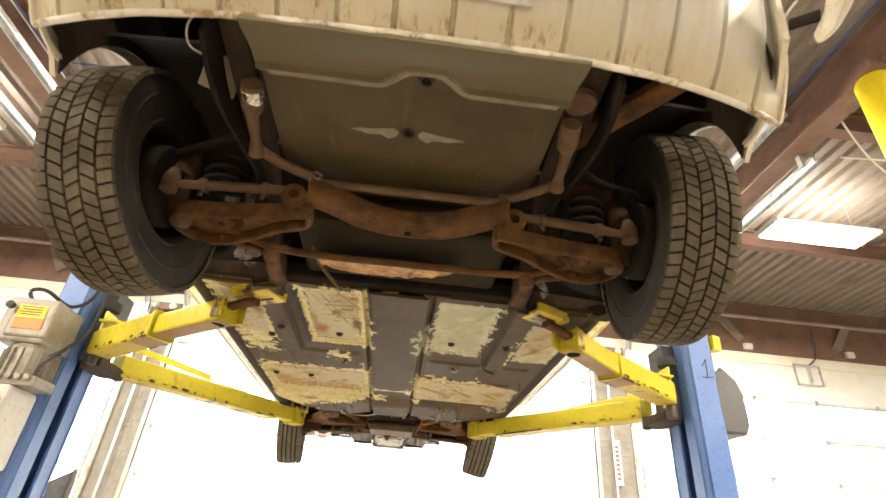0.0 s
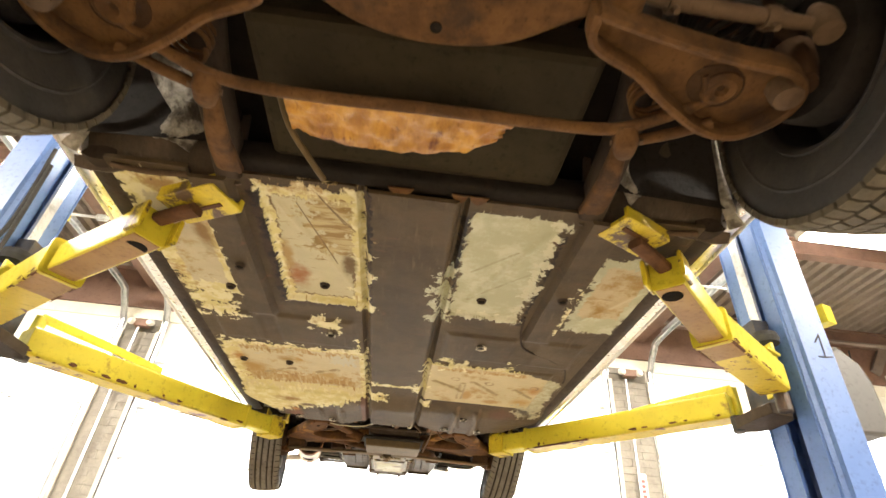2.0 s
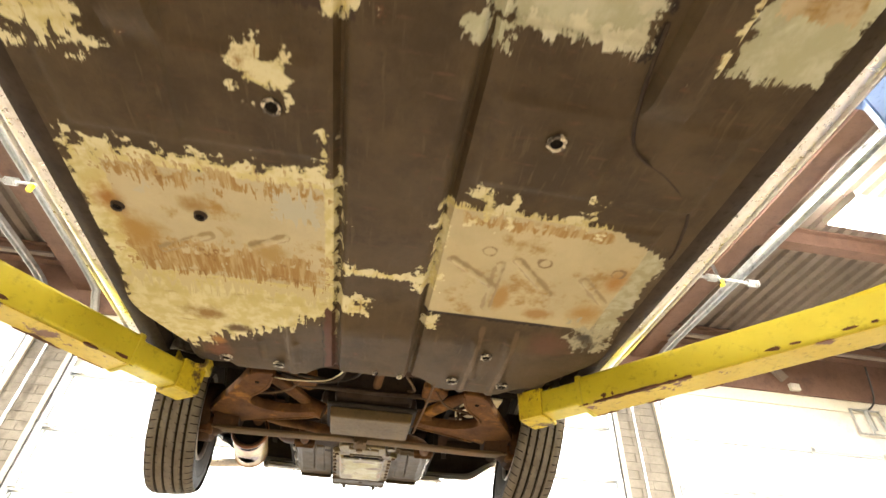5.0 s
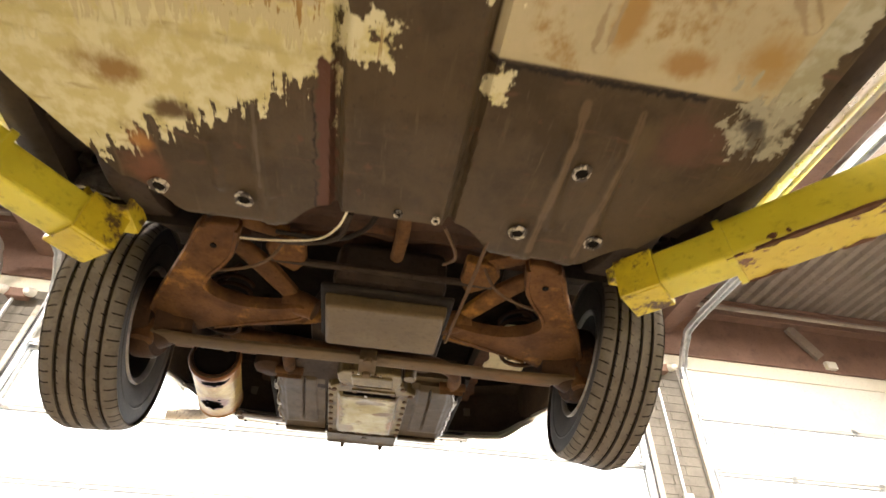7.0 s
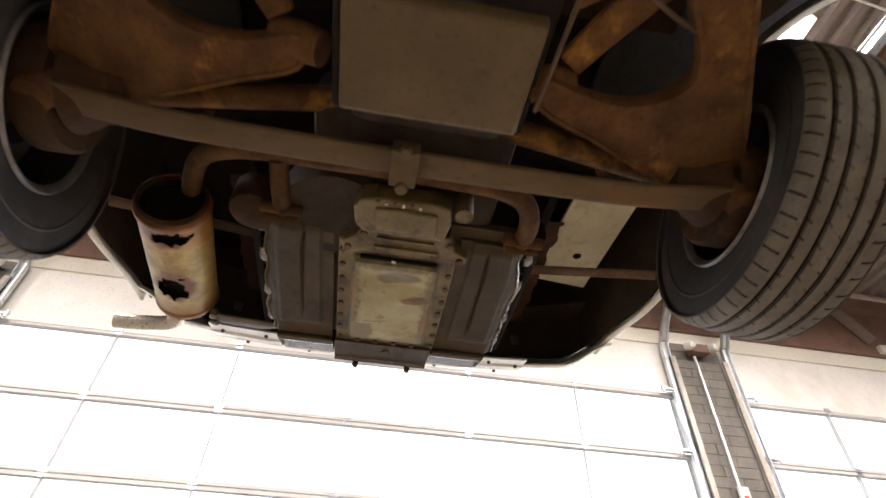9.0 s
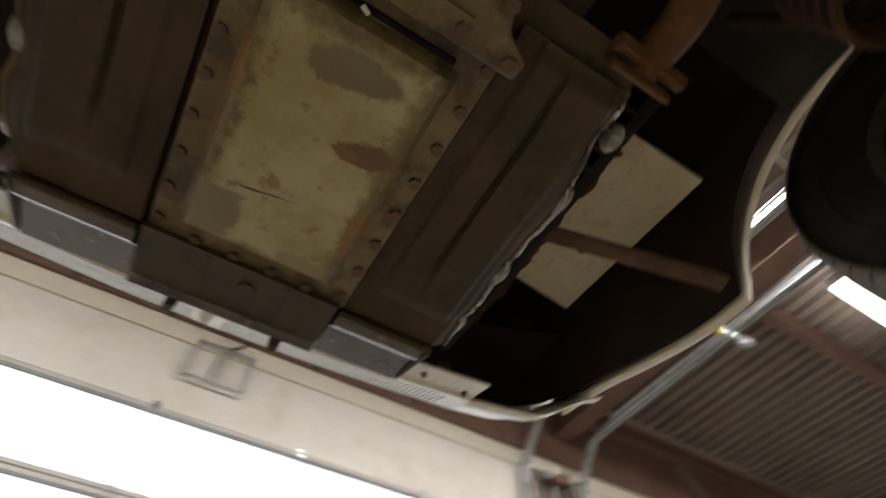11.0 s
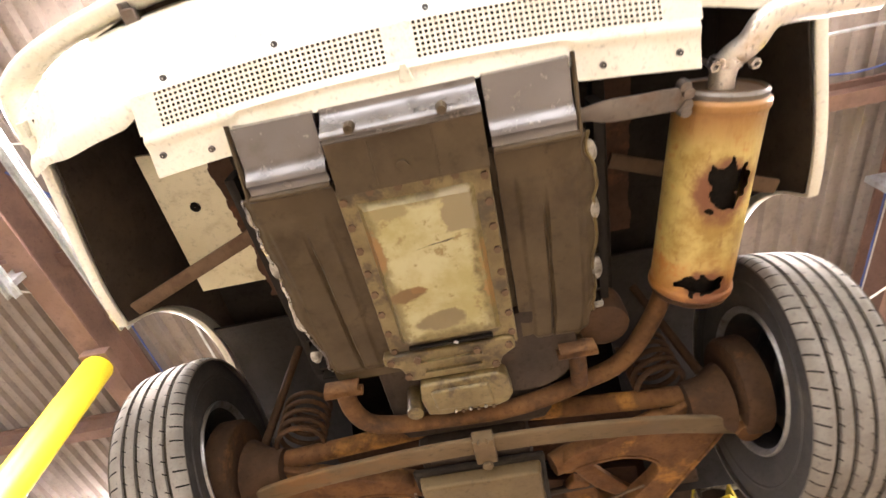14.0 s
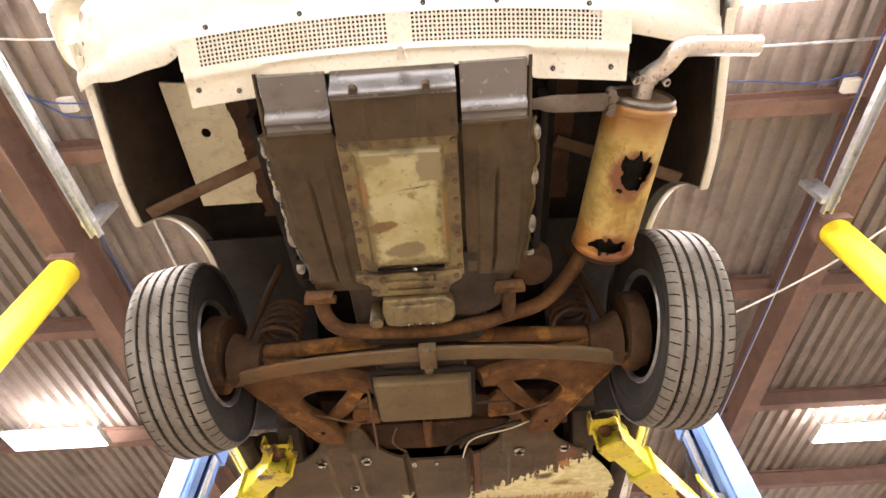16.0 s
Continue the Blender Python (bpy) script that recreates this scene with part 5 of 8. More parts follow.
for pts in ([(-1.56, 1.2, 2.12), (-1.58, 1.18, 2.17), (-1.53, 1.2, 2.185), (-1.46, 1.3, 2.16), (-1.42, 1.37, 2.3), (-1.44, 1.38, 2.7)], [(-1.4, 1.2, 1.9), (-1.36, 1.22, 1.95), (-1.34, 1.3, 2.1), (-1.4, 1.36, 2.6)]):
    part("hose", sweep(B(), pts, 0.016, steps=6, n=8), "black_cloth", post_l, "black rubber hose", True)

# ---- the car ----
car = thing("car", (0, 1.6, 1.76), "cream 1960s rear-engined sedan raised on the lift, rusty and patched underneath", "car")
FLOOR_Z = 2.112


BEADS = ((-0.33, 0.8, -0.15, 1.2, 0.005), (0.2, 1.2, 0.36, 0.8, 0.005), (0.58, 1.22, 0.7, 1.0, 0.006), (0.169, 1.906, 0.287, 1.992, 0.007), (0.329, 1.877, 0.448, 2.002, 0.007), (0.52, 1.921, 0.605, 2.009, 0.007), (0.29, 1.90, 0.294, 2.10, 0.005),
         (-0.34, 1.975, -0.257, 1.925, 0.006), (-0.574, 2.032, -0.447, 1.955, 0.006), (-0.227, 0.719, -0.124, 0.887, 0.006), (0.30, 2.26, 0.34, 2.5, 0.006), (0.40, 2.24, 0.44, 2.5, 0.006), (-0.36, 2.4, -0.36, 2.52, 0.006), (-0.25, 2.4, -0.25, 2.52, 0.006))


def floor_height(x, y):
    """Pressed shape of the floor, metres below (negative) or above its plane."""
    h = 0.0
    ax = abs(x)
    # tunnel cover, flat, standing proud, with a groove on either side
    h -= 0.014 * (1 - soft(0.105, 0.115, ax))
    h += 0.016 * (1 - soft(0.004, 0.012, abs(ax - 0.124)))
    # box rails under the front seats
    for c in (-0.475, 0.475):
        h -= 0.028 * (1 - soft(0.04, 0.052, abs(x - c))) * (1 - soft(1.36, 1.44, y))
    # recessed repair panels
    for x0, x1, y0, y1, d in ((-0.375, -0.115, 0.73, 1.285, 0.010), (0.15, 0.385, 0.735, 1.285, 0.010), (-0.69, -0.125, 1.715, 2.2, 0.006), (0.12, 0.632, 1.714, 2.152, -0.006)):
        m = min(x - x0, x1 - x, y - y0, y1 - y)
        h += d * soft(-0.004, 0.006, m)
    # diagonal beads
    for ax0, ay0, bx, by, deep in BEADS:
        dx, dy = bx - ax0, by - ay0
        ln = math.hypot(dx, dy)
        t = ((x - ax0) * dx + (y - ay0) * dy) / ln
        if -0.02 < t < ln + 0.02:
            over = max(0.0, -t, t - ln)
            h -= deep * (1 - soft(0.004, 0.014, math.hypot(abs((x - ax0) * dy - (y - ay0) * dx) / ln, over)))
    # pressed outlines between the panels
    for x0, x1 in ((-0.66, -0.5), (-0.44, -0.17), (0.17, 0.42), (0.5, 0.66)):
        m = min(x - x0, x1 - x, y - 1.42, 1.64 - y)
        h -= 0.007 * soft(-0.012, 0.012, m)
    # rear pan: seams and long ribs
    if y > 2.2:
        for c in (0.312, 0.418, -0.27):
            h -= 0.007 * (1 - soft(0.006, 0.02, abs(x - c - 0.01 * (y - 2.2)))) * soft(2.2, 2.28, y)
    return h + 0.0015 * noise.noise(Vector((x * 9, y * 9, 0)))


def half_width(y):
    return 0.715 - 0.2 * soft(2.22, 2.66, y)


def floor_end(x):
    return 2.53 + 0.155 * soft(0.12, 0.33, abs(x)) * (1 - soft(0.39, 0.51, abs(x)))


def floor_point(u, v):
    x = u * 0.715
    y = 0.69 + v * (floor_end(u * 0.52) - 0.69)
    x = u * half_width(y)
    z = FLOOR_Z - 0.03 * soft(2.1, 2.3, y) + floor_height(x, y) + 0.05 * soft(2.6, 2.68, y)
    return (x, y, z)


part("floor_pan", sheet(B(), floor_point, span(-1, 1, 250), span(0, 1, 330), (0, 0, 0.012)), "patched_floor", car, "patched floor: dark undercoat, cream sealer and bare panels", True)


def drain(x, y, z, r=0.017, chipped=True):
    r *= 0.86 if chipped else 0.74
    if chipped:
        # paint scraped off round the hole, with an uneven outline
        bm, rnd = B(), random.Random(int((x + y) * 1000))
        rings = [[bm.verts.new((x + q * r * math.cos(a * math.pi / 8), y + q * r * math.sin(a * math.pi / 8), z - 0.0045 + h)) for a in range(16) for q in [k + w * rnd.random()]] for k, w, h in ((0.95, 0.0, 0.0), (1.12, 0.42, 0.0), (1.15, 0.42, 0.006))]
        for a in range(16):
            for i in (0, 1):
                bm.faces.new((rings[i][a], rings[i][a - 1], rings[i + 1][a - 1], rings[i + 1][a]))
        part("scraped_rim", bm, "rim_chipped", car, "bright scraped rim of a drain hole")
    ring = part("drain_hole", lathe(B(), [(r * 0.8, 0.004), (r * 0.8, -0.002), (r * 1.05, -0.005), (r * (1.3 if chipped else 1.12), -0.001), (r * 1.3, 0.004)] if not chipped else [(r * 0.85, 0.004), (r * 0.85, -0.0025), (r * 0.95, -0.005), (r * 1.12, -0.003), (r * 1.2, 0.004)], Matrix.Translation((x, y, z)), 18), "rim_chipped" if chipped else "undercoat", car, "drain hole with a chipped bright rim" if chipped else "", True)
    part("hole", lathe(B(), [(0.0005, -0.0015), (r * 0.85, -0.0015), (r * 0.85, 0.006)], Matrix.Translation((x, y, z)), 16), "groove", ring)


for x, y, z, c in ((-0.25, 1.19, 2.117, False), (0.246, 1.18, 2.117, False), (0.3, 1.5, 2.1, True), (-0.25, 1.52, 2.1, True), (0.276, 2.527, 2.076, True), (0.45, 2.526, 2.076, True), (-0.311, 2.541, 2.074, True), (0.351, 2.338, 2.078, True),
                   (-0.645, 1.885, 2.113, False), (-0.454, 1.881, 2.113, False), (0.47, 1.06, 2.078, False), (-0.475, 1.06, 2.078, False), (-0.55, 1.24, 2.106, False), (-0.484, 2.541, 2.08, True), (0.011, 2.508, 2.064, True), (0.092, 2.51, 2.062, True)):
    drain(x, y, z, 0.017 if abs(x) > 0.12 else 0.008, c)

for sx in (-1, 1):
    bm = sheet(B(), lambda u, v: (sx * (0.70 + 0.10 * v), 0.70 + 1.92 * u, 2.118 + 0.018 * math.sin(v * math.pi) * -0.6 + 0.03 * v * v), span(0, 1, 40), span(0, 1, 8), (0, 0, 0.05))
    part("sill", bm, "underbody_black", car, "black undercoated sill", True)
    part("rocker_strip", sweep(B(), [(sx * 0.79, 0.62, 2.152), (sx * 0.796, 1.6, 2.152), (sx * 0.79, 2.62, 2.152)], 0.044, 0.05, steps=8, n=14, power=3), "rocker_trim", car, "bright rocker trim", True)
    part("trim_bead", sweep(B(), [(sx * 0.816, 0.62, 2.142), (sx * 0.822, 1.6, 2.142), (sx * 0.816, 2.62, 2.142)], 0.009, 0.03, steps=8, n=8), "rocker_trim", car, "thin outer bead of the rocker trim", True)

part("floor_seam", sweep(B(), [(0.40, 1.24, 2.108), (0.42, 1.38, 2.108), (0.46, 1.49, 2.108), (0.56, 1.55, 2.108), (0.65, 1.63, 2.11), (0.69, 1.75, 2.112), (0.695, 1.8, 2.114)], 0.008, steps=8, n=6), "underbody_black", car, "thin dark pipe along the floor", True)
# black sheet and rail paint the shade of the front recess
part("front_shade_sheet", box(B(), (0, 0.5, 2.268), (0.9, 0.5, 0.02)), "shaded_black", car, "black sheet for the shade above the front crossmember")
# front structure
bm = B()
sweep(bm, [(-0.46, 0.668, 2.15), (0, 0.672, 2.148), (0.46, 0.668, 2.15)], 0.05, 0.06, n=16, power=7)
part("cross_rail", bm, "shaded_black", car, "cross rail in a deep recess, coloured black for its shade", True)
for x, w in ((-0.03, 0.03), (0.11, 0.02), (0.155, 0.024)):
    part("rust_tab", sheet(B(), lambda u, v, x=x, w=w: (x + w * (u - 0.5) * 2, 0.672 + 0.028 * v * (1 - abs(2 * u - 1) ** 2), 2.108), span(0, 1, 10), span(0, 1, 4), (0, 0, 0.004)), "rust", car, "rust-red tab on the floor's front edge")
for sx in (-1, 1):
    bm = sweep(B(), [(sx * 0.43, 0.7, 2.13), (sx * 0.425, 0.45, 2.17), (sx * 0.40, 0.15, 2.24), (sx * 0.39, -0.32, 2.27)], 0.06, 0.07, steps=6, n=14, power=6)
    part("front_rail", bm, "underbody_black", car, "rusty front side rail", True)

# luggage floor with its drain rib
def trunk_point(u, v):
    x = (u - 0.5) * 2 * (0.335 - 0.06 * soft(0.55, 1.0, v))
    y = -0.36 + v * 0.72
    bend = -0.045 * (1 - soft(0.025, 0.1, abs(x - 0.02)))
    lip = y + 0.218 - bend
    rib = 1 - soft(0.006, 0.024, abs(lip))
    z = 2.2 - 0.02 * rib - 0.028 * (1 - soft(-0.03, 0.012, lip)) + 0.05 * soft(0.1, 0.34, y)
    z -= 0.025 * (1 - soft(-0.36, -0.26, y))
    return (x, y, z)


part("luggage_floor", sheet(B(), trunk_point, span(0, 1, 80), span(0, 1, 120), (0, 0, 0.01)), "trunk_pan", car, "olive-tan luggage floor pressing", True)
# pale bead laid on the rib as its painted highlight
rib_line = [(x, -0.222 - 0.045 * (1 - soft(0.025, 0.1, abs(x - 0.02))), 2.1735) for x in span(-0.31, 0.31, 40)]
part("floor_rib", sweep(B(), rib_line, 0.022, 0.012, n=8), "rib_worn_lit", car, "rubbed tan rib across the luggage floor, lightened as a highlight", True)
for x, y, z in ((0.022, -0.232, 2.1865), (-0.01, -0.052, 2.1985)):
    drain(x, y, z, 0.019, False)
for sx in (-1, 1):
    bm = B()
    pts = [(0.022, -0.052), (0.03, -0.036), (0.048, -0.026), (0.066, -0.038), (0.1, -0.036), (0.118, -0.042), (0.142, -0.046), (0.12, -0.053), (0.095, -0.055), (0.055, -0.062), (0.035, -0.066)]
    pts = [(sx * a - 0.01, b) for a, b in pts]
    plate(bm, pts if sx > 0 else pts[::-1], 2.1972, 2.2)
    part("scuff", bm, "scuffed", car, "scraped bare metal either side of the drain")
# fuel tank and plate behind the crossmember
bm = B()
box(bm, (0.0, 0.47, 2.19), (0.66, 0.36, 0.1))
part("tank_panel", bm, "tank_olive", car, "dark green-black panel above the crossmember", bevel=0.02)
def shield(u, v):
    x = -0.262 + u * (0.45 - 0.035 * v) + 0.012 * noise.noise(Vector((v * 9, 1.5, 2))) * soft(0.8, 1, u)
    y = 0.42 + v * (0.118 - 0.035 * soft(0.86, 1.0, u) + 0.03 * math.sin(math.pi * min(1.0, u * 1.1)) - 0.012 + 0.005 * noise.noise(Vector((u * 12, 4.2, 1))) + 0.002 * noise.noise(Vector((u * 60, 7.2, 1))))
    return (x, y, 2.088 + 0.02 * v + 0.008 * noise.noise(Vector((u * 14, v * 4, 4))) + 0.003 * noise.noise(Vector((u * 50, v * 14, 9))))


bm = sheet(B(), shield, span(0, 1, 90), span(0, 1, 24), (0, 0, 0.006))
part("rusted_shield", bm, "rust_orange", car, "flaking orange rusted shield plate", True)
# front crossmember
bm = sweep(B(), [(-0.265, 0.15, 2.135), (-0.2, 0.17, 2.13), (-0.1, 0.225, 2.125), (0.01, 0.24, 2.122), (0.12, 0.225, 2.125), (0.22, 0.17, 2.13), (0.285, 0.15, 2.135)], 0.088, 0.05, steps=6, n=16, power=5)
xm = part("crossmember", bm, "rust", car, "bowed rusty front crossmember", True)
part("hole", lathe(B(), [(0.0005, 0), (0.010, 0), (0.010, 0.01)], Matrix.Translation((0.012, 0.247, 2.0945)), 12), "groove", xm)
# steering
part("relay_rod", sweep(B(), [(-0.245, 0.135, 2.155), (0.01, 0.128, 2.152), (0.263, 0.126, 2.151)], 0.024, steps=3, n=12), "rust_dusty", car, "rusty steering relay rod", True)
for sx, x0 in ((-1, -0.245), (1, 0.263)):
    part("joint_boot", lathe(B(), [(0.001, -0.022), (0.016, -0.02), (0.02, 0.0), (0.014, 0.03), (0.001, 0.03)], Matrix.Translation((x0, 0.13, 2.15)), 14), "chrome_dull" if sx < 0 else "rust_dusty", car, "", True)
    part("idler_arm", sweep(B(), [(x0, 0.13, 2.165), (sx * 0.33, 0.09, 2.17), (sx * 0.385, 0.045, 2.175)], 0.03, 0.024, steps=4, n=10), "rust_dusty", car, "", True)
    part("steering_stub", sweep(B(), [(sx * 0.362, -0.16, 2.19), (sx * 0.37, -0.10, 2.18), (sx * 0.375, -0.075, 2.175), (sx * 0.382, 0.0, 2.17), (sx * 0.388, 0.05, 2.165)], [0.046, 0.05, 0.03, 0.024, 0.042], steps=6, n=14), "rust_dusty", car, "dusty steering arm with a round end", True)
    part("arm_cap", lathe(B(), [(0.001, -0.034), (0.018, -0.03), (0.024, -0.012), (0.024, 0.012), (0.015, 0.02), (0.001, 0.02)], Matrix.Translation((sx * 0.364, -0.135, 2.185)) @ Matrix.Rotation(radians(80), 4, "X"), 16), "chrome_dull" if sx < 0 else "rust_dusty", car, "", True)
    part("tie_rod", sweep(B(), [(sx * 0.30, 0.17, 2.145), (sx * 0.45, 0.175, 2.14), (sx * 0.62, 0.17, 2.125)], [0.02, 0.028, 0.028, 0.02], steps=4, n=10), "rust_dusty", car, "rusty tie rod", True)
    for x, y, z, l in ((0.545, 0.174, 2.132, 0.022), (0.385, 0.175, 2.142, 0.016)):
        part("rod_clamp", lathe(B(), [(0.012, -l / 2), (0.019, -l / 2), (0.021, 0), (0.019, l / 2), (0.012, l / 2)], Matrix.Translation((sx * x, y, z)) @ Matrix.Rotation(radians(90), 4, "Y"), 10), "rust_dusty", car, "", True)
        part("clamp_bolt", sweep(B(), [(sx * x, y - 0.004, z - 0.034), (sx * x, y + 0.004, z + 0.01)], 0.011, n=8), "rust_dusty", car, "", True)
    part("tie_rod_end", lathe(B(), [(0.001, -0.03), (0.022, -0.028), (0.024, 0.01), (0.012, 0.04), (0.001, 0.045)], Matrix.Translation((sx * 0.63, 0.168, 2.13)), 14), "rust_dusty", car, "", True)
# lower control arms, pressed, with spring seats
for sx in (-1, 1):
    bm = B()
    outline = [(0.255, 0.17), (0.37, 0.195), (0.50, 0.215), (0.60, 0.225), (0.64, 0.265), (0.63, 0.32), (0.58, 0.365), (0.51, 0.36), (0.42, 0.31), (0.35, 0.262), (0.265, 0.222)]
    pts = [(sx * a, b) for a, b in outline]
    plate(bm, pts if sx > 0 else pts[::-1], 2.092, 2.112)
    arm = part("lower_arm", bm, "rust", car, "rusty pressed lower control arm", bevel=0.008)
    rim = [(sx * a, b, 2.085) for a, b in outline] + [(sx * 0.255, 0.17, 2.085)]
    part("arm_flange", sweep(B(), rim, 0.018, 0.05, steps=4, n=10, power=4), "rust", arm, "", True)
    part("arm_opening", lathe(B(), [(0.0005, -0.0015), (0.03, -0.0015), (0.047, -0.001), (0.05, 0.006)], Matrix.Translation((sx * 0.505, 0.283, 2.0915)) @ Matrix.Rotation(radians(20 * sx), 4, "Z") @ Matrix.Diagonal((1.1, 0.9, 1, 1)), 24), "rust_dark", arm)
    part("spring_seat", lathe(B(), [(0.006, -0.004), (0.012, -0.012), (0.024, -0.014), (0.034, -0.008), (0.038, 0.01)], Matrix.Translation((sx * 0.515, 0.284, 2.095)), 20), "rust", arm, "", True)
    part("damper_bolt", sweep(B(), [(sx * 0.475, 0.262, 2.088), (sx * 0.50, 0.31, 2.086)], 0.012, n=8), "rust", arm, "", True)
    part("ball_joint", lathe(B(), [(0.001, -0.022), (0.024, -0.018), (0.028, 0.0), (0.028, 0.03)], Matrix.Translation((sx * 0.615, 0.265, 2.075)), 16), "rust_dusty", arm, "", True)
    part("pivot_bush", lathe(B(), [(0.014, -0.04), (0.032, -0.04), (0.034, 0.0), (0.032, 0.04), (0.014, 0.04)], Matrix.Translation((sx * 0.30, 0.185, 2.12)) @ Matrix.Rotation(radians(90), 4, "X"), 18, True), "rust", arm, "", True)
    coil = [(sx * 0.52 + 0.058 * math.cos(a), 0.235 + 0.058 * math.sin(a), 2.115 + 0.034 * a / (2 * math.pi)) for a in span(0, 9 * math.pi, 90)]
    part("coil_spring", sweep(B(), coil, 0.014, n=8), "shaded_black", car, "rusty front coil spring, colour darkened for shade", True)
    part("upper_arm", sweep(B(), [(sx * 0.34, 0.2, 2.3), (sx * 0.6, 0.25, 2.29)], 0.1, 0.03, n=10, power=4), "rust_dark", car, "", True)
    part("strut_rod", sweep(B(), [(sx * 0.535, 0.352, 2.082), (sx * 0.48, 0.385, 2.08), (sx * 0.41, 0.43, 2.09)], 0.022, steps=4, n=10), "rust", car, "", True)
    part("knuckle", sweep(B(), [(sx * 0.635, 0.25, 2.08), (sx * 0.65, 0.25, 2.2), (sx * 0.63, 0.25, 2.3)], [0.05, 0.08, 0.05], steps=4, n=12), "rust_dark", car, "", True)
    part("brake_drum", lathe(B(), [(0.001, 0.0), (0.11, 0.0), (0.118, 0.012), (0.118, 0.05), (0.001, 0.06)], Matrix.Translation((sx * 0.665, 0.245, 2.16)) @ Matrix.Rotation(radians(90 * sx), 4, "Y"), 32), "shaded_black", car, "brake backing plate, coloured near-black for shade", True)
part("sway_bar", sweep(B(), [(-0.52, 0.31, 2.10), (-0.44, 0.36, 2.085), (-0.36, 0.40, 2.085), (-0.2, 0.41, 2.083), (0.0, 0.405, 2.082), (0.2, 0.405, 2.083), (0.36, 0.40, 2.085), (0.44, 0.36, 2.085), (0.52, 0.31, 2.10)], 0.024, steps=6, n=12), "rust", car, "rusty front sway bar", True)
for sx in (-1, 1):
    part("bar_clamp", sweep(B(), [(sx * 0.388, 0.385, 2.085), (sx * 0.395, 0.41, 2.076), (sx * 0.405, 0.44, 2.08), (sx * 0.42, 0.47, 2.1)], [0.034, 0.05, 0.044, 0.03], [0.03, 0.05, 0.04, 0.03], steps=5, n=12, power=2.5), "rust", car, "", True)
    part("bar_bracket", sweep(B(), [(sx * 0.405, 0.455, 2.1), (sx * 0.412, 0.52, 2.094), (sx * 0.42, 0.58, 2.1), (sx * 0.425, 0.68, 2.115)], [0.03, 0.042, 0.05, 0.06], [0.03, 0.03, 0.03, 0.03], steps=5, n=12, power=3), "rust", car, "", True)
    part("clamp_bolt", sweep(B(), [(sx * 0.372, 0.43, 2.082), (sx * 0.43, 0.412, 2.074)], 0.013, n=8), "rust_dusty", car, "", True)
    part("inner_spring", sweep(B(), [(sx * 0.43 + 0.036 * math.cos(a), 0.36 + 0.036 * math.sin(a), 2.112 + 0.017 * a / (2 * math.pi)) for a in span(0, 14 * math.pi, 120)], 0.010, n=8), "rust", car, "dark coil behind the arm", True)
part("bump_link", sweep(B(), [(-0.72, 0.235, 2.255), (-0.57, 0.155, 2.25), (-0.424, 0.072, 2.25)], [0.02, 0.028, 0.02], steps=3, n=10), "shaded_black", car, "black link above the tie rod", True)
part("brake_hose", sweep(B(), [(0.44, 0.04, 2.25), (0.53, 0.09, 2.235), (0.64, 0.135, 2.25), (0.69, 0.19, 2.26)], 0.014, steps=6, n=8), "shaded_black", car, "", True)
gear = part("steering_gear", lathe(B(), [(0.001, -0.042), (0.026, -0.042), (0.03, -0.036), (0.044, -0.034), (0.048, -0.02), (0.048, 0.03), (0.04, 0.05), (0.001, 0.052)], Matrix.Translation((0.372, -0.2, 2.3)) @ Matrix.Rotation(radians(12), 4, "Y"), 28), "rust_dark", car, "greasy brown steering gear housing", True)
part("gear_plug", lathe(B(), [(0.001, -0.05), (0.008, -0.05), (0.009, -0.04), (0.019, -0.0425), (0.02, -0.038)], Matrix.Translation((0.372, -0.2, 2.3)) @ Matrix.Rotation(radians(12), 4, "Y"), 6), "rust_dusty", gear)
for k in range(4):
    bm = B()
    bolt(bm, (0.372 + 0.037 * math.cos(k * 1.57 + 0.6), -0.2 + 0.037 * math.sin(k * 1.57 + 0.6), 2.266), 0.006, 0.005)
    part("gear_bolt", bm, "rust", gear)
part("fuel_line", sweep(B(), [(-0.29, 0.45, 2.15), (-0.27, 0.53, 2.12), (-0.22, 0.6, 2.085), (-0.2, 0.64, 2.08)], 0.014, steps=5, n=8), "gear_pan", car, "short rubber hose", True)

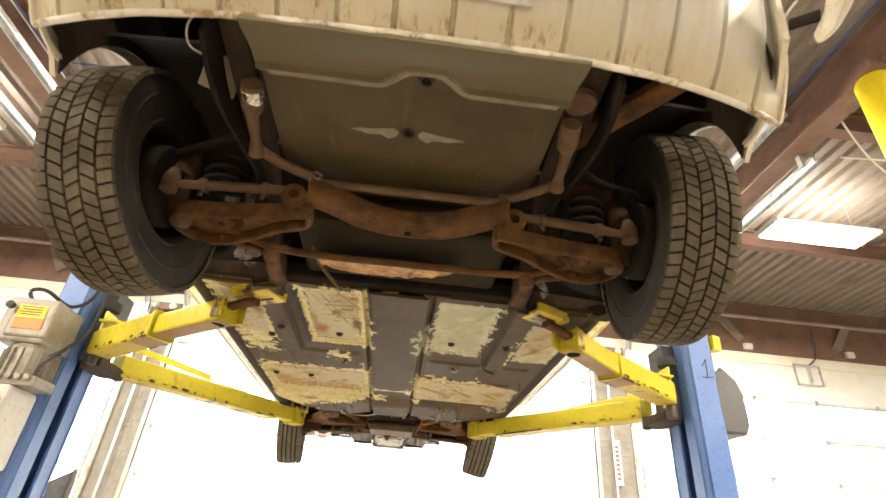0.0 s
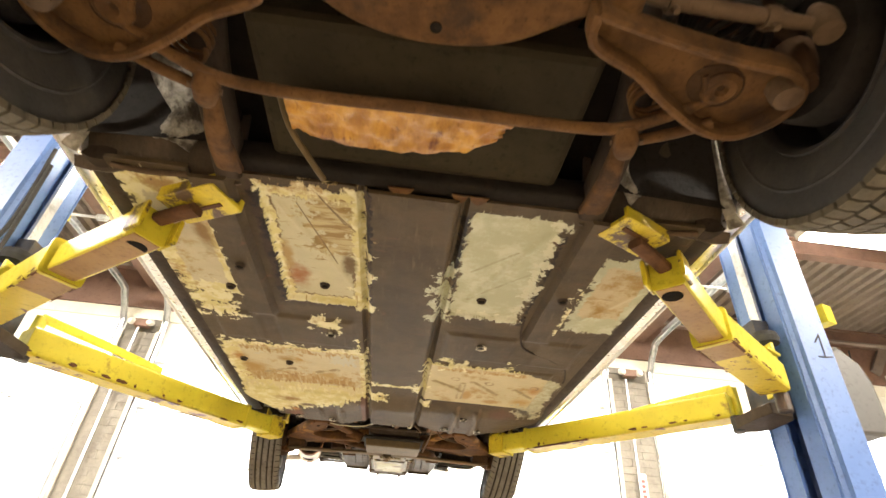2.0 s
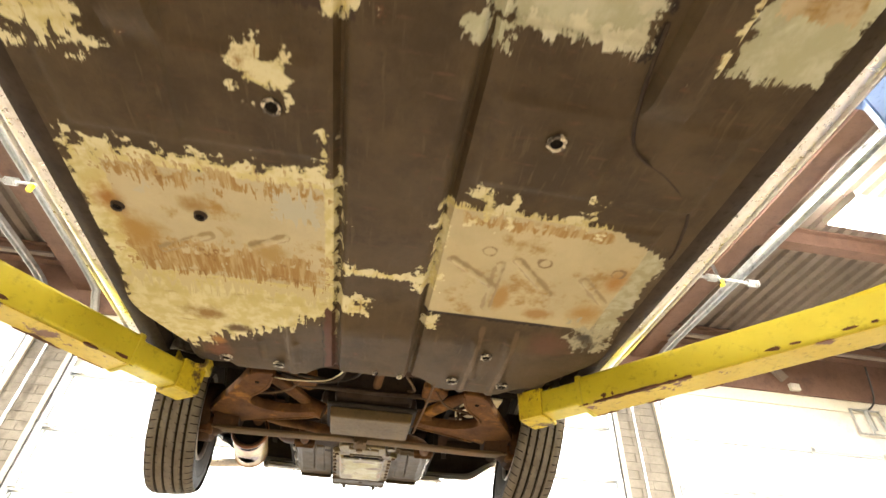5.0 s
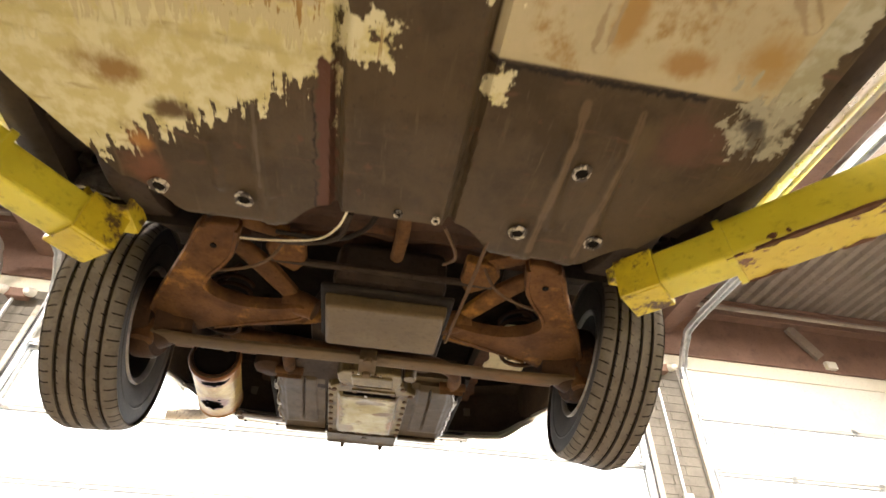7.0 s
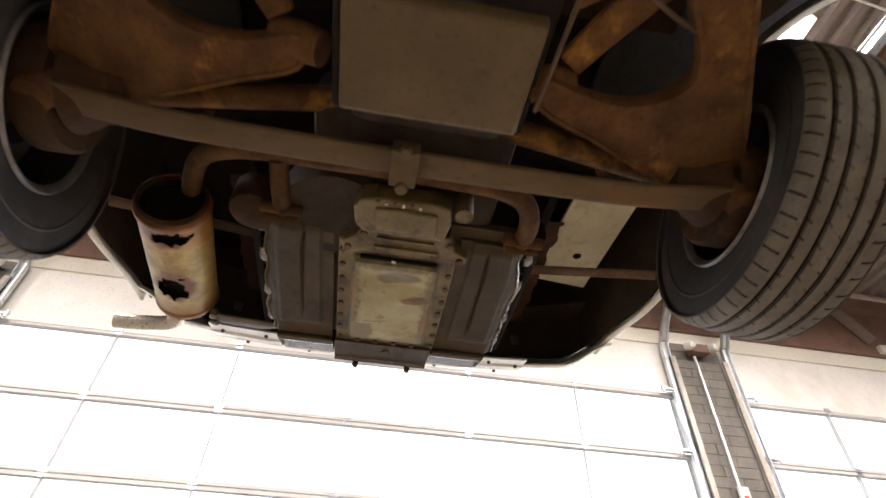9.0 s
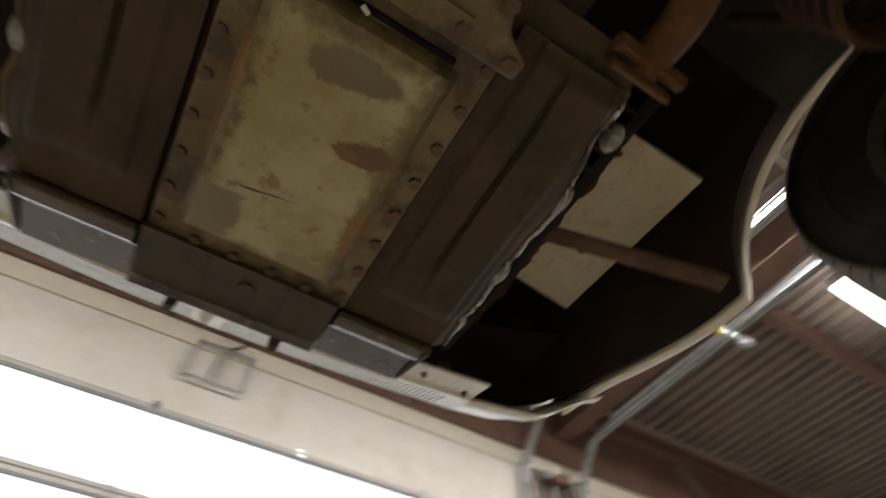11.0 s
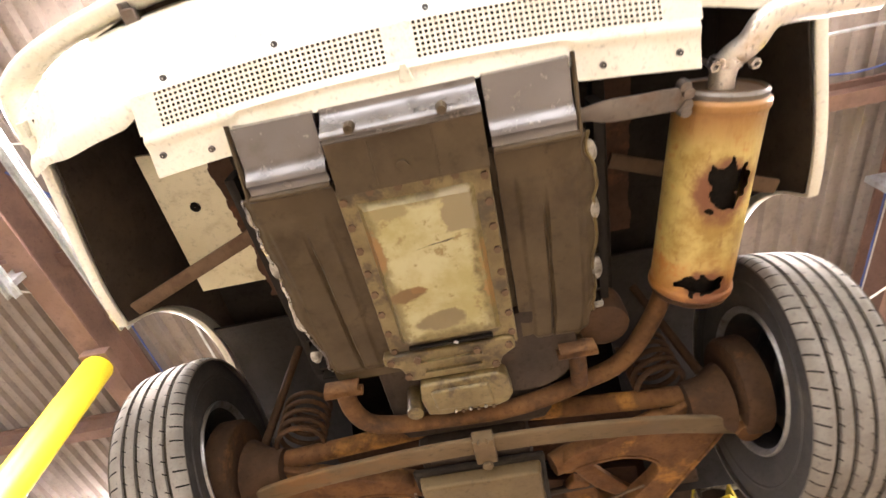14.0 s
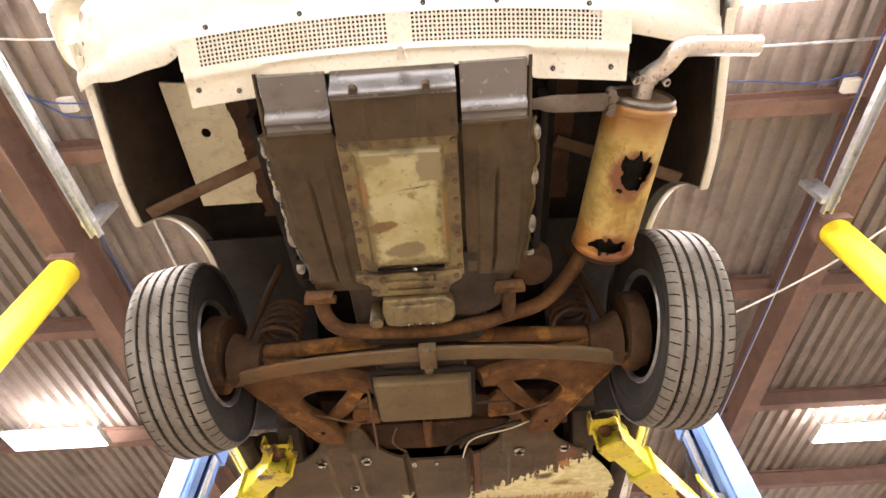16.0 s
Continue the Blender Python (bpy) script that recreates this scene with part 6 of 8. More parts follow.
# wheels
def tyre(wheel, m, r, w, ribs, count, skew, label):
    """Carcass plus separate tread blocks; m: the wheel's pose, its axle along local z."""
    base = r - 0.009
    half = w / 2
    prof = [(0.17, -half * 0.7), (0.185, -half * 0.8), (0.225, -half * 0.9), (0.262, -half * 0.92), (base - 0.014, -half * 0.91), (base, -half * 0.8), (base, half * 0.8), (base - 0.012, half * 0.95), (0.265, half * 1.05), (0.225, half * 1.06), (0.185, half * 0.9), (0.17, half * 0.72)]
    t = part("tyre", lathe(B(), prof, m, 72), "tyre_rubber", wheel, label, True)
    part("tread_base", lathe(B(), [(base + 0.0006, -half * 0.79), (base + 0.0006, half * 0.79)], m, 72), "tread_groove", t)
    for a, b in ((-half * 0.912, 0.24), (half * 1.055, 0.24)):
        s = math.copysign(1, a)
        part("sidewall_ring", lathe(B(), [(0.236, a), (0.240, a + s * 0.002), (0.244, a)], m, 64), "tyre_rubber", t)
    if skew < 0.1:
        # unbroken ribs with slits across the shoulders and fine nicks along the grooves
        bm = B()

        def crown(h):
            return 0.005 * (abs(h) / half) ** 2 + 0.012 * max(0.0, (abs(h) / half - 0.76) / 0.25) ** 2
        for ri, (h0, h1) in enumerate(ribs):
            hs = [h0 + (h1 - h0) * k / 6 for k in range(7)]
            lathe(bm, [(base - 0.003, h0 - 0.0006)] + [(r - crown(h), h) for h in hs] + [(base - 0.003, h1 + 0.0006)], m, 120)
        ring = part("tread", bm, "tread_grey", t, "dusty ribbed tread with four grooves", True)
        bm = B()
        rnd = random.Random(7)
        for k in range(count):
            for h0, h1, tilt, wide in ((-0.99, -0.70, 0.015, 0.006), (0.70, 0.99, -0.015, 0.006), (-0.56, -0.44, 0.02, 0.005), (0.44, 0.56, 0.02, 0.005), (-0.2, -0.08, 0.03, 0.004), (0.08, 0.2, 0.03, 0.004)):
                a = 2 * math.pi * (k + 0.2 * rnd.random() + (0.5 if h0 > 0 else 0.0)) / count
                prev = None
                for q in range(6):
                    h = (h0 + (h1 - h0) * q / 5) * half
                    rad = r - crown(h) + 0.0008
                    row = [bm.verts.new(m @ Vector((rad * math.cos(a + tilt * q / 5 + da), rad * math.sin(a + tilt * q / 5 + da), h))) for da in (-wide, wide)]
                    if prev:
                        bm.faces.new((prev[0], prev[1], row[1], row[0]))
                    prev = row
        slits = part("tread_siping", bm, "groove", t)
        slits["kind"] = "stuff"
        return
    verts, faces = [], []

    def pt(rad, ang, h):
        verts.append(m @ Vector((rad * math.cos(ang), rad * math.sin(ang), h)))
        return len(verts) - 1
    step = 2 * math.pi / count
    for ri, (h0, h1) in enumerate(ribs):
        edge = ri in (0, len(ribs) - 1)
        for k in range(count):
            a0 = k * step + (ri % 2) * step * 0.5
            gap = step * (0.16 if count > 50 else 0.1)
            sk = skew * step * (1 if ri % 2 else -1) if not edge else skew * 0.4 * step * (1 if ri else -1)
            cols = []
            for t_ in (0.0, 0.5, 1.0):
                h = h0 + (h1 - h0) * t_
                crown = 0.004 * (abs(h) / half) ** 2 + (0.009 * max(0.0, (abs(h) / half - 0.78) / 0.3) ** 2 if edge else 0)
                zig = sk * (t_ - 0.5) * 2 
                lo0, lo1 = pt(base - 0.004 - crown, a0 + gap + zig, h), pt(base - 0.004 - crown, a0 + step - gap * 0.2 + zig, h)
                hi0, hi1 = pt(r - crown, a0 + gap + zig, h), pt(r - crown, a0 + step - gap * 0.2 + zig, h)
                cols.append((lo0, lo1, hi0, hi1))
            for c0, c1 in zip(cols, cols[1:]):
                faces.append((c0[2], c0[3], c1[3], c1[2]))
                faces.append((c0[0], c0[2], c1[2], c1[0]))
                faces.append((c0[3], c0[1], c1[1], c1[3]))
            for c in (cols[0], cols[-1]):
                faces.append((c[0], c[1], c[3], c[2]))
    me = bpy.data.meshes.new("tread")
    me.from_pydata([tuple(v) for v in verts], [], faces)
    bm = B()
    bm.from_mesh(me)
    bpy.data.meshes.remove(me)
    tr = part("tread", bm, "tread_dusty", t, "dusty worn tread blocks")
    tr["kind"] = "stuff"


def wheel_set(name, hub, lean, toe, r, w, ribs, count, skew, label):
    sx = 1 if hub[0] > 0 else -1
    m = Matrix.Translation(hub) @ Matrix.Rotation(radians(toe), 4, "Z") @ Matrix.Rotation(radians(lean * sx), 4, "Y") @ Matrix.Rotation(radians(90 * sx), 4, "Y")
    bm = lathe(B(), [(0.001, 0.02), (0.06, 0.025), (0.09, 0.0), (0.125, 0.012), (0.15, 0.03), (0.155, -0.02), (0.158, -0.055), (0.165, -0.06)], m, 48)
    wheel = part("wheel", bm, "wheel_steel", car, label, True)
    part("rim_lip", lathe(B(), [(0.158, -0.058), (0.166, -0.068), (0.173, -0.07), (0.176, -0.064), (0.172, -0.052)], m, 56, True), "rim_bright" if hub[1] > 2 else "wheel_steel", wheel, "steel rim lip", True)
    part("rim_lip", lathe(B(), [(0.155, 0.058), (0.163, 0.068), (0.174, 0.07), (0.178, 0.062), (0.172, 0.052)], m, 56, True), "rim_bright", wheel, "", True)
    tyre(wheel, m, r, w, ribs, count, skew, "black tyre with a dusty tread")


FR_RIBS = [(-0.084, -0.056), (-0.0495, -0.0205), (-0.0145, 0.0145), (0.0205, 0.0495), (0.056, 0.084)]
RR_RIBS = [(-0.084, -0.051), (-0.0415, -0.0215), (-0.0125, 0.0125), (0.0215, 0.0415), (0.051, 0.084)]
F_HUB, R_HUB = (0.735, 0.245, 2.165), (0.695, 3.14, 2.13)
for hub, lean in (((-0.728, 0.235, 2.156), 6), ((0.763, 0.255, 2.178), 1)):
    wheel_set("wheel", hub, lean, -5, 0.313, 0.172, FR_RIBS, 62, 0.22, "front steel wheel with a winter-pattern tyre")
for hub, lean, toe in (((-0.732, 3.158, 2.1), 4.8, 5.5), ((0.723, 3.13, 2.112), 12, -3)):
    wheel_set("wheel", hub, lean, toe, 0.302, 0.168, RR_RIBS, 58, 0.06, "rear steel wheel with a ribbed tyre")

# rear suspension and gearbox
for sx in (-1, 1):
    rim = [(0.34, 2.64), (0.42, 2.655), (0.475, 2.76), (0.54, 2.88), (0.60, 2.99), (0.64, 3.11), (0.55, 3.145), (0.46, 3.10), (0.33, 3.045), (0.215, 3.0), (0.205, 2.945), (0.28, 2.965), (0.36, 2.97), (0.425, 2.945), (0.455, 2.90), (0.435, 2.845), (0.40, 2.80), (0.365, 2.74)]
    rim = [(sx * p.x, p.y) for p in spline([(a, b, 0) for a, b in rim + rim[:1]], 4)[:-1]]
    leg = part("trailing_arm", plate(B(), rim[::sx], 2.083, 2.112), "rust_arm", car, "rusty pressed semi-trailing arm", bevel=0.006)
    part("arm_rim", sweep(B(), [(a, b, 2.098) for a, b in rim[4:26]], 0.014, 0.04, n=8, power=3), "rust_arm", leg, "", True)
    part("arm_rim", sweep(B(), [(a, b, 2.098) for a, b in rim[28:]], 0.014, 0.04, n=8, power=3), "rust_arm", leg, "", True)
    part("pivot_bush", lathe(B(), [(0.001, -0.045), (0.03, -0.045), (0.034, 0.0), (0.03, 0.045), (0.001, 0.045)], Matrix.Translation((sx * 0.215, 2.965, 2.11)) @ Matrix.Rotation(radians(70 * sx), 4, "Y"), 16), "rust_arm", leg, "", True)
    part("brake_pipe", sweep(B(), [(sx * 0.49, 2.845, 2.09), (sx * 0.37, 2.808, 2.085), (sx * 0.29, 2.765, 2.09), (sx * 0.25, 2.72, 2.12)], 0.008, steps=6, n=6), "rust_dusty", car, "thin bent brake pipe", True)
    part("pivot_strut", sweep(B(), [(sx * 0.385, 2.735, 2.128), (sx * 0.31, 2.82, 2.122), (sx * 0.245, 2.925, 2.118)], [0.045, 0.06, 0.05], 0.026, steps=4, n=12, power=4), "rust_arm", car, "rusty pivot strut", True)
    pts = [(sx * a, b) for a, b in ((0.2, 2.70), (0.27, 2.71), (0.30, 2.75), (0.285, 2.80), (0.23, 2.84), (0.2, 2.80))]
    part("pivot_bracket", plate(B(), pts[::sx], 2.12, 2.15), "rust_arm", car, "", bevel=0.008)
    part("arm_hole", lathe(B(), [(0.0005, 0), (0.008, 0), (0.008, 0.01)], Matrix.Translation((sx * 0.405, 2.72, 2.0805)), 12), "groove", leg)
    part("bush_bracket", sweep(B(), [(sx * 0.39, 2.63, 2.15), (sx * 0.33, 2.67, 2.145), (sx * 0.26, 2.73, 2.16)], 0.05, 0.05, steps=3, n=12, power=4), "rust_arm", car, "", True)
    part("hub_carrier", lathe(B(), [(0.001, -0.09), (0.05, -0.09), (0.06, -0.04), (0.075, -0.02), (0.085, 0.0), (0.001, 0.01)], Matrix.Translation((sx * 0.605, 3.12, 2.10)) @ Matrix.Rotation(radians(90 * sx), 4, "Y"), 24), "rust_dark", car, "", True)
    part("brake_drum", lathe(B(), [(0.001, -0.012), (0.11, -0.01), (0.118, 0.0), (0.118, 0.045), (0.001, 0.05)], Matrix.Translation((sx * 0.63, 3.14, 2.115)) @ Matrix.Rotation(radians(90 * sx), 4, "Y"), 32), "rust_dark", car, "brown rusty rear brake backing plate", True)
    part("axle_shaft", sweep(B(), [(sx * 0.14, 3.10, 2.17), (sx * 0.6, 3.13, 2.11)], 0.05, n=14), "rust_arm", car, "", True)
    part("spring_shackle", lathe(B(), [(0.001, -0.03), (0.03, -0.028), (0.034, 0.0), (0.03, 0.03), (0.001, 0.032)], Matrix.Translation((sx * 0.635, 3.09, 2.04)), 16), "rust_arm", car, "", True)
    coil = [(sx * 0.47 + 0.06 * math.cos(a), 3.16 + 0.06 * math.sin(a), 2.13 + 0.03 * a / (2 * math.pi)) for a in span(0, 10 * math.pi, 100)]
    part("coil_spring", sweep(B(), coil, 0.014, n=8), "rust_dark", car, "dark rusty rear coil spring", True)
    part("shock_absorber", sweep(B(), [(sx * 0.6, 3.12, 2.12), (sx * 0.5, 3.25, 2.42)], 0.024, n=14), "rust_dark", car, "", True)
leaf = part("transverse_leaf", sweep(B(), [(-0.635, 3.09, 2.035), (-0.45, 3.125, 2.045), (-0.2, 3.14, 2.055), (0, 3.143, 2.058), (0.2, 3.14, 2.055), (0.45, 3.125, 2.045), (0.635, 3.09, 2.035)], 0.056, 0.014, steps=5, n=14, power=6), "leaf_spring", car, "long grey-brown transverse leaf spring", True)
bm = B()
box(bm, (-0.012, 3.143, 2.05), (0.052, 0.085, 0.035))
bolt(bm, (-0.012, 3.185, 2.034), 0.014, 0.012)
bolt(bm, (-0.012, 3.10, 2.034), 0.014, 0.012)
part("spring_clamp", bm, "leaf_spring", leaf, "bolted centre clamp", bevel=0.003)
# gearbox, its pan and the dark cross panel above
bm = B()
box(bm, (0.02, 2.95, 2.16), (0.30, 0.30, 0.14))
part("gearbox", bm, "underbody_black", car, "oily black gearbox housing", bevel=0.03)
bm = B()
box(bm, (0.018, 2.93, 2.076), (0.345, 0.25, 0.016))
pan = part("pan_flange", bm, "gasket", car, "black rounded pan flange", bevel=0.008)
bm = B()
box(bm, (0.018, 2.935, 2.052), (0.32, 0.205, 0.04), Matrix.Rotation(math.pi, 3, "X"), 0.96)
part("gearbox_pan", bm, "gear_pan", pan, "dirty tan gearbox oil pan", bevel=0.008)
bm = B()
box(bm, (0, 2.64, 2.24), (1.0, 0.05, 0.2))
box(bm, (0, 2.76, 2.3), (0.95, 0.3, 0.03))
part("rear_bulkhead", bm, "bulkhead", car, "rusty panel behind the floor")
part("kick_up_panel", sheet(B(), lambda u, v: ((u - 0.5) * 0.86, 2.545 + 0.2 * v, 2.112 + 0.085 * v ** 1.3 + 0.008 * math.sin(u * 21) * v + 0.004 * noise.noise(Vector((u * 12, v * 6, 1)))), span(0, 1, 40), span(0, 1, 14), (0, 0, 0.008)), "bulkhead", car, "rust-brown kick-up panel behind the floor", True)
part("shift_tube", sweep(B(), [(0.03, 2.56, 2.12), (0.03, 2.63, 2.115), (0.025, 2.72, 2.12)], 0.034, n=12), "rust", car, "", True)
part("linkage_rod", sweep(B(), [(0.225, 2.55, 2.09), (0.21, 2.75, 2.06), (0.197, 2.99, 2.055)], 0.009, n=8), "rust_dusty", car, "thin straight linkage rod", True)
part("cable", sweep(B(), [(-0.35, 2.70, 2.10), (-0.274, 2.678, 2.086), (-0.165, 2.648, 2.082), (-0.118, 2.60, 2.083), (-0.096, 2.53, 2.07)], 0.0055, steps=6, n=6), "plate_cream", car, "yellowed loose cable", True)
part("brake_hose", sweep(B(), [(-0.03, 2.54, 2.09), (-0.06, 2.6, 2.085), (-0.13, 2.65, 2.09), (-0.26, 2.66, 2.10)], 0.012, steps=6, n=8), "gasket", car, "black rubber hose", True)
part("brake_hose", sweep(B(), [(-0.09, 2.56, 2.095), (-0.12, 2.64, 2.085), (-0.22, 2.68, 2.09), (-0.32, 2.69, 2.11)], 0.013, steps=6, n=8), "underbody_black", car, "", True)
part("brake_hose", sweep(B(), [(0.12, 2.56, 2.09), (0.16, 2.64, 2.08), (0.14, 2.7, 2.1)], 0.008, steps=6, n=6), "rust_dusty", car, "", True)
part("cross_pipe", sweep(B(), [(-0.3, 2.8, 2.13), (0.0, 2.79, 2.12), (0.3, 2.8, 2.13)], 0.02, n=8), "underbody_black", car, "", True)

# engine: oil pan with bolted flange
bm = B()
box(bm, (0.005, 3.64, 2.115), (0.285, 0.44, 0.035))
eng = part("engine_flange", bm, "engine_block", car, "greasy engine underside with a bolted flange", bevel=0.004)
spots = [(x, 3.455 + k * 0.054) for k in range(8) for x in (0.137, -0.127)] + [(-0.075 + k * 0.053, 3.845) for k in range(4)]
for x, y in spots:
    bm = B()
    bolt(bm, (x, y, 2.098))
    part("flange_bolt", bm, "rust_dusty", eng)


def pan_point(u, v):
    x, y = -0.105 + 0.22 * u, 3.47 + 0.355 * v
    e = min(u, 1 - u) * 0.22
    e2 = min(v, 1 - v) * 0.355
    dish = -0.012 * math.exp(-(((x - 0.01) / 0.05) ** 2 + ((y - 3.545) / 0.035) ** 2))
    return (x, y, 2.098 - 0.015 * soft(0, 0.012, min(e, e2)) - dish * 0.6 + 0.002 * noise.noise(Vector((x * 30, y * 30, 2))))


part("oil_pan", sheet(B(), pan_point, span(0, 1, 44), span(0, 1, 60)), "oil_pan", eng, "rubbed cream and rust oil pan", True)
part("pan_slot", box(B(), (0.008, 3.463, 2.088), (0.185, 0.006, 0.01)), "groove", eng, "dark slot along the pan's front edge")
part("slot_chip", box(B(), (-0.004, 3.464, 2.082), (0.01, 0.005, 0.004), Matrix.Rotation(0.5, 3, "Z")), "cable_white", eng, "pale chip in the slot")
bm = B()
plate(bm, [(-0.128, 3.448), (0.165, 3.448), (0.168, 3.425), (0.135, 3.408), (0.118, 3.365), (-0.085, 3.362), (-0.1, 3.395), (-0.13, 3.415)], 2.086, 2.13)
bell = part("bell_housing", bm, "engine_block", eng, "olive bolted bell-housing plate", bevel=0.005)
for x, y in ((0.15, 3.434), (0.09, 3.43), (-0.045, 3.43), (-0.115, 3.43), (0.12, 3.385), (-0.08, 3.38)):
    bm = B()
    bolt(bm, (x, y, 2.086), 0.009, 0.007)
    part("housing_bolt", bm, "rust_dusty", bell)
for k, (x, w) in enumerate(((0.02, 0.15), (0.015, 0.13))):
    part("housing_rib", box(B(), (x, 3.418 - 0.03 * k, 2.083), (w, 0.008, 0.008)), "engine_block", bell)
bm = B()
plate(bm, [(-0.092, 3.266), (-0.06, 3.256), (0.0, 3.258), (0.06, 3.254), (0.1, 3.262), (0.108, 3.31), (0.1, 3.36), (-0.082, 3.362), (-0.1, 3.34), (-0.106, 3.29)], 2.07, 2.12)
plate(bm, [(-0.06, 3.28), (0.0, 3.275), (0.075, 3.28), (0.08, 3.342), (-0.055, 3.344)], 2.062, 2.074)
cover = part("clutch_cover", bm, "engine_block", eng, "lumpy yellowed alloy cover", bevel=0.008)
for k in range(6):
    bm = B()
    bolt(bm, (-0.055 + k * 0.018, 3.262 + 0.004 * (k % 2), 2.07), 0.004, 0.005)
    part("cover_bolt", bm, "chrome_dull" if k % 2 else "rust_dusty", cover)
part("case_boss", lathe(B(), [(0.001, -0.02), (0.02, -0.02), (0.022, 0.05)], Matrix.Translation((0.13, 3.275, 2.09)), 14), "engine_block", eng, "", True)
bm = B()
box(bm, (0.005, 3.25, 2.2), (0.42, 0.34, 0.12))
part("gear_case", bm, "underbody_black", car, "", bevel=0.03)
part("flywheel_shadow", lathe(B(), [(0.001, -0.06), (0.12, -0.06), (0.13, 0.0), (0.001, 0.0)], Matrix.Translation((-0.15, 3.37, 2.17)), 24), "underbody_black", car, "", True)
part("engine_floor", box(B(), (0, 3.61, 2.14), (0.6, 0.5, 0.02)), "engine_tin", eng, "grimy sheet metal above the shrouds")
# cooling shrouds on both sides
for sx in (-1, 1):
    def shroud(u, v, sx=sx):
        y = 3.395 + 0.47 * v
        x = 0.15 + u * (0.162 + 0.012 * v - 0.012 * soft(0.0, 0.25, 0.25 - v))
        z = 2.108 + 0.012 * soft(0.9, 1.0, u) + 0.006 * math.sin(v * 3.0)
        # long crease, deeper towards the front, and a step near the rear
        z += 0.010 * (1 - soft(0.01, 0.035, abs(u - 0.45 - 0.04 * v))) * (1 - soft(0.6, 0.85, v)) * soft(0.0, 0.1, v)
        z -= 0.007 * soft(0.16, 0.22, u) * (1 - soft(0.82, 0.9, u)) * (1 - soft(0.84, 0.9, v))
        z += 0.014 * (1 - soft(0.0, 0.06, v))
        torn = 0.018 * noise.noise(Vector((y * 12, 3.0 + sx, 0.5))) + 0.004 * noise.noise(Vector((y * 50, 8.0 + sx, 0.5)))
        return (sx * (x + torn * soft(0.86, 1, u)), y, z + 0.002 * noise.noise(Vector((x * 14, y * 14, 7 + sx))))
    sh = part("cooling_shroud", sheet(B(), shroud, span(0, 1, 60), span(0, 1, 90), (0, 0, 0.03)), "engine_tin", eng, "dull black pressed cooling shroud", True)

    def back_duct(u, v, sx=sx):
        x = 0.15 + 0.15 * u
        y = 3.872 + 0.125 * v
        z = 2.098 + 0.02 * soft(0.22, 0.42, v) + 0.016 * v + 0.006 * (1 - soft(0.06, 0.12, abs(v - 0.08)))
        return (sx * x, y, z)
    part("shroud_duct", sheet(B(), back_duct, span(0, 1, 12), span(0, 1, 24), (0, 0, 0.02)), "duct_sheen", eng, "worn shiny outlet duct", True)
    edge = [Vector(shroud(1.0, v)) + Vector((sx * 0.004, 0, 0.004)) for v in span(0, 1, 50)]
    part("bare_edge", sweep(B(), edge, 0.007, 0.012, n=6), "edge_bare" if sx > 0 else "engine_block", eng, "rubbed bright edge" if sx > 0 else "grimy rolled edge", True)
    for y, w in ((3.82, 0.022), (3.7, 0.026), (3.555, 0.028), (3.45, 0.02)):
        part("head_tab", lathe(B(), [(0.001, -0.012), (0.6, -0.011), (0.9, -0.006), (1.0, 0.004), (0.9, 0.012)], Matrix.Translation((sx * 0.327, y, 2.135)) @ Matrix.Diagonal((0.013, w, 1, 1)), 16), "crinkled", eng, "pale worn tab of the cylinder head", True)
    bm = B()
    sweep(bm, [(sx * 0.305, 3.87, 2.102), (sx * 0.31, 4.0, 2.15)], 0.008, 0.02, n=8)
    sweep(bm, [(sx * 0.15, 3.872, 2.102), (sx * 0.305, 3.872, 2.102)], 0.012, 0.014, n=8)
    part("shroud_seam", bm, "engine_tin", eng)
    for k in range(16):
        part("cylinder_fin", box(B(), (sx * 0.318, 3.38 + k * 0.03, 2.175), (0.03, 0.006, 0.09)), "shaded_black", eng)
    part("head_flange", sweep(B(), [(sx * 0.345, 3.38, 2.175), (sx * 0.35, 3.9, 2.18)], 0.022, 0.06, n=10, power=5), "shaded_black", eng, "", True)
    def seal_flap(u, v, sx=sx):
        y = 3.5 + 0.5 * v
        out = 0.055 + 0.012 * noise.noise(Vector((v * 9, sx * 4.0, 1))) + 0.006 * noise.noise(Vector((v * 40, sx * 4.0, 5)))
        return (sx * (0.415 + out * u), y, 2.345 + 0.01 * math.sin(v * 7) * u)
    part("seal_flap", sheet(B(), seal_flap, span(0, 1, 8), span(0, 1, 70), (0, 0, 0.004)), "bulkhead", car, "torn dark brown engine-bay seal", True)
    part("bay_rail", sweep(B(), [(sx * 0.4, 3.32, 2.34), (sx * 0.4, 3.65, 2.345), (sx * 0.4, 4.0, 2.35)], 0.03, 0.05, steps=4, n=10, power=5), "shaded_black", car, "rail along the engine bay, coloured dark for shade", True)


def rear_cover(u, v):
    x = -0.14 + 0.28 * u
    y = 3.85 + 0.146 * v
    roll = soft(0.72, 0.95, v)
    z = 2.088 + 0.045 * roll - 0.012 * math.exp(-((v - 0.78) / 0.06) ** 2) + 0.012 * v
    return (x, y, z)


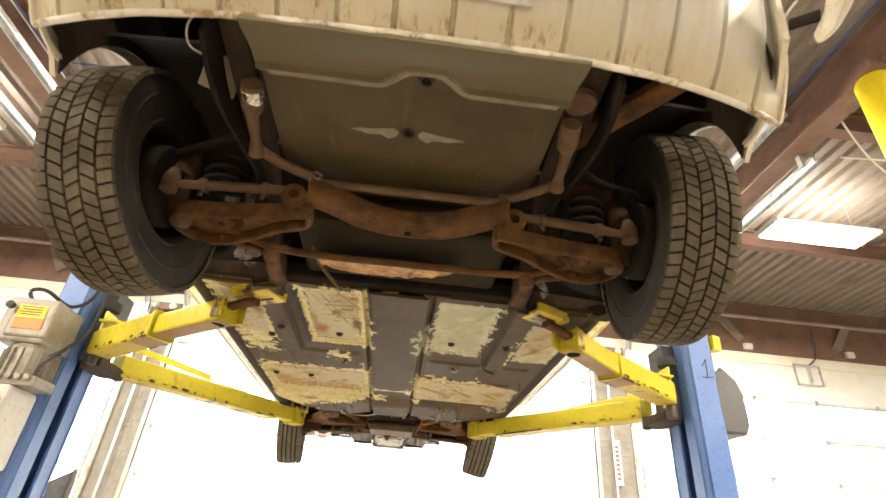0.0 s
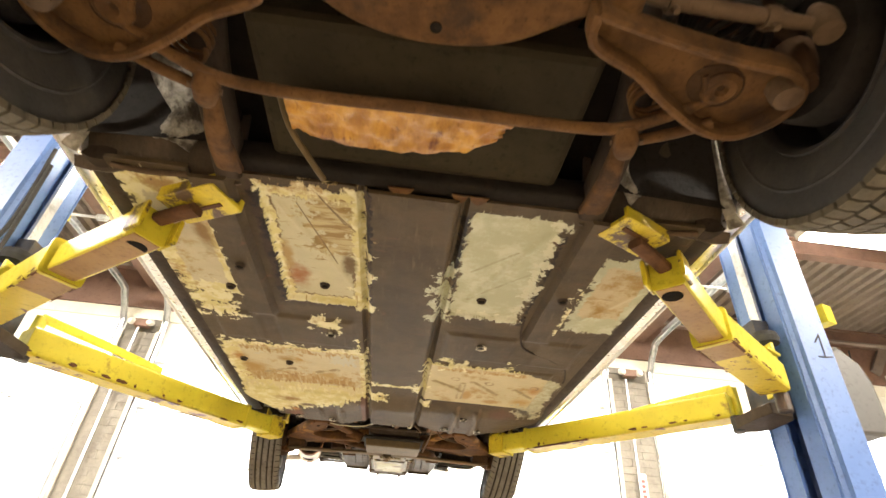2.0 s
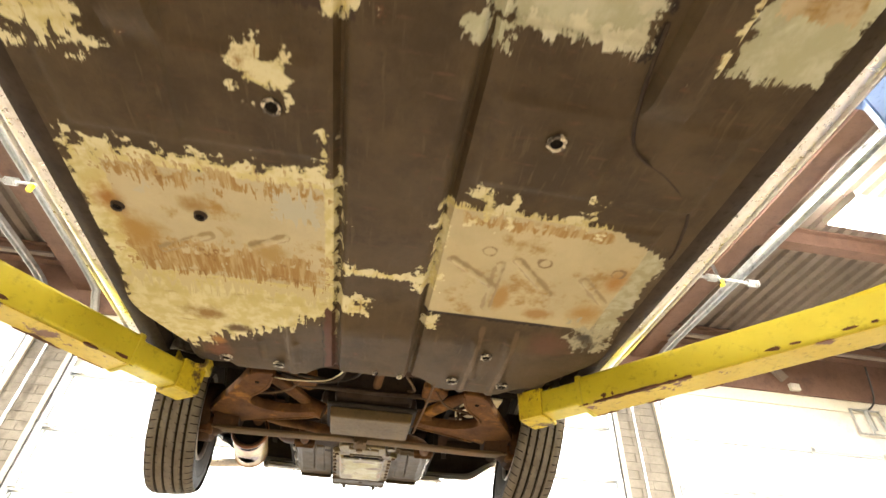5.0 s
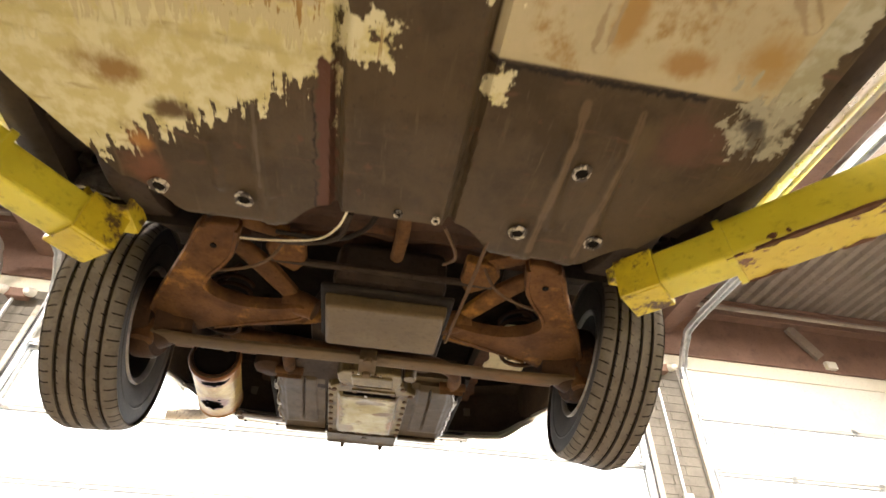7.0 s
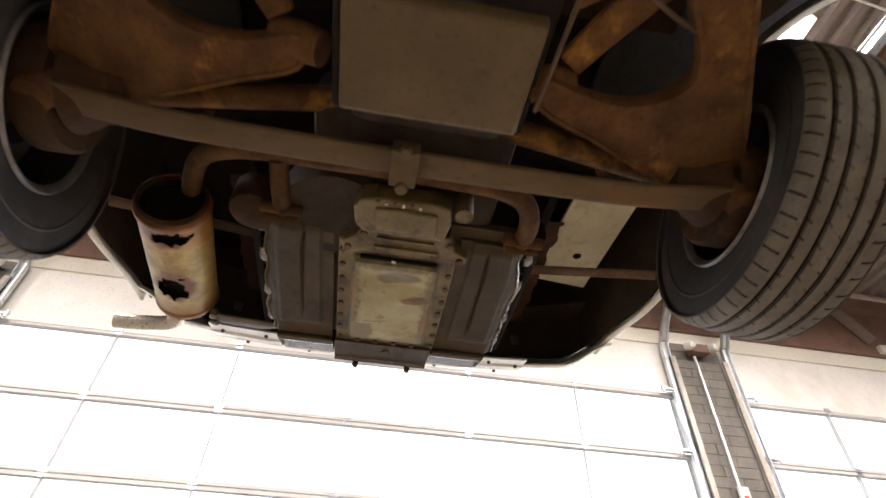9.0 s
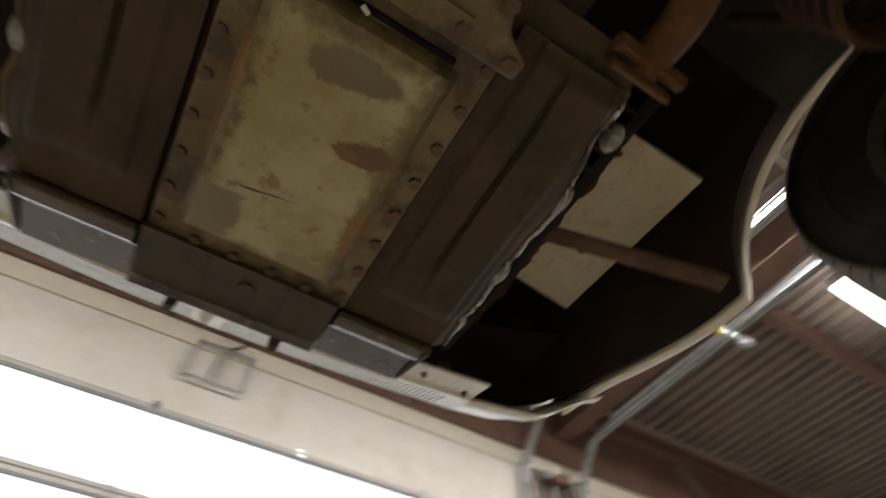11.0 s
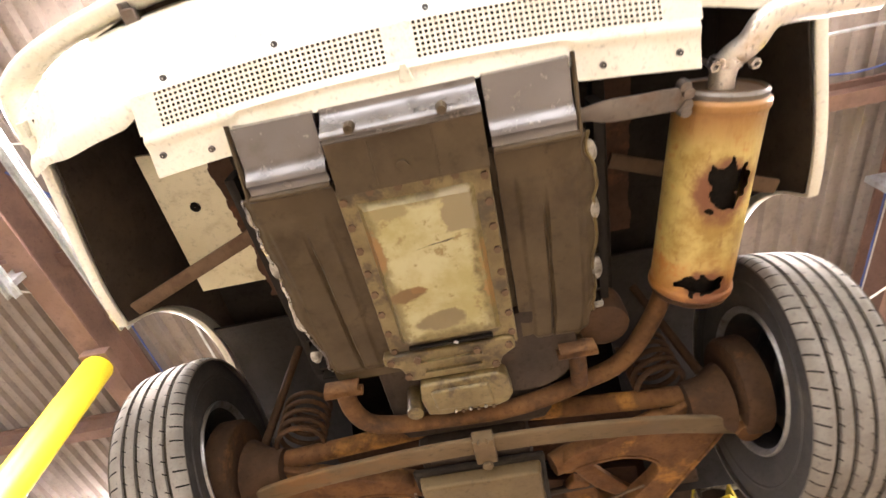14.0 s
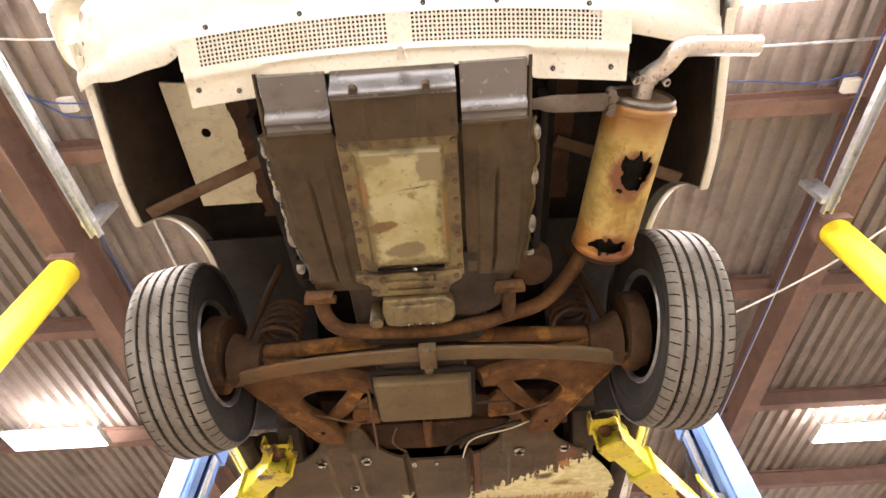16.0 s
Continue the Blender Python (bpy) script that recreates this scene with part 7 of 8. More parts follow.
part("rear_cover", sheet(B(), rear_cover, span(0, 1, 20), span(0, 0.66, 20), (0, 0, 0.03)), "engine_tin", eng, "dull brown-black sheet cover", True)
part("rolled_edge", sheet(B(), rear_cover, span(0, 1, 20), span(0.665, 1, 24), (0, 0, 0.03)), "duct_sheen", eng, "rolled shiny edge of the cover", True)
for x in (-0.05, 0.065):
    part("cover_crease", sweep(B(), [(x, 3.856, 2.088), (x, 3.94, 2.095)], 0.006, 0.004, n=6), "engine_tin", eng)
for x in (-0.075, 0.085):
    part("cover_clip", lathe(B(), [(0.001, -0.012), (0.008, -0.012), (0.01, 0.01)], Matrix.Translation((x, 3.97, 2.09)), 10), "engine_tin", eng)
bm = B()
bolt(bm, (0.012, 3.885, 2.089), 0.012, 0.004)
part("cover_plug", bm, "engine_tin", eng)

# exhaust
part("exhaust_pipe", sweep(B(), [(0.285, 3.365, 2.11), (0.283, 3.30, 2.10), (0.258, 3.24, 2.1), (0.195, 3.212, 2.104), (0.08, 3.204, 2.104), (-0.06, 3.2, 2.104), (-0.17, 3.208, 2.112), (-0.27, 3.222, 2.13), (-0.38, 3.25, 2.15), (-0.47, 3.33, 2.195), (-0.51, 3.44, 2.205)], 0.045, steps=5, n=14), "rust", car, "rusty exhaust cross pipe", True)
part("exhaust_pipe", sweep(B(), [(-0.265, 3.375, 2.11), (-0.266, 3.3, 2.105), (-0.268, 3.235, 2.12)], 0.04, steps=3, n=14), "rust", car, "", True)
for x in (0.285, -0.265):
    bm = sweep(B(), [(x - 0.045, 3.355, 2.1), (x + 0.045, 3.355, 2.1)], 0.02, 0.03, n=10)
    sweep(bm, [(x - 0.04, 3.375, 2.1), (x + 0.04, 3.375, 2.1)], 0.012, 0.04, n=10)
    part("pipe_clamp", bm, "rust", car, "bolted pipe clamp", True)
MUF_A, MUF_B, MUF_R = Vector((-0.535, 3.43, 2.16)), Vector((-0.59, 3.87, 2.19)), 0.082
ax = (MUF_B - MUF_A).normalized()
mm = Matrix.Translation(MUF_A) @ ax.to_track_quat("Z", "Y").to_matrix().to_4x4()
ln = (MUF_B - MUF_A).length
bm = B()
seg, rows_n = 160, 170
ring = []
down = (mm.to_3x3().inverted() @ Vector((0.1, 0, -1))).normalized()
a_down = math.atan2(down.y, down.x)
for j in range(rows_n + 1):
    h = ln * j / rows_n
    rr = MUF_R * (1 + 0.05 * (1 - soft(0.0, 0.02, min(h, ln - h))) * -3) + 0.004 * (1 - soft(0.006, 0.014, abs(min(h, ln - h) - 0.022)))
    ring.append([bm.verts.new(mm @ Vector((rr * math.cos(2 * math.pi * i / seg), rr * math.sin(2 * math.pi * i / seg), h))) for i in range(seg)])
HOLES = [(0.62, 0.05, 0.055, 0.042), (0.13, -0.1, 0.026, 0.055), (0.66, 0.35, 0.03, 0.03)]
for j in range(rows_n):
    for i in range(seg):
        h = ln * (j + 0.5) / rows_n
        a = 2 * math.pi * (i + 0.5) / seg
        gone = False
        for hf, da, rh, ra in HOLES:
            d_a = (a - a_down - da + math.pi) % (2 * math.pi) - math.pi
            q = math.hypot((h - hf * ln) / rh, d_a * MUF_R / ra) + 0.55 * noise.noise(Vector((h * 60, a * 5, 3)))
            gone |= q < 0.85
        if not gone:
            bm.faces.new((ring[j][i], ring[j][(i + 1) % seg], ring[j + 1][(i + 1) % seg], ring[j + 1][i]))
muf = part("muffler", bm, "muffler_skin", car, "rusted-through yellow-brown muffler with ragged holes", True)
part("end_cap", lathe(B(), [(0.001, 0.03), (MUF_R * 0.8, 0.028), (MUF_R * 0.86, 0.012)], mm, 40), "shaded_black", muf, "dark sunken front end", True)
part("end_rim", lathe(B(), [(MUF_R * 0.84, 0.004), (MUF_R * 0.9, -0.004), (MUF_R * 0.97, 0.002), (MUF_R * 0.95, 0.012)], mm, 48), "rust_dark", muf, "dark rolled rim", True)
part("end_cap", lathe(B(), [(0.001, ln - 0.002), (MUF_R * 0.86, ln - 0.002), (MUF_R * 0.9, ln - 0.012)], mm, 40), "rust_dusty", muf, "", True)
part("inner_tube", lathe(B(), [(MUF_R * 0.72, 0.02), (MUF_R * 0.72, ln - 0.02)], mm, 28), "groove", muf, "black inner tube behind the holes", True)
part("tail_pipe", sweep(B(), [MUF_B - ax * 0.02, MUF_B + ax * 0.04, (-0.625, 3.945, 2.175), (-0.655, 3.985, 2.168), (-0.73, 3.988, 2.158), (-0.815, 3.984, 2.152)], 0.046, steps=6, n=16), "pipe_steel", car, "bent bright steel tail pipe", True)
part("end_rim", lathe(B(), [(MUF_R * 0.84, ln - 0.004), (MUF_R * 0.9, ln + 0.004), (MUF_R * 0.97, ln - 0.002), (MUF_R * 0.95, ln - 0.012)], mm, 48), "bracket_steel", muf, "worn grey rolled rim", True)
clamp_m = Matrix.Translation(MUF_B + ax * 0.045) @ ax.to_track_quat("Z", "Y").to_matrix().to_4x4()
clamp = part("tail_clamp", lathe(B(), [(0.0235, -0.008), (0.029, -0.009), (0.031, 0.0), (0.029, 0.009), (0.0235, 0.008)], clamp_m, 24, True), "chrome_dull", car, "bright pipe clamp", True)
for e in (-1, 1):
    c = clamp_m @ Vector((0.036 * e, 0, 0))
    part("clamp_bolt", sweep(B(), [c + Vector((0, 0, -0.034)), c + Vector((0, 0, 0.02))], 0.01, n=8), "chrome_dull", clamp, "", True)
    part("clamp_nut", lathe(B(), [(0.001, -0.008), (0.0095, -0.008), (0.0095, 0.004), (0.001, 0.004)], Matrix.Translation(c + Vector((0, 0, -0.026))), 6), "chrome_dull", clamp)
bm = sweep(B(), [(-0.296, 3.885, 2.142), (-0.33, 3.89, 2.14), (-0.37, 3.888, 2.136), (-0.5, 3.882, 2.14)], [0.02, 0.028, 0.042, 0.042], 0.01, steps=4, n=10, power=4)
part("muffler_bracket", bm, "bracket_steel", car, "flat steel muffler bracket", True)
bm = B()
for k in range(5):
    lathe(bm, [(0.001, -0.014), (0.010, -0.012), (0.012, 0.008), (0.001, 0.012)], Matrix.Translation((-0.498 - 0.004 * (k % 2), 3.86 + 0.011 * k, 2.138 + 0.004 * (k % 3))), 10)
part("bracket_weld", bm, "bracket_steel", car, "lumpy weld on the muffler", True)

part("heater_canister", lathe(B(), [(0.001, -0.05), (0.04, -0.048), (0.055, -0.04), (0.058, -0.03), (0.06, 0.03), (0.001, 0.05)], Matrix.Translation((-0.335, 3.40, 2.16)), 24), "rust_dark", car, "rusty round heater canister", True)

# inner rear wing: cream plate and rusty brace
bm = B()
plate(bm, [(0.515, 3.485), (0.712, 3.485), (0.697, 3.9), (0.50, 3.88), (0.505, 3.8), (0.49, 3.7), (0.51, 3.6)], 2.458, 2.47)
pl = part("inner_wing_plate", bm, "plate_cream", car, "cream painted inner wing plate with a hole")
part("hole", lathe(B(), [(0.0005, 0), (0.014, 0), (0.014, 0.01)], Matrix.Translation((0.614, 3.741, 2.4565)), 16), "groove", pl)
for sx in (-1, 1):
    part("wing_brace", sweep(B(), [(sx * 0.42, 3.70, 2.33), (sx * 0.77, 3.585, 2.27)], 0.035, 0.014, n=10, power=4), "rust_dusty", car, "rusty diagonal wing brace", True)

# ---- body shell ----
ARCHES = ((F_HUB[1], 2.125, 0.375), (R_HUB[1] + 0.01, 2.13, 0.43))


def lower_edge(y):
    """Height of the body side's lower edge."""
    z = 2.14 + 0.085 * soft(3.3, 3.56, y) + 0.06 * soft(3.62, 4.05, y) + 0.08 * (1 - soft(-0.18, -0.1, y))
    for yc, zc, r in ARCHES:
        if abs(y - yc) < r:
            z = max(z, zc + math.sqrt(r * r - (y - yc) ** 2))
    return z


def tail_set(y):
    """The raised tail hangs slightly to one side."""
    return -0.018 * soft(2.6, 3.5, y)


def side_x(y, z):
    taper = 0.03 * soft(3.6, 4.15, y) + 0.03 * (1 - soft(-0.5, 0.1, y)) + 0.1 * (1 - soft(-0.5, -0.22, y))
    return 0.80 + 0.045 * math.sin(min(1.0, max(0.0, (z - 2.1) / 0.7)) * math.pi * 0.75) - taper


for sx in (-1, 1):
    ys = sorted(set([round(v, 4) for v in span(-0.42, 4.06, 150)] + [a + s * r * k for a, _, r in ARCHES for s in (-1, 1) for k in (0.9999, 0.985, 0.95)]))
    bm = sheet(B(), lambda y, v, sx=sx: (tail_set(y) + sx * side_x(y, lower_edge(y) + v * (2.78 - lower_edge(y))), y, lower_edge(y) + v * (2.78 - lower_edge(y))), ys, span(0, 1, 14), (-sx * 0.012, 0, 0))
    part("body_side", bm, "cream_paint", car, "cream painted body side with wheel arches", True)
    # rolled lip round the wheel arch and rear quarter
    lip = [(tail_set(y) + sx * (side_x(y, lower_edge(y)) - 0.012), y, lower_edge(y) + 0.002) for y in span(2.62, 4.03, 90)]
    part("quarter_lip", sweep(B(), lip, 0.024, 0.014, n=8, power=3), "cream_paint", car, "cream rolled lower lip", True)
    # dark sheet hides the cream inner face, as shade would
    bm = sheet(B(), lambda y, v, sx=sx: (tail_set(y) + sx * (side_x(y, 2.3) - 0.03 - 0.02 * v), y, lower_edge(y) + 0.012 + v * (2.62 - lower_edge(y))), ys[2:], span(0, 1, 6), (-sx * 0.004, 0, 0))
    part("inner_shade_sheet", bm, "underbody_black", car, "dark sheet standing in for shade inside the body side", True)
    # dark inner wing linings
    def liner(u, v, sx=sx, f=True):
        a = math.pi * (0.2 + 0.8 * u)
        return (sx * (0.79 - 0.36 * v), F_HUB[1] - 0.40 * math.cos(a), 2.14 + 0.40 * math.sin(a) + 0.02 * v)
    part("wheel_well", sheet(B(), liner, span(0, 1, 30), span(0, 1, 8), (0, 0, 0.01)), "well_liner", car, "dark undercoated front wheel well", True)
    # wall coloured near-black in place of the shade beside the wheel
    part("well_wall", sheet(B(), lambda u, v, sx=sx: (sx * (0.43 + 0.02 * math.sin(u * 9)), -0.3 + 0.95 * u, 2.17 + 0.4 * v), span(0, 1, 20), span(0, 1, 8), (sx * -0.01, 0, 0)), "shaded_black", car, "", True)

    def rear_liner(u, v, sx=sx):
        a = math.pi * (0.0 + 0.62 * u)
        return (sx * (0.79 - 0.33 * v), R_HUB[1] - 0.43 * math.cos(a), 2.12 + 0.43 * math.sin(a))
    part("wheel_well", sheet(B(), rear_liner, span(0, 1, 30), span(0, 1, 8), (0, 0, 0.01)), "well_liner", car, "dark undercoated rear wheel well", True)
    # rear floor corner in front of the wheel and front splash panel
    def splash(u, v, sx=sx):
        return (sx * (0.41 + 0.385 * u), 0.725 - 0.17 * v ** 0.7 + 0.012 * math.sin(u * 9), 2.108 + 0.42 * v + 0.006 * noise.noise(Vector((u * 8, v * 6, 3 + sx))))
    part("splash_panel", sheet(B(), splash, span(0, 1, 24), span(0, 1, 20), (0, 0.01, 0.006)), "splash", car, "brown splash panel with silvery scuffs", True)
    part("rear_corner", sheet(B(), lambda u, v, sx=sx: (sx * (0.5 + 0.28 * u), 2.45 + 0.2 * v, 2.14 + 0.12 * v * v), span(0, 1, 12), span(0, 1, 12), (0, 0, 0.01)), "underbody_black", car, "", True)
for sx in (-1, 1):
    def rear_splash(u, v, sx=sx):
        x = 0.6 + 0.17 * u + 0.02 * v
        z = 2.14 + 0.26 * v
        y = 2.66 + 0.07 * v + 0.012 * math.sin(u * 8 + v * 3) + 0.006 * noise.noise(Vector((u * 9, v * 12, 2 + sx)))
        return (sx * x, y, z)
    part("rear_splash_panel", sheet(B(), rear_splash, span(0, 1, 24), span(0, 1, 24), (0, -0.008, 0)), "crinkled", car, "scuffed silvery splash panel before the rear wheel", True)
    part("frame_rail", sweep(B(), [(sx * 0.56, 2.42, 2.12), (sx * 0.56, 2.58, 2.125), (sx * 0.555, 2.7, 2.17), (sx * 0.54, 2.86, 2.26)], 0.085, 0.06, steps=5, n=14, power=7), "underbody_black", car, "brown-black rear frame rail", True)
for sx in (-1, 1):
    seam = [(sx * 0.69, 0.53, 2.44), (sx * 0.705, 0.555, 2.34), (sx * 0.725, 0.60, 2.22), (sx * 0.755, 0.645, 2.15), (sx * 0.785, 0.675, 2.118)]
    part("well_seam", sweep(B(), seam, [0.006, 0.008, 0.014, 0.03, 0.036], [0.01, 0.012, 0.016, 0.02, 0.02], steps=8, n=10), "crinkled", car, "scuffed silvery seam of the wheel well", True)

    def crumple(u, v, sx=sx):
        wide = 0.19 if sx < 0 else 0.05
        x = 0.475 + 0.05 * v + wide * u * (0.45 + 0.55 * math.sin(math.pi * min(1, v + 0.25))) - 0.03 * math.sin(math.pi * v)
        z = 2.14 + (0.24 if sx < 0 else 0.17) * (1 - v) + 0.02 * u
        y = 0.725 - 0.17 * (max(0.0, z - 2.108) / 0.42) ** 0.7 - 0.03 - 0.014 * math.sin(math.pi * u)
        rough = 0.006 * noise.noise(Vector((u * 5, v * 11, 3))) + 0.004 * noise.noise(Vector((u * 17, v * 30, 5)))
        return (sx * x, y + rough, z)
    part("crumpled_shield", sheet(B(), crumple, span(0, 1, 30), span(0, 1, 50), (0, 0.006, 0.002)), "crinkled", car, "crinkled silvery shield on the splash panel", True)
    part("panel_lip", sweep(B(), [(sx * 0.52, 0.712, 2.108), (sx * 0.62, 0.715, 2.104), (sx * 0.7, 0.705, 2.106)], 0.012, 0.014, steps=4, n=8), "rust_dusty", car, "", True)
# black sheets closing the body; their colour stands in for the shade inside
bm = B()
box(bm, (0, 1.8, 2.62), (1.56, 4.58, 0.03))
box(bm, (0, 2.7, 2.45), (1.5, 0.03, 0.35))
part("inner_shell", bm, "shaded_black", car, "black sheets for the shade inside the body")

# tail: valance with perforated vents, rear panel, bumper
def tail_y(x):
    return 4.10 - 0.06 * (abs(x) / 0.8) ** 2.5


bm = B()
for side in (-1, 1):
    cols_n, rows_v = 44, 7
    x0, x1 = (0.002, 0.43) if side > 0 else (-0.47, -0.05)
    for i in range(cols_n):
        for j in range(rows_v):
            xa, xb = x0 + (x1 - x0) * i / cols_n, x0 + (x1 - x0) * (i + 1) / cols_n
            va, vb = j / rows_v, (j + 1) / rows_v

            def pv(x, v):
                return (x, 4.04 + 0.06 * v - 0.03 * (abs(x) / 0.5) ** 2, 2.164 + 0.024 * v)
            o = [pv(xa, va), pv(xb, va), pv(xb, vb), pv(xa, vb)]
            k = 0.22
            q = [pv(xa + (xb - xa) * a, va + (vb - va) * b) for a, b in ((k, k), (1 - k, k), (1 - k, 1 - k), (k, 1 - k))]
            vo, vi = [bm.verts.new(p) for p in o], [bm.verts.new(p) for p in q]
            for e in range(4):
                bm.faces.new((vo[e], vo[(e + 1) % 4], vi[(e + 1) % 4], vi[e]))
bmesh.ops.remove_doubles(bm, verts=bm.verts, dist=1e-5)
part("vent_grille", bm, "cream_paint", car, "cream perforated cooling vents")


def valance(u, v):
    x = -0.53 + 1.0 * u
    tab = 0.035 * soft(0.29, 0.31, abs(x + 0.01))
    y = 3.995 - tab + (0.046 + tab) * v - 0.03 * (abs(x) / 0.5) ** 2
    return (x, y, 2.146 + 0.019 * v - 0.006 * math.exp(-((v - 0.8) / 0.12) ** 2))


part("valance", sheet(B(), valance, span(0, 1, 80), span(0, 1, 14), (0, 0, 0.006)), "cream_paint", car, "cream lower rear valance", True)
bm = sheet(B(), lambda u, v: (-0.53 + 1.0 * u, 4.099 + 0.031 * v - 0.03 * (abs(-0.53 + 1.0 * u) / 0.5) ** 2, 2.187 + 0.05 * v), span(0, 1, 50), span(0, 1, 6), (0, 0, 0.008))
part("vent_frame", bm, "cream_paint", car, "cream upper edge of the vents", True)
for x0, x1 in ((-0.051, 0.003), (0.429, 0.475), (-0.535, -0.469)):
    bm = sheet(B(), lambda u, v, x0=x0, x1=x1: (x0 + (x1 - x0) * u, 4.038 + 0.064 * v - 0.03 * (abs(x0 + (x1 - x0) * u) / 0.5) ** 2, 2.1635 + 0.0255 * v), span(0, 1, 6), span(0, 1, 4), (0, 0, 0.004))
    part("vent_divider", bm, "cream_paint", car, "", True)
for x, y, z in ((0.40, 4.096, 2.192), (0.19, 4.109, 2.196), (-0.08, 4.113, 2.196), (-0.24, 4.107, 2.196), (-0.44, 4.088, 2.192), (0.44, 3.975, 2.145), (0.35, 3.968, 2.145), (-0.36, 3.968, 2.145), (-0.49, 3.962, 2.145)):
    part("vent_screw", lathe(B(), [(0.001, -0.005), (0.0055, -0.004), (0.006, 0.002)], Matrix.Translation((x, y, z)), 12), "dark_steel", car)


bm = B()
plate(bm, [(-0.038, 4.012), (-0.012, 4.012), (-0.019, 4.043), (-0.03, 4.043)], 2.139, 2.146)
part("centre_tab", bm, "cream_paint", car, "small cream tab between the vents", bevel=0.002)


def tail(u, v):
    x = -0.79 + 1.58 * u
    e = abs(x) / 0.79
    y = 4.115 - 0.085 * e ** 5 + 0.075 * soft(0, 0.14, v) + 0.04 * v - 0.04 * (1 - v) * e ** 2
    z = 2.225 + 0.5 * v ** 1.1 + (1 - v) * (0.07 * soft(0.78, 1.0, e) - 0.012 * e ** 2)
    return (x, y, z)


part("rear_panel", sheet(B(), tail, span(0, 1, 60), span(0, 1, 20), (0, -0.012, 0.004)), "cream_paint", car, "cream painted rear panel", True)
def tail_roll(u, v):
    x, y, z = tail(u, 0)
    k = soft(0.42, 0.52, abs(x))
    k *= 1 - 0.6 * soft(0.62, 0.79, abs(x))
    return (x, y - (0.02 + 0.045 * k) * v + 0.006 * math.sin(math.pi * v), z - (0.01 + 0.022 * k) * math.sin(v * math.pi / 2))


part("tail_roll", sheet(B(), tail_roll, span(0, 1, 80), span(0, 1, 10), (0, 0, 0.006)), "cream_paint", car, "cream body rolled under at the tail", True)
part("licence_plate", box(B(), (0.05, -0.452, 2.276), (0.31, 0.004, 0.15), Matrix.Rotation(radians(25), 3, "X")), "box_white", car, "plain white licence plate", bevel=0.001)
# dark sheet added so the cream tail looks shaded inside
part("tail_shade_sheet", sheet(B(), lambda u, v: tuple(Vector(tail(u, v)) + Vector((0.012 * (0.5 - u), -0.03, 0.012))), span(0, 1, 40), span(0, 1, 10), (0, -0.004, 0)), "underbody_black", car, "dark sheet standing in for shade inside the tail", True)
bump_pts = [(-0.865, 3.955, 2.425), (-0.872, 4.0, 2.415), (-0.868, 4.055, 2.43), (-0.845, 4.115, 2.44), (-0.74, 4.172, 2.446), (-0.52, 4.222, 2.45), (-0.26, 4.245, 2.452), (0, 4.25, 2.452)]
bump_pts += [(-x, y, z) for x, y, z in bump_pts[-2::-1]]
wid = [0.006, 0.02, 0.035] + [0.045] * 9 + [0.035, 0.02, 0.006]
hei = [0.02, 0.06, 0.09] + [0.105] * 9 + [0.09, 0.06, 0.02]
bm = sweep(B(), bump_pts, wid, hei, steps=6, n=16, power=3)
bumper = part("rear_bumper", bm, "cream_paint", car, "cream painted rear bumper bar", True)
# dark sheet added in the bumper gap in place of its shade
bm = sheet(B(), lambda u, v: (-0.78 + 1.56 * u, 4.10 - 0.1 * abs(2 * u - 1) ** 4 + 0.14 * v - 0.04 * abs(2 * u - 1) ** 2, 2.462 - 0.01 * v), span(0, 1, 40), span(0, 1, 4), (0, 0, 0.006))
part("bumper_gap_shade", bm, "underbody_black", bumper, "dark strip standing in for the shaded gap between bumper and body", True)
for x, y in ((-0.53, 4.185), (-0.02, 4.2), (0.5, 4.185)):
    bm = B()
    box(bm, (x, y - 0.01, 2.372), (0.03, 0.07, 0.016))
    box(bm, (x + 0.01, y + 0.012, 2.41), (0.008, 0.05, 0.09))
    box(bm, (x, y - 0.042, 2.36), (0.03, 0.008, 0.04))
    bolt(bm, (x, y - 0.01, 2.365), 0.009, 0.008)
    part("bumper_bracket", bm, "bracket_steel", bumper, "steel bumper bracket", bevel=0.003)
for x, y in ((-0.44, 4.228), (-0.02, 4.25), (0.36, 4.236)):
    part("bumper_bolt", lathe(B(), [(0.001, -0.056), (0.008, -0.056), (0.009, -0.045)], Matrix.Translation((x, y, 2.453)), 12), "dark_steel", bumper)
# near-black sheet that paints the shade behind the vents
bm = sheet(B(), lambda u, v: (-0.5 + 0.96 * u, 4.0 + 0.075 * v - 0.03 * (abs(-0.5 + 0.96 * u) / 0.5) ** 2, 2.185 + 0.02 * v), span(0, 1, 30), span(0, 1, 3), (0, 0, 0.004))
part("vent_shade_sheet", bm, "groove", car, "", True)

# nose: ribbed valance, front bumper ends
def nose(u, v):
    x = -0.765 + 1.555 * u
    e = min(1.06, abs(x) / 0.765)
    rib = 0.0
    for k in range(14):
        c = -0.70 + k * 0.1085
        rib = max(rib, 1 - soft(0.002, 0.006, abs(x - c)))
    wob = 0.004 * noise.noise(Vector((x * 14, v * 2, 5)))
    y = -0.36 + 0.10 * e ** 3 - 0.15 * v - 0.02 * math.sin(v * math.pi) + wob + 0.05 * e ** 8 * v + 0.006 * rib
    z = 2.165 + 0.01 * e ** 2 + 0.25 * v ** 1.25 + 0.009 * rib + wob * (1 - v) * 2
    return (x, y, z)


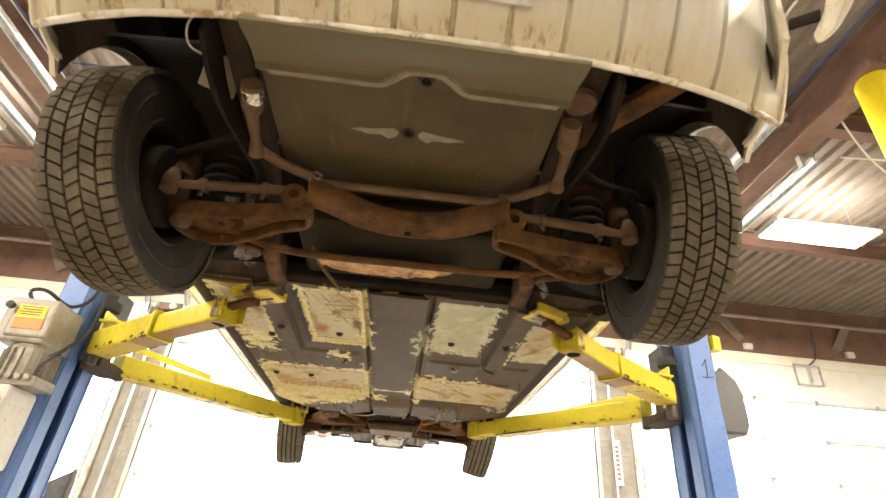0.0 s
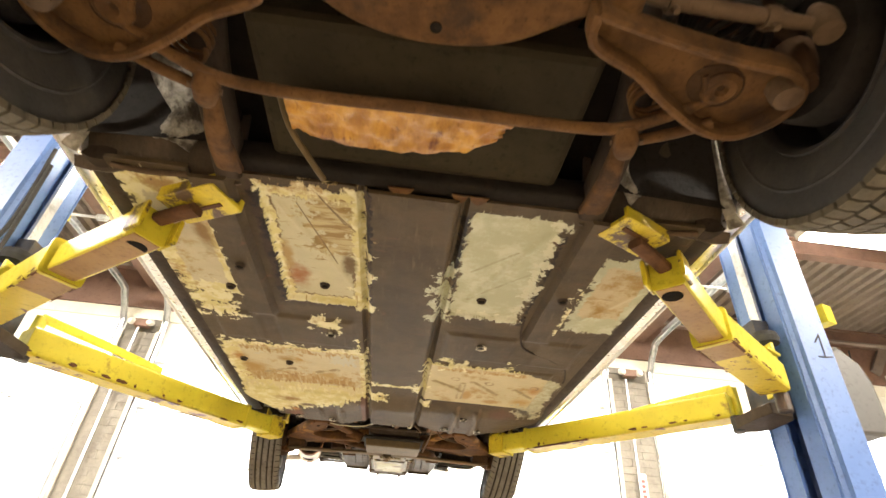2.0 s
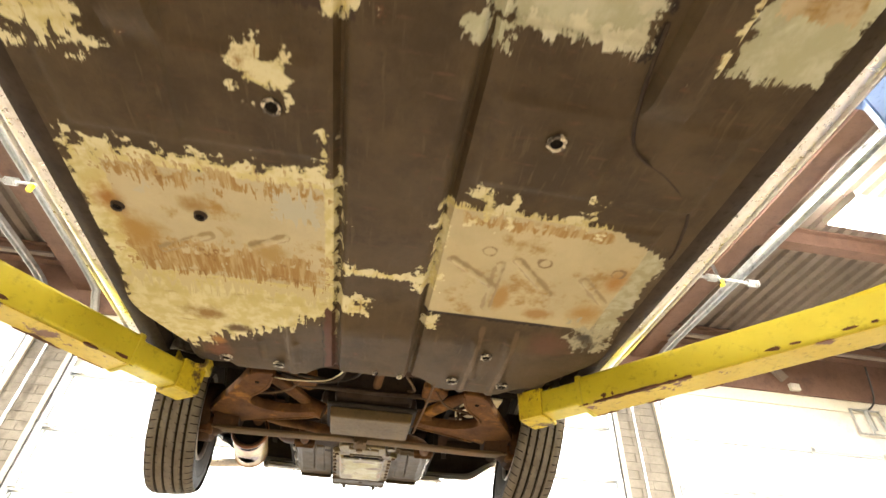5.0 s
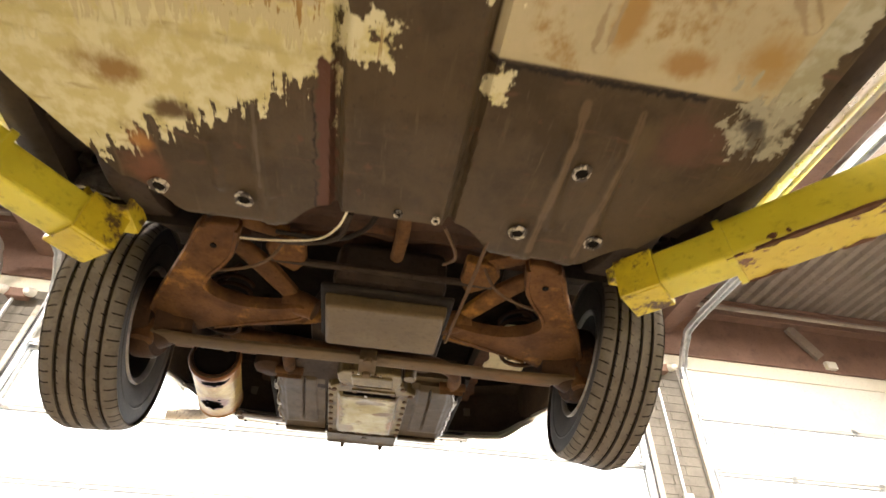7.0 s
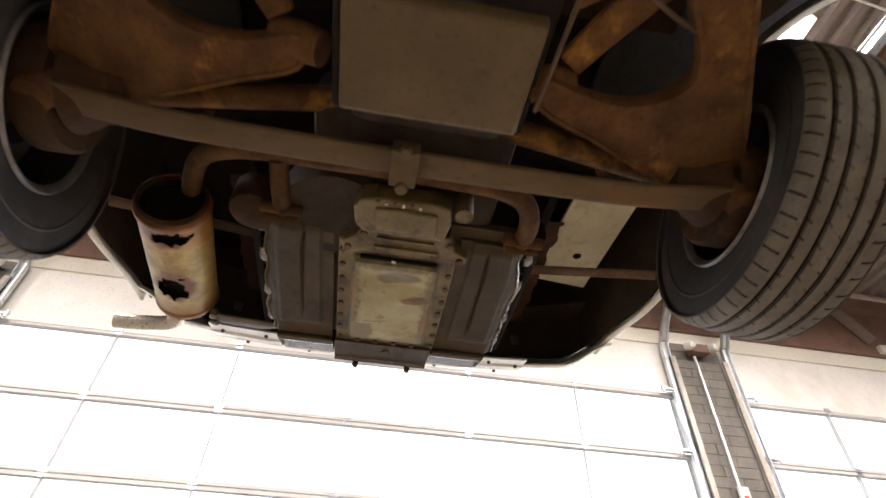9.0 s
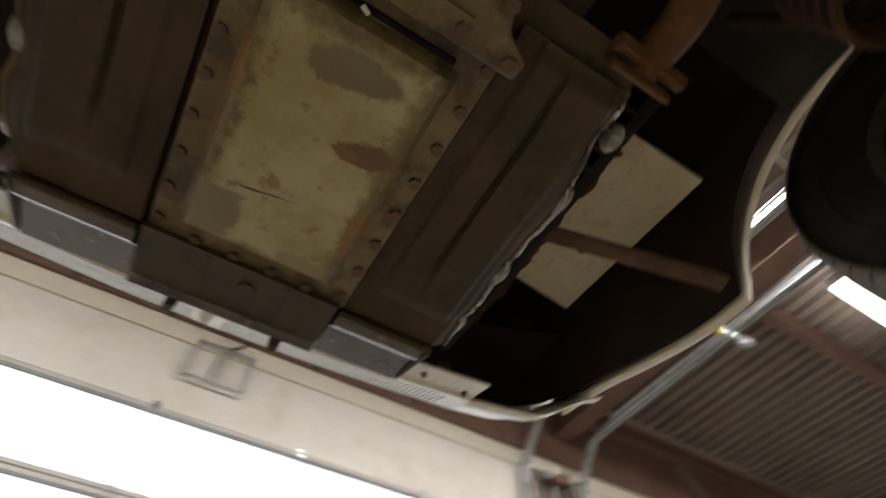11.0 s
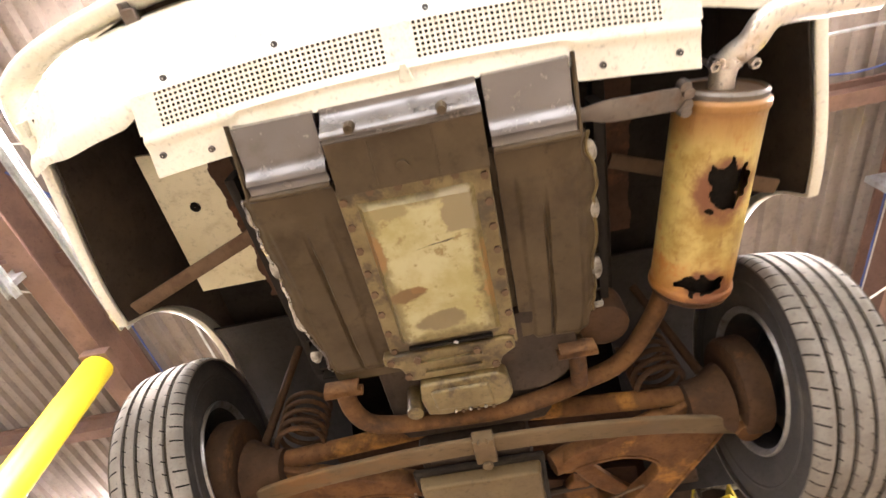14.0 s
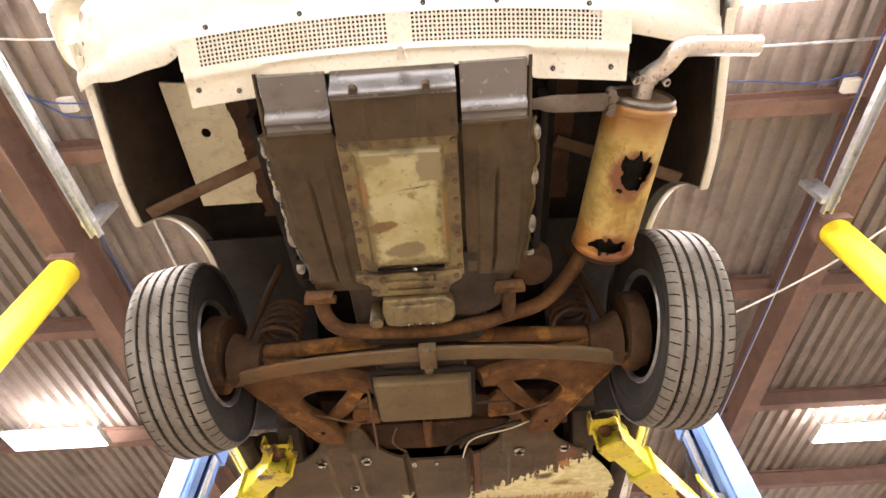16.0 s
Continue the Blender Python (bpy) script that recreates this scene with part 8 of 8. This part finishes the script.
part("front_valance", sheet(B(), nose, span(0, 1, 640), span(0, 1, 14), (0, 0.008, 0.006)), "valance_paint", car, "dirty cream ribbed front valance, stained brown along its lip", True)
lip = [nose(u, 0) for u in span(0.0, 1, 60)]
part("valance_lip", sweep(B(), [(a, b, c - 0.003) for a, b, c in lip], 0.014, 0.014, n=8), "lip_dirty", car, "", True)
for sx in (-1, 1):
    part("front_lip", sweep(B(), [(sx * 0.77, -0.27, 2.215), (sx * 0.785, -0.2, 2.205), (sx * 0.79, -0.13, 2.212)], 0.014, 0.02, steps=5, n=8), "cream_paint", car, "cream front wing lip", True)
    part("valance_end", sweep(B(), [nose(0.0 if sx < 0 else 1.0, v) for v in span(0, 1, 10)], 0.012, 0.02, n=8), "cream_paint", car, "cream rolled end of the valance", True)
    part("bumper_iron", sweep(B(), [(sx * 0.79, -0.36, 2.36), (sx * 0.825, -0.40, 2.345)], 0.016, 0.03, n=8), "shaded_black", car, "", True)
bm = sweep(B(), [(-0.842, -0.36, 2.325), (-0.832, -0.42, 2.325), (-0.77, -0.52, 2.33), (-0.6, -0.58, 2.335), (-0.3, -0.61, 2.34), (0, -0.62, 2.34), (0.3, -0.61, 2.34), (0.6, -0.58, 2.335), (0.77, -0.52, 2.33), (0.832, -0.42, 2.325), (0.842, -0.36, 2.325)], [0.008, 0.02] + [0.04] * 7 + [0.02, 0.008], [0.03, 0.07] + [0.1] * 7 + [0.07, 0.03], steps=6, n=14, power=3)
part("front_bumper", bm, "cream_paint", car, "cream painted front bumper bar", True)
turn = Matrix.Rotation(radians(28), 3, "Z") @ Matrix.Rotation(radians(-22), 3, "X")
duct = part("side_lamp_housing", box(B(), Vector((-0.455, -0.115, 2.27)), (0.075, 0.085, 0.06), turn, 0.82), "scuffed", car, "pale dirty sheet-metal lamp housing", bevel=0.006)
part("housing_cap", box(B(), Vector((-0.455, -0.115, 2.27)) + turn @ Vector((0, 0, -0.032)), (0.082, 0.092, 0.008), turn), "scuffed", duct, bevel=0.003)
part("loose_wire", sweep(B(), [(-0.475, -0.155, 2.262), (-0.505, -0.19, 2.25), (-0.5, -0.235, 2.27), (-0.465, -0.25, 2.31), (-0.44, -0.22, 2.34)], 0.0055, steps=6, n=6), "cable_white", car, "loose grey wire", True)
part("horn", lathe(B(), [(0.001, -0.01), (0.035, -0.01), (0.04, 0.0), (0.02, 0.03), (0.001, 0.04)], Matrix.Translation((0.37, -0.2, 2.22)), 20), "rust_dusty", car, "rusty round horn", True)
part("bumper_stay", sweep(B(), [(0.4, -0.05, 2.24), (0.56, -0.22, 2.27), (0.66, -0.32, 2.3)], 0.06, 0.04, steps=3, n=10, power=4), "rust", car, "rusty bumper stay", True)

# upper body, hardly seen from below: bonnet, boot, cabin and roof
def deck(u, v):
    x = (u - 0.5) * 2 * 0.815
    y = -0.5 + 4.72 * v
    e = abs(u - 0.5) * 2
    return (x, y, 2.775 + 0.06 * (1 - e ** 4) - 0.1 * (1 - soft(0, 0.1, v)) - 0.06 * soft(0.94, 1, v))


part("upper_body", sheet(B(), deck, span(0, 1, 20), span(0, 1, 40), (0, 0, -0.02)), "cream_paint", car, "cream bonnet, scuttle and rear deck", True)


def cabin(u, v):
    a = math.pi * u
    k = soft(0, 0.28, v) * (1 - soft(0.76, 1.0, v))
    return (-(0.78 - 0.12 * k) * math.copysign(abs(math.cos(a)) ** 0.45, math.cos(a)), 0.85 + 2.3 * v, 2.79 + 0.50 * k * abs(math.sin(a)) ** 0.4)


part("cabin", sheet(B(), cabin, span(0, 1, 32), span(0, 1, 30)), "cream_paint", car, "cream cabin roof", True)
for sx in (-1, 1):
    part("side_window", sheet(B(), lambda u, v, sx=sx: (sx * (0.785 - 0.06 * v), 1.3 + 1.25 * u, 2.84 + 0.3 * v), span(0, 1, 8), span(0, 1, 4), (sx * 0.004, 0, 0)), "glass_dark", car, "dark side window glass")

# ---- small things round the hall ----
def junction(x, y, z, s=(0.12, 0.12, 0.06)):
    bm = box(B(), (x, y, z), s)
    ob = finish("junction_box", bm, "box_white", bevel=0.006)
    return tagged(ob, "pale grey electrical junction box under the roof", "junction box", "junction boxes")


for p in ((2.95, 2.95, 5.1), (2.7, 2.85, 5.1), (-3.45, 2.65, 5.1)):
    junction(*p)
for pts, r, mt, lb in (([(-3.5, 4.2, 5.05), (-3.5, 2.6, 5.05), (-3.5, 0.5, 5.02), (-3.5, -3, 5.05)], 0.009, "cable_blue", "blue cable clipped along the roof beam"),
                       ([(-3.53, 4.2, 5.07), (-3.53, 2.4, 5.05), (-3.53, 0.4, 5.03), (-3.53, -3, 5.06)], 0.007, "cable_white", "pale cable clipped along the roof beam"),
                       ([(-3.5, 2.75, 5.12), (-3.1, 2.7, 5.08), (-2.5, 2.75, 5.1), (-1.4, 2.75, 5.1)], 0.008, "cable_blue", "blue cable across the roof"),
                       ([(-3.6, 3.0, 5.15), (-2.0, 3.0, 5.15), (-0.5, 3.0, 5.15)], 0.012, "galvanised", "steel conduit across the roof"),
                       ([(3.45, 3.3, 5.1), (3.1, 2.95, 5.08), (2.8, 2.85, 5.05), (2.2, 2.95, 5.1)], 0.009, "cable_blue", "blue cables tangled at the junction box"),
                       ([(3.4, 3.1, 5.12), (3.0, 3.0, 5.02), (2.6, 2.95, 5.12), (2.0, 3.0, 5.1)], 0.008, "cable_blue", "blue cables tangled at the junction box"),
                       ([(3.25, 2.9, 5.1), (3.22, 2.3, 5.06), (3.28, 1.2, 5.08), (3.25, -1.5, 5.1)], 0.008, "cable_blue", "blue cable along the roof beam"),
                       ([(2.75, 2.7, 5.15), (2.75, 1.0, 5.15), (2.75, -2.0, 5.15)], 0.012, "galvanised", "thin steel conduit under the roof"),
                       ([(3.7, 3.6, 5.1), (3.1, 3.5, 5.0), (2.5, 3.45, 5.05)], 0.008, "cable_white", "loose white cable under the roof"),
                       ([(-4.6, 1.9, 4.9), (-4.1, 1.6, 4.7), (-3.6, 1.1, 4.65), (-2.9, 0.4, 4.75), (-2.3, -0.2, 5.0)], 0.010, "cable_white", "sagging white extension cable"),
                       ([(4.2, 2.6, 5.0), (4.6, 2.3, 4.75), (5.2, 2.4, 4.85), (5.9, 2.6, 4.8)], 0.010, "cable_white", "sagging white cable under the roof"),
                       ([(3.9, 2.2, 5.1), (4.4, 2.5, 4.95), (4.9, 2.7, 4.8), (5.3, 2.9, 4.75)], 0.010, "cable_white", "sagging white cable under the roof"),
                       ([(3.7, 6.3, 4.95), (6.0, 6.32, 4.95), (10.5, 6.3, 4.95)], 0.03, "deck", "brown pipe along the header"),
                       ([(-10.5, 6.3, 4.95), (-6.0, 6.32, 4.95), (-3.9, 6.3, 4.95)], 0.03, "deck", "brown pipe along the header")):
    conduit(pts, r, mt, lb)


def socket(x, y, z, turn):
    t = thing("extension_socket", (x, y, z), "white extension-cable socket hanging by its cable", "socket", "extension sockets")
    rot = Matrix.Rotation(radians(turn), 3, "Z") @ Matrix.Rotation(radians(40), 3, "Y")
    part("body", sweep(B(), [Vector((x, y, z)) - rot @ Vector((0.06, 0, 0)), Vector((x, y, z)) + rot @ Vector((0.06, 0, 0))], 0.05, n=14), "box_white", t, "", True)
    part("cable", sweep(B(), [(x, y, z + 0.03), (x, y, DECK_Z)], 0.008, n=6), "cable_white", t)


socket(5.35, 2.95, 4.78, 30)
socket(-4.65, 1.95, 4.86, 120)


def bumper_spring(x, y, z, n):
    t = thing("door_bumper", (x, y, z), "overhead-door spring bumper with yellow straps", "door bumper", "door bumpers")
    part("rod", sweep(B(), [(x - 0.1, y, z), (x + 0.34, y, z)], 0.03, n=10), "galvanised", t, "", True)
    bm = B()
    coil = [(x + 0.34 + 0.12 * k / 60, y + 0.035 * math.cos(k * 0.6), z + 0.035 * math.sin(k * 0.6)) for k in range(61)]
    part("spring", sweep(bm, coil, 0.012, n=6), "galvanised", t, "", True)
    part("strap", sweep(B(), [(x + 0.03, y, z - 0.06), (x + 0.02, y, z), (x, y, z + 0.25), (x - 0.02, y, 5.16)], 0.02, 0.05, n=8), "dark_steel", t)
    part("tag", box(B(), (x + 0.04, y, z - 0.05), (0.035, 0.035, 0.08)), "sticker_yellow", t, "yellow tag")


for x in (2.95, 3.4, -3.35, -3.9):
    bumper_spring(x, 4.72, 4.62, 0)


def wall_lamp(x, z):
    t = thing("wall_lamp", (x, WALL_Y - 0.15, z), "small twin floodlight on a brown wall plate above the pier", "wall lamp")
    part("plate", box(B(), (x, WALL_Y - 0.13, z), (0.2, 0.1, 0.1)), "beam_red", t, bevel=0.01)
    for dx in (-0.13, 0.13):
        part("head", lathe(B(), [(0.001, -0.05), (0.045, -0.05), (0.05, 0.0), (0.03, 0.06), (0.001, 0.07)], Matrix.Translation((x + dx, WALL_Y - 0.2, z)) @ Matrix.Rotation(radians(110), 4, "X"), 18), "box_white", t, "white lamp head", True)


wall_lamp(3.36, 4.28)
wall_lamp(-3.68, 4.28)


def wall_frame(x, z):
    t = thing("wall_bracket", (x, WALL_Y - 0.03, z), "grey steel double-frame bracket on the cream wall", "wall bracket", "wall brackets")
    bm = B()
    for a in (-0.22, 0.0, 0.22):
        box(bm, (x + a, WALL_Y - 0.03, z), (0.016, 0.03, 0.36))
    for b in (-0.17, 0.17):
        box(bm, (x, WALL_Y - 0.032, z + b), (0.456, 0.026, 0.016))
    part("bracket_frame", bm, "galvanised", t)
    part("bracket_bar", box(B(), (x, WALL_Y - 0.07, z + 0.02), (0.03, 0.03, 0.3)), "galvanised", t)


for x in (-7.2, 0.1, 6.85):
    wall_frame(x, 4.26)
    conduit([(x + 0.02, 6.55, 4.95), (x + 0.1, 6.7, 4.62), (x + 0.12, 6.8, 4.5), (x + 0.02, 6.84, 4.42)], 0.012, "black_cloth", "black cable hanging down to the wall bracket")
for p in ((5.86, 6.835, 4.65), (7.7, 6.835, 4.68)):
    junction(*p, (0.14, 0.06, 0.1))
# sign on the pier: unreadable red letters on white
t = thing("pier_sign", (3.36, WALL_Y - 0.07, 2.6), "narrow white vertical sign with red lettering", "sign")
part("board", box(B(), (3.36, WALL_Y - 0.075, 2.6), (0.11, 0.012, 0.62)), "box_white", t)
bm = B()
for k in range(8):
    box(bm, (3.36, WALL_Y - 0.083, 2.38 + k * 0.062), (0.06, 0.006, 0.04))
part("lettering", bm, "sticker_red", t, "red bars of lettering")
for sx in (-1, 1):
    for k, x in enumerate((5.6, 7.6)):
        bm = box(B(), (sx * x, WALL_Y - 0.08, 4.95), (0.14, 0.05, 0.5), Matrix.Rotation(radians(35 * (1 if k else -1)), 3, "Y"))
        tagged(finish("knee_brace", bm, "deck"), "flat brown steel knee brace on the header", "brace", "knee braces", "structure")
# dark cover standing by the lift motor
t = thing("welding_curtain", (-3.1, 4.6, 0), "black cloth cover hung over a stand", "cloth cover")
part("cloth", sheet(B(), lambda u, v: (-3.5 + 0.56 * u + 0.02 * math.sin(v * 9), 4.6 + 0.1 * math.sin(u * 7) * v, (1.18 + 0.56 * u) * v + 0.02), span(0, 1, 24), span(0, 1, 16), (0, 0.01, 0)), "black_cloth", t, "", True)
part("pole", sweep(B(), [(-2.93, 4.63, 0), (-2.93, 4.63, 1.75)], 0.03, n=10), "dark_steel", t)
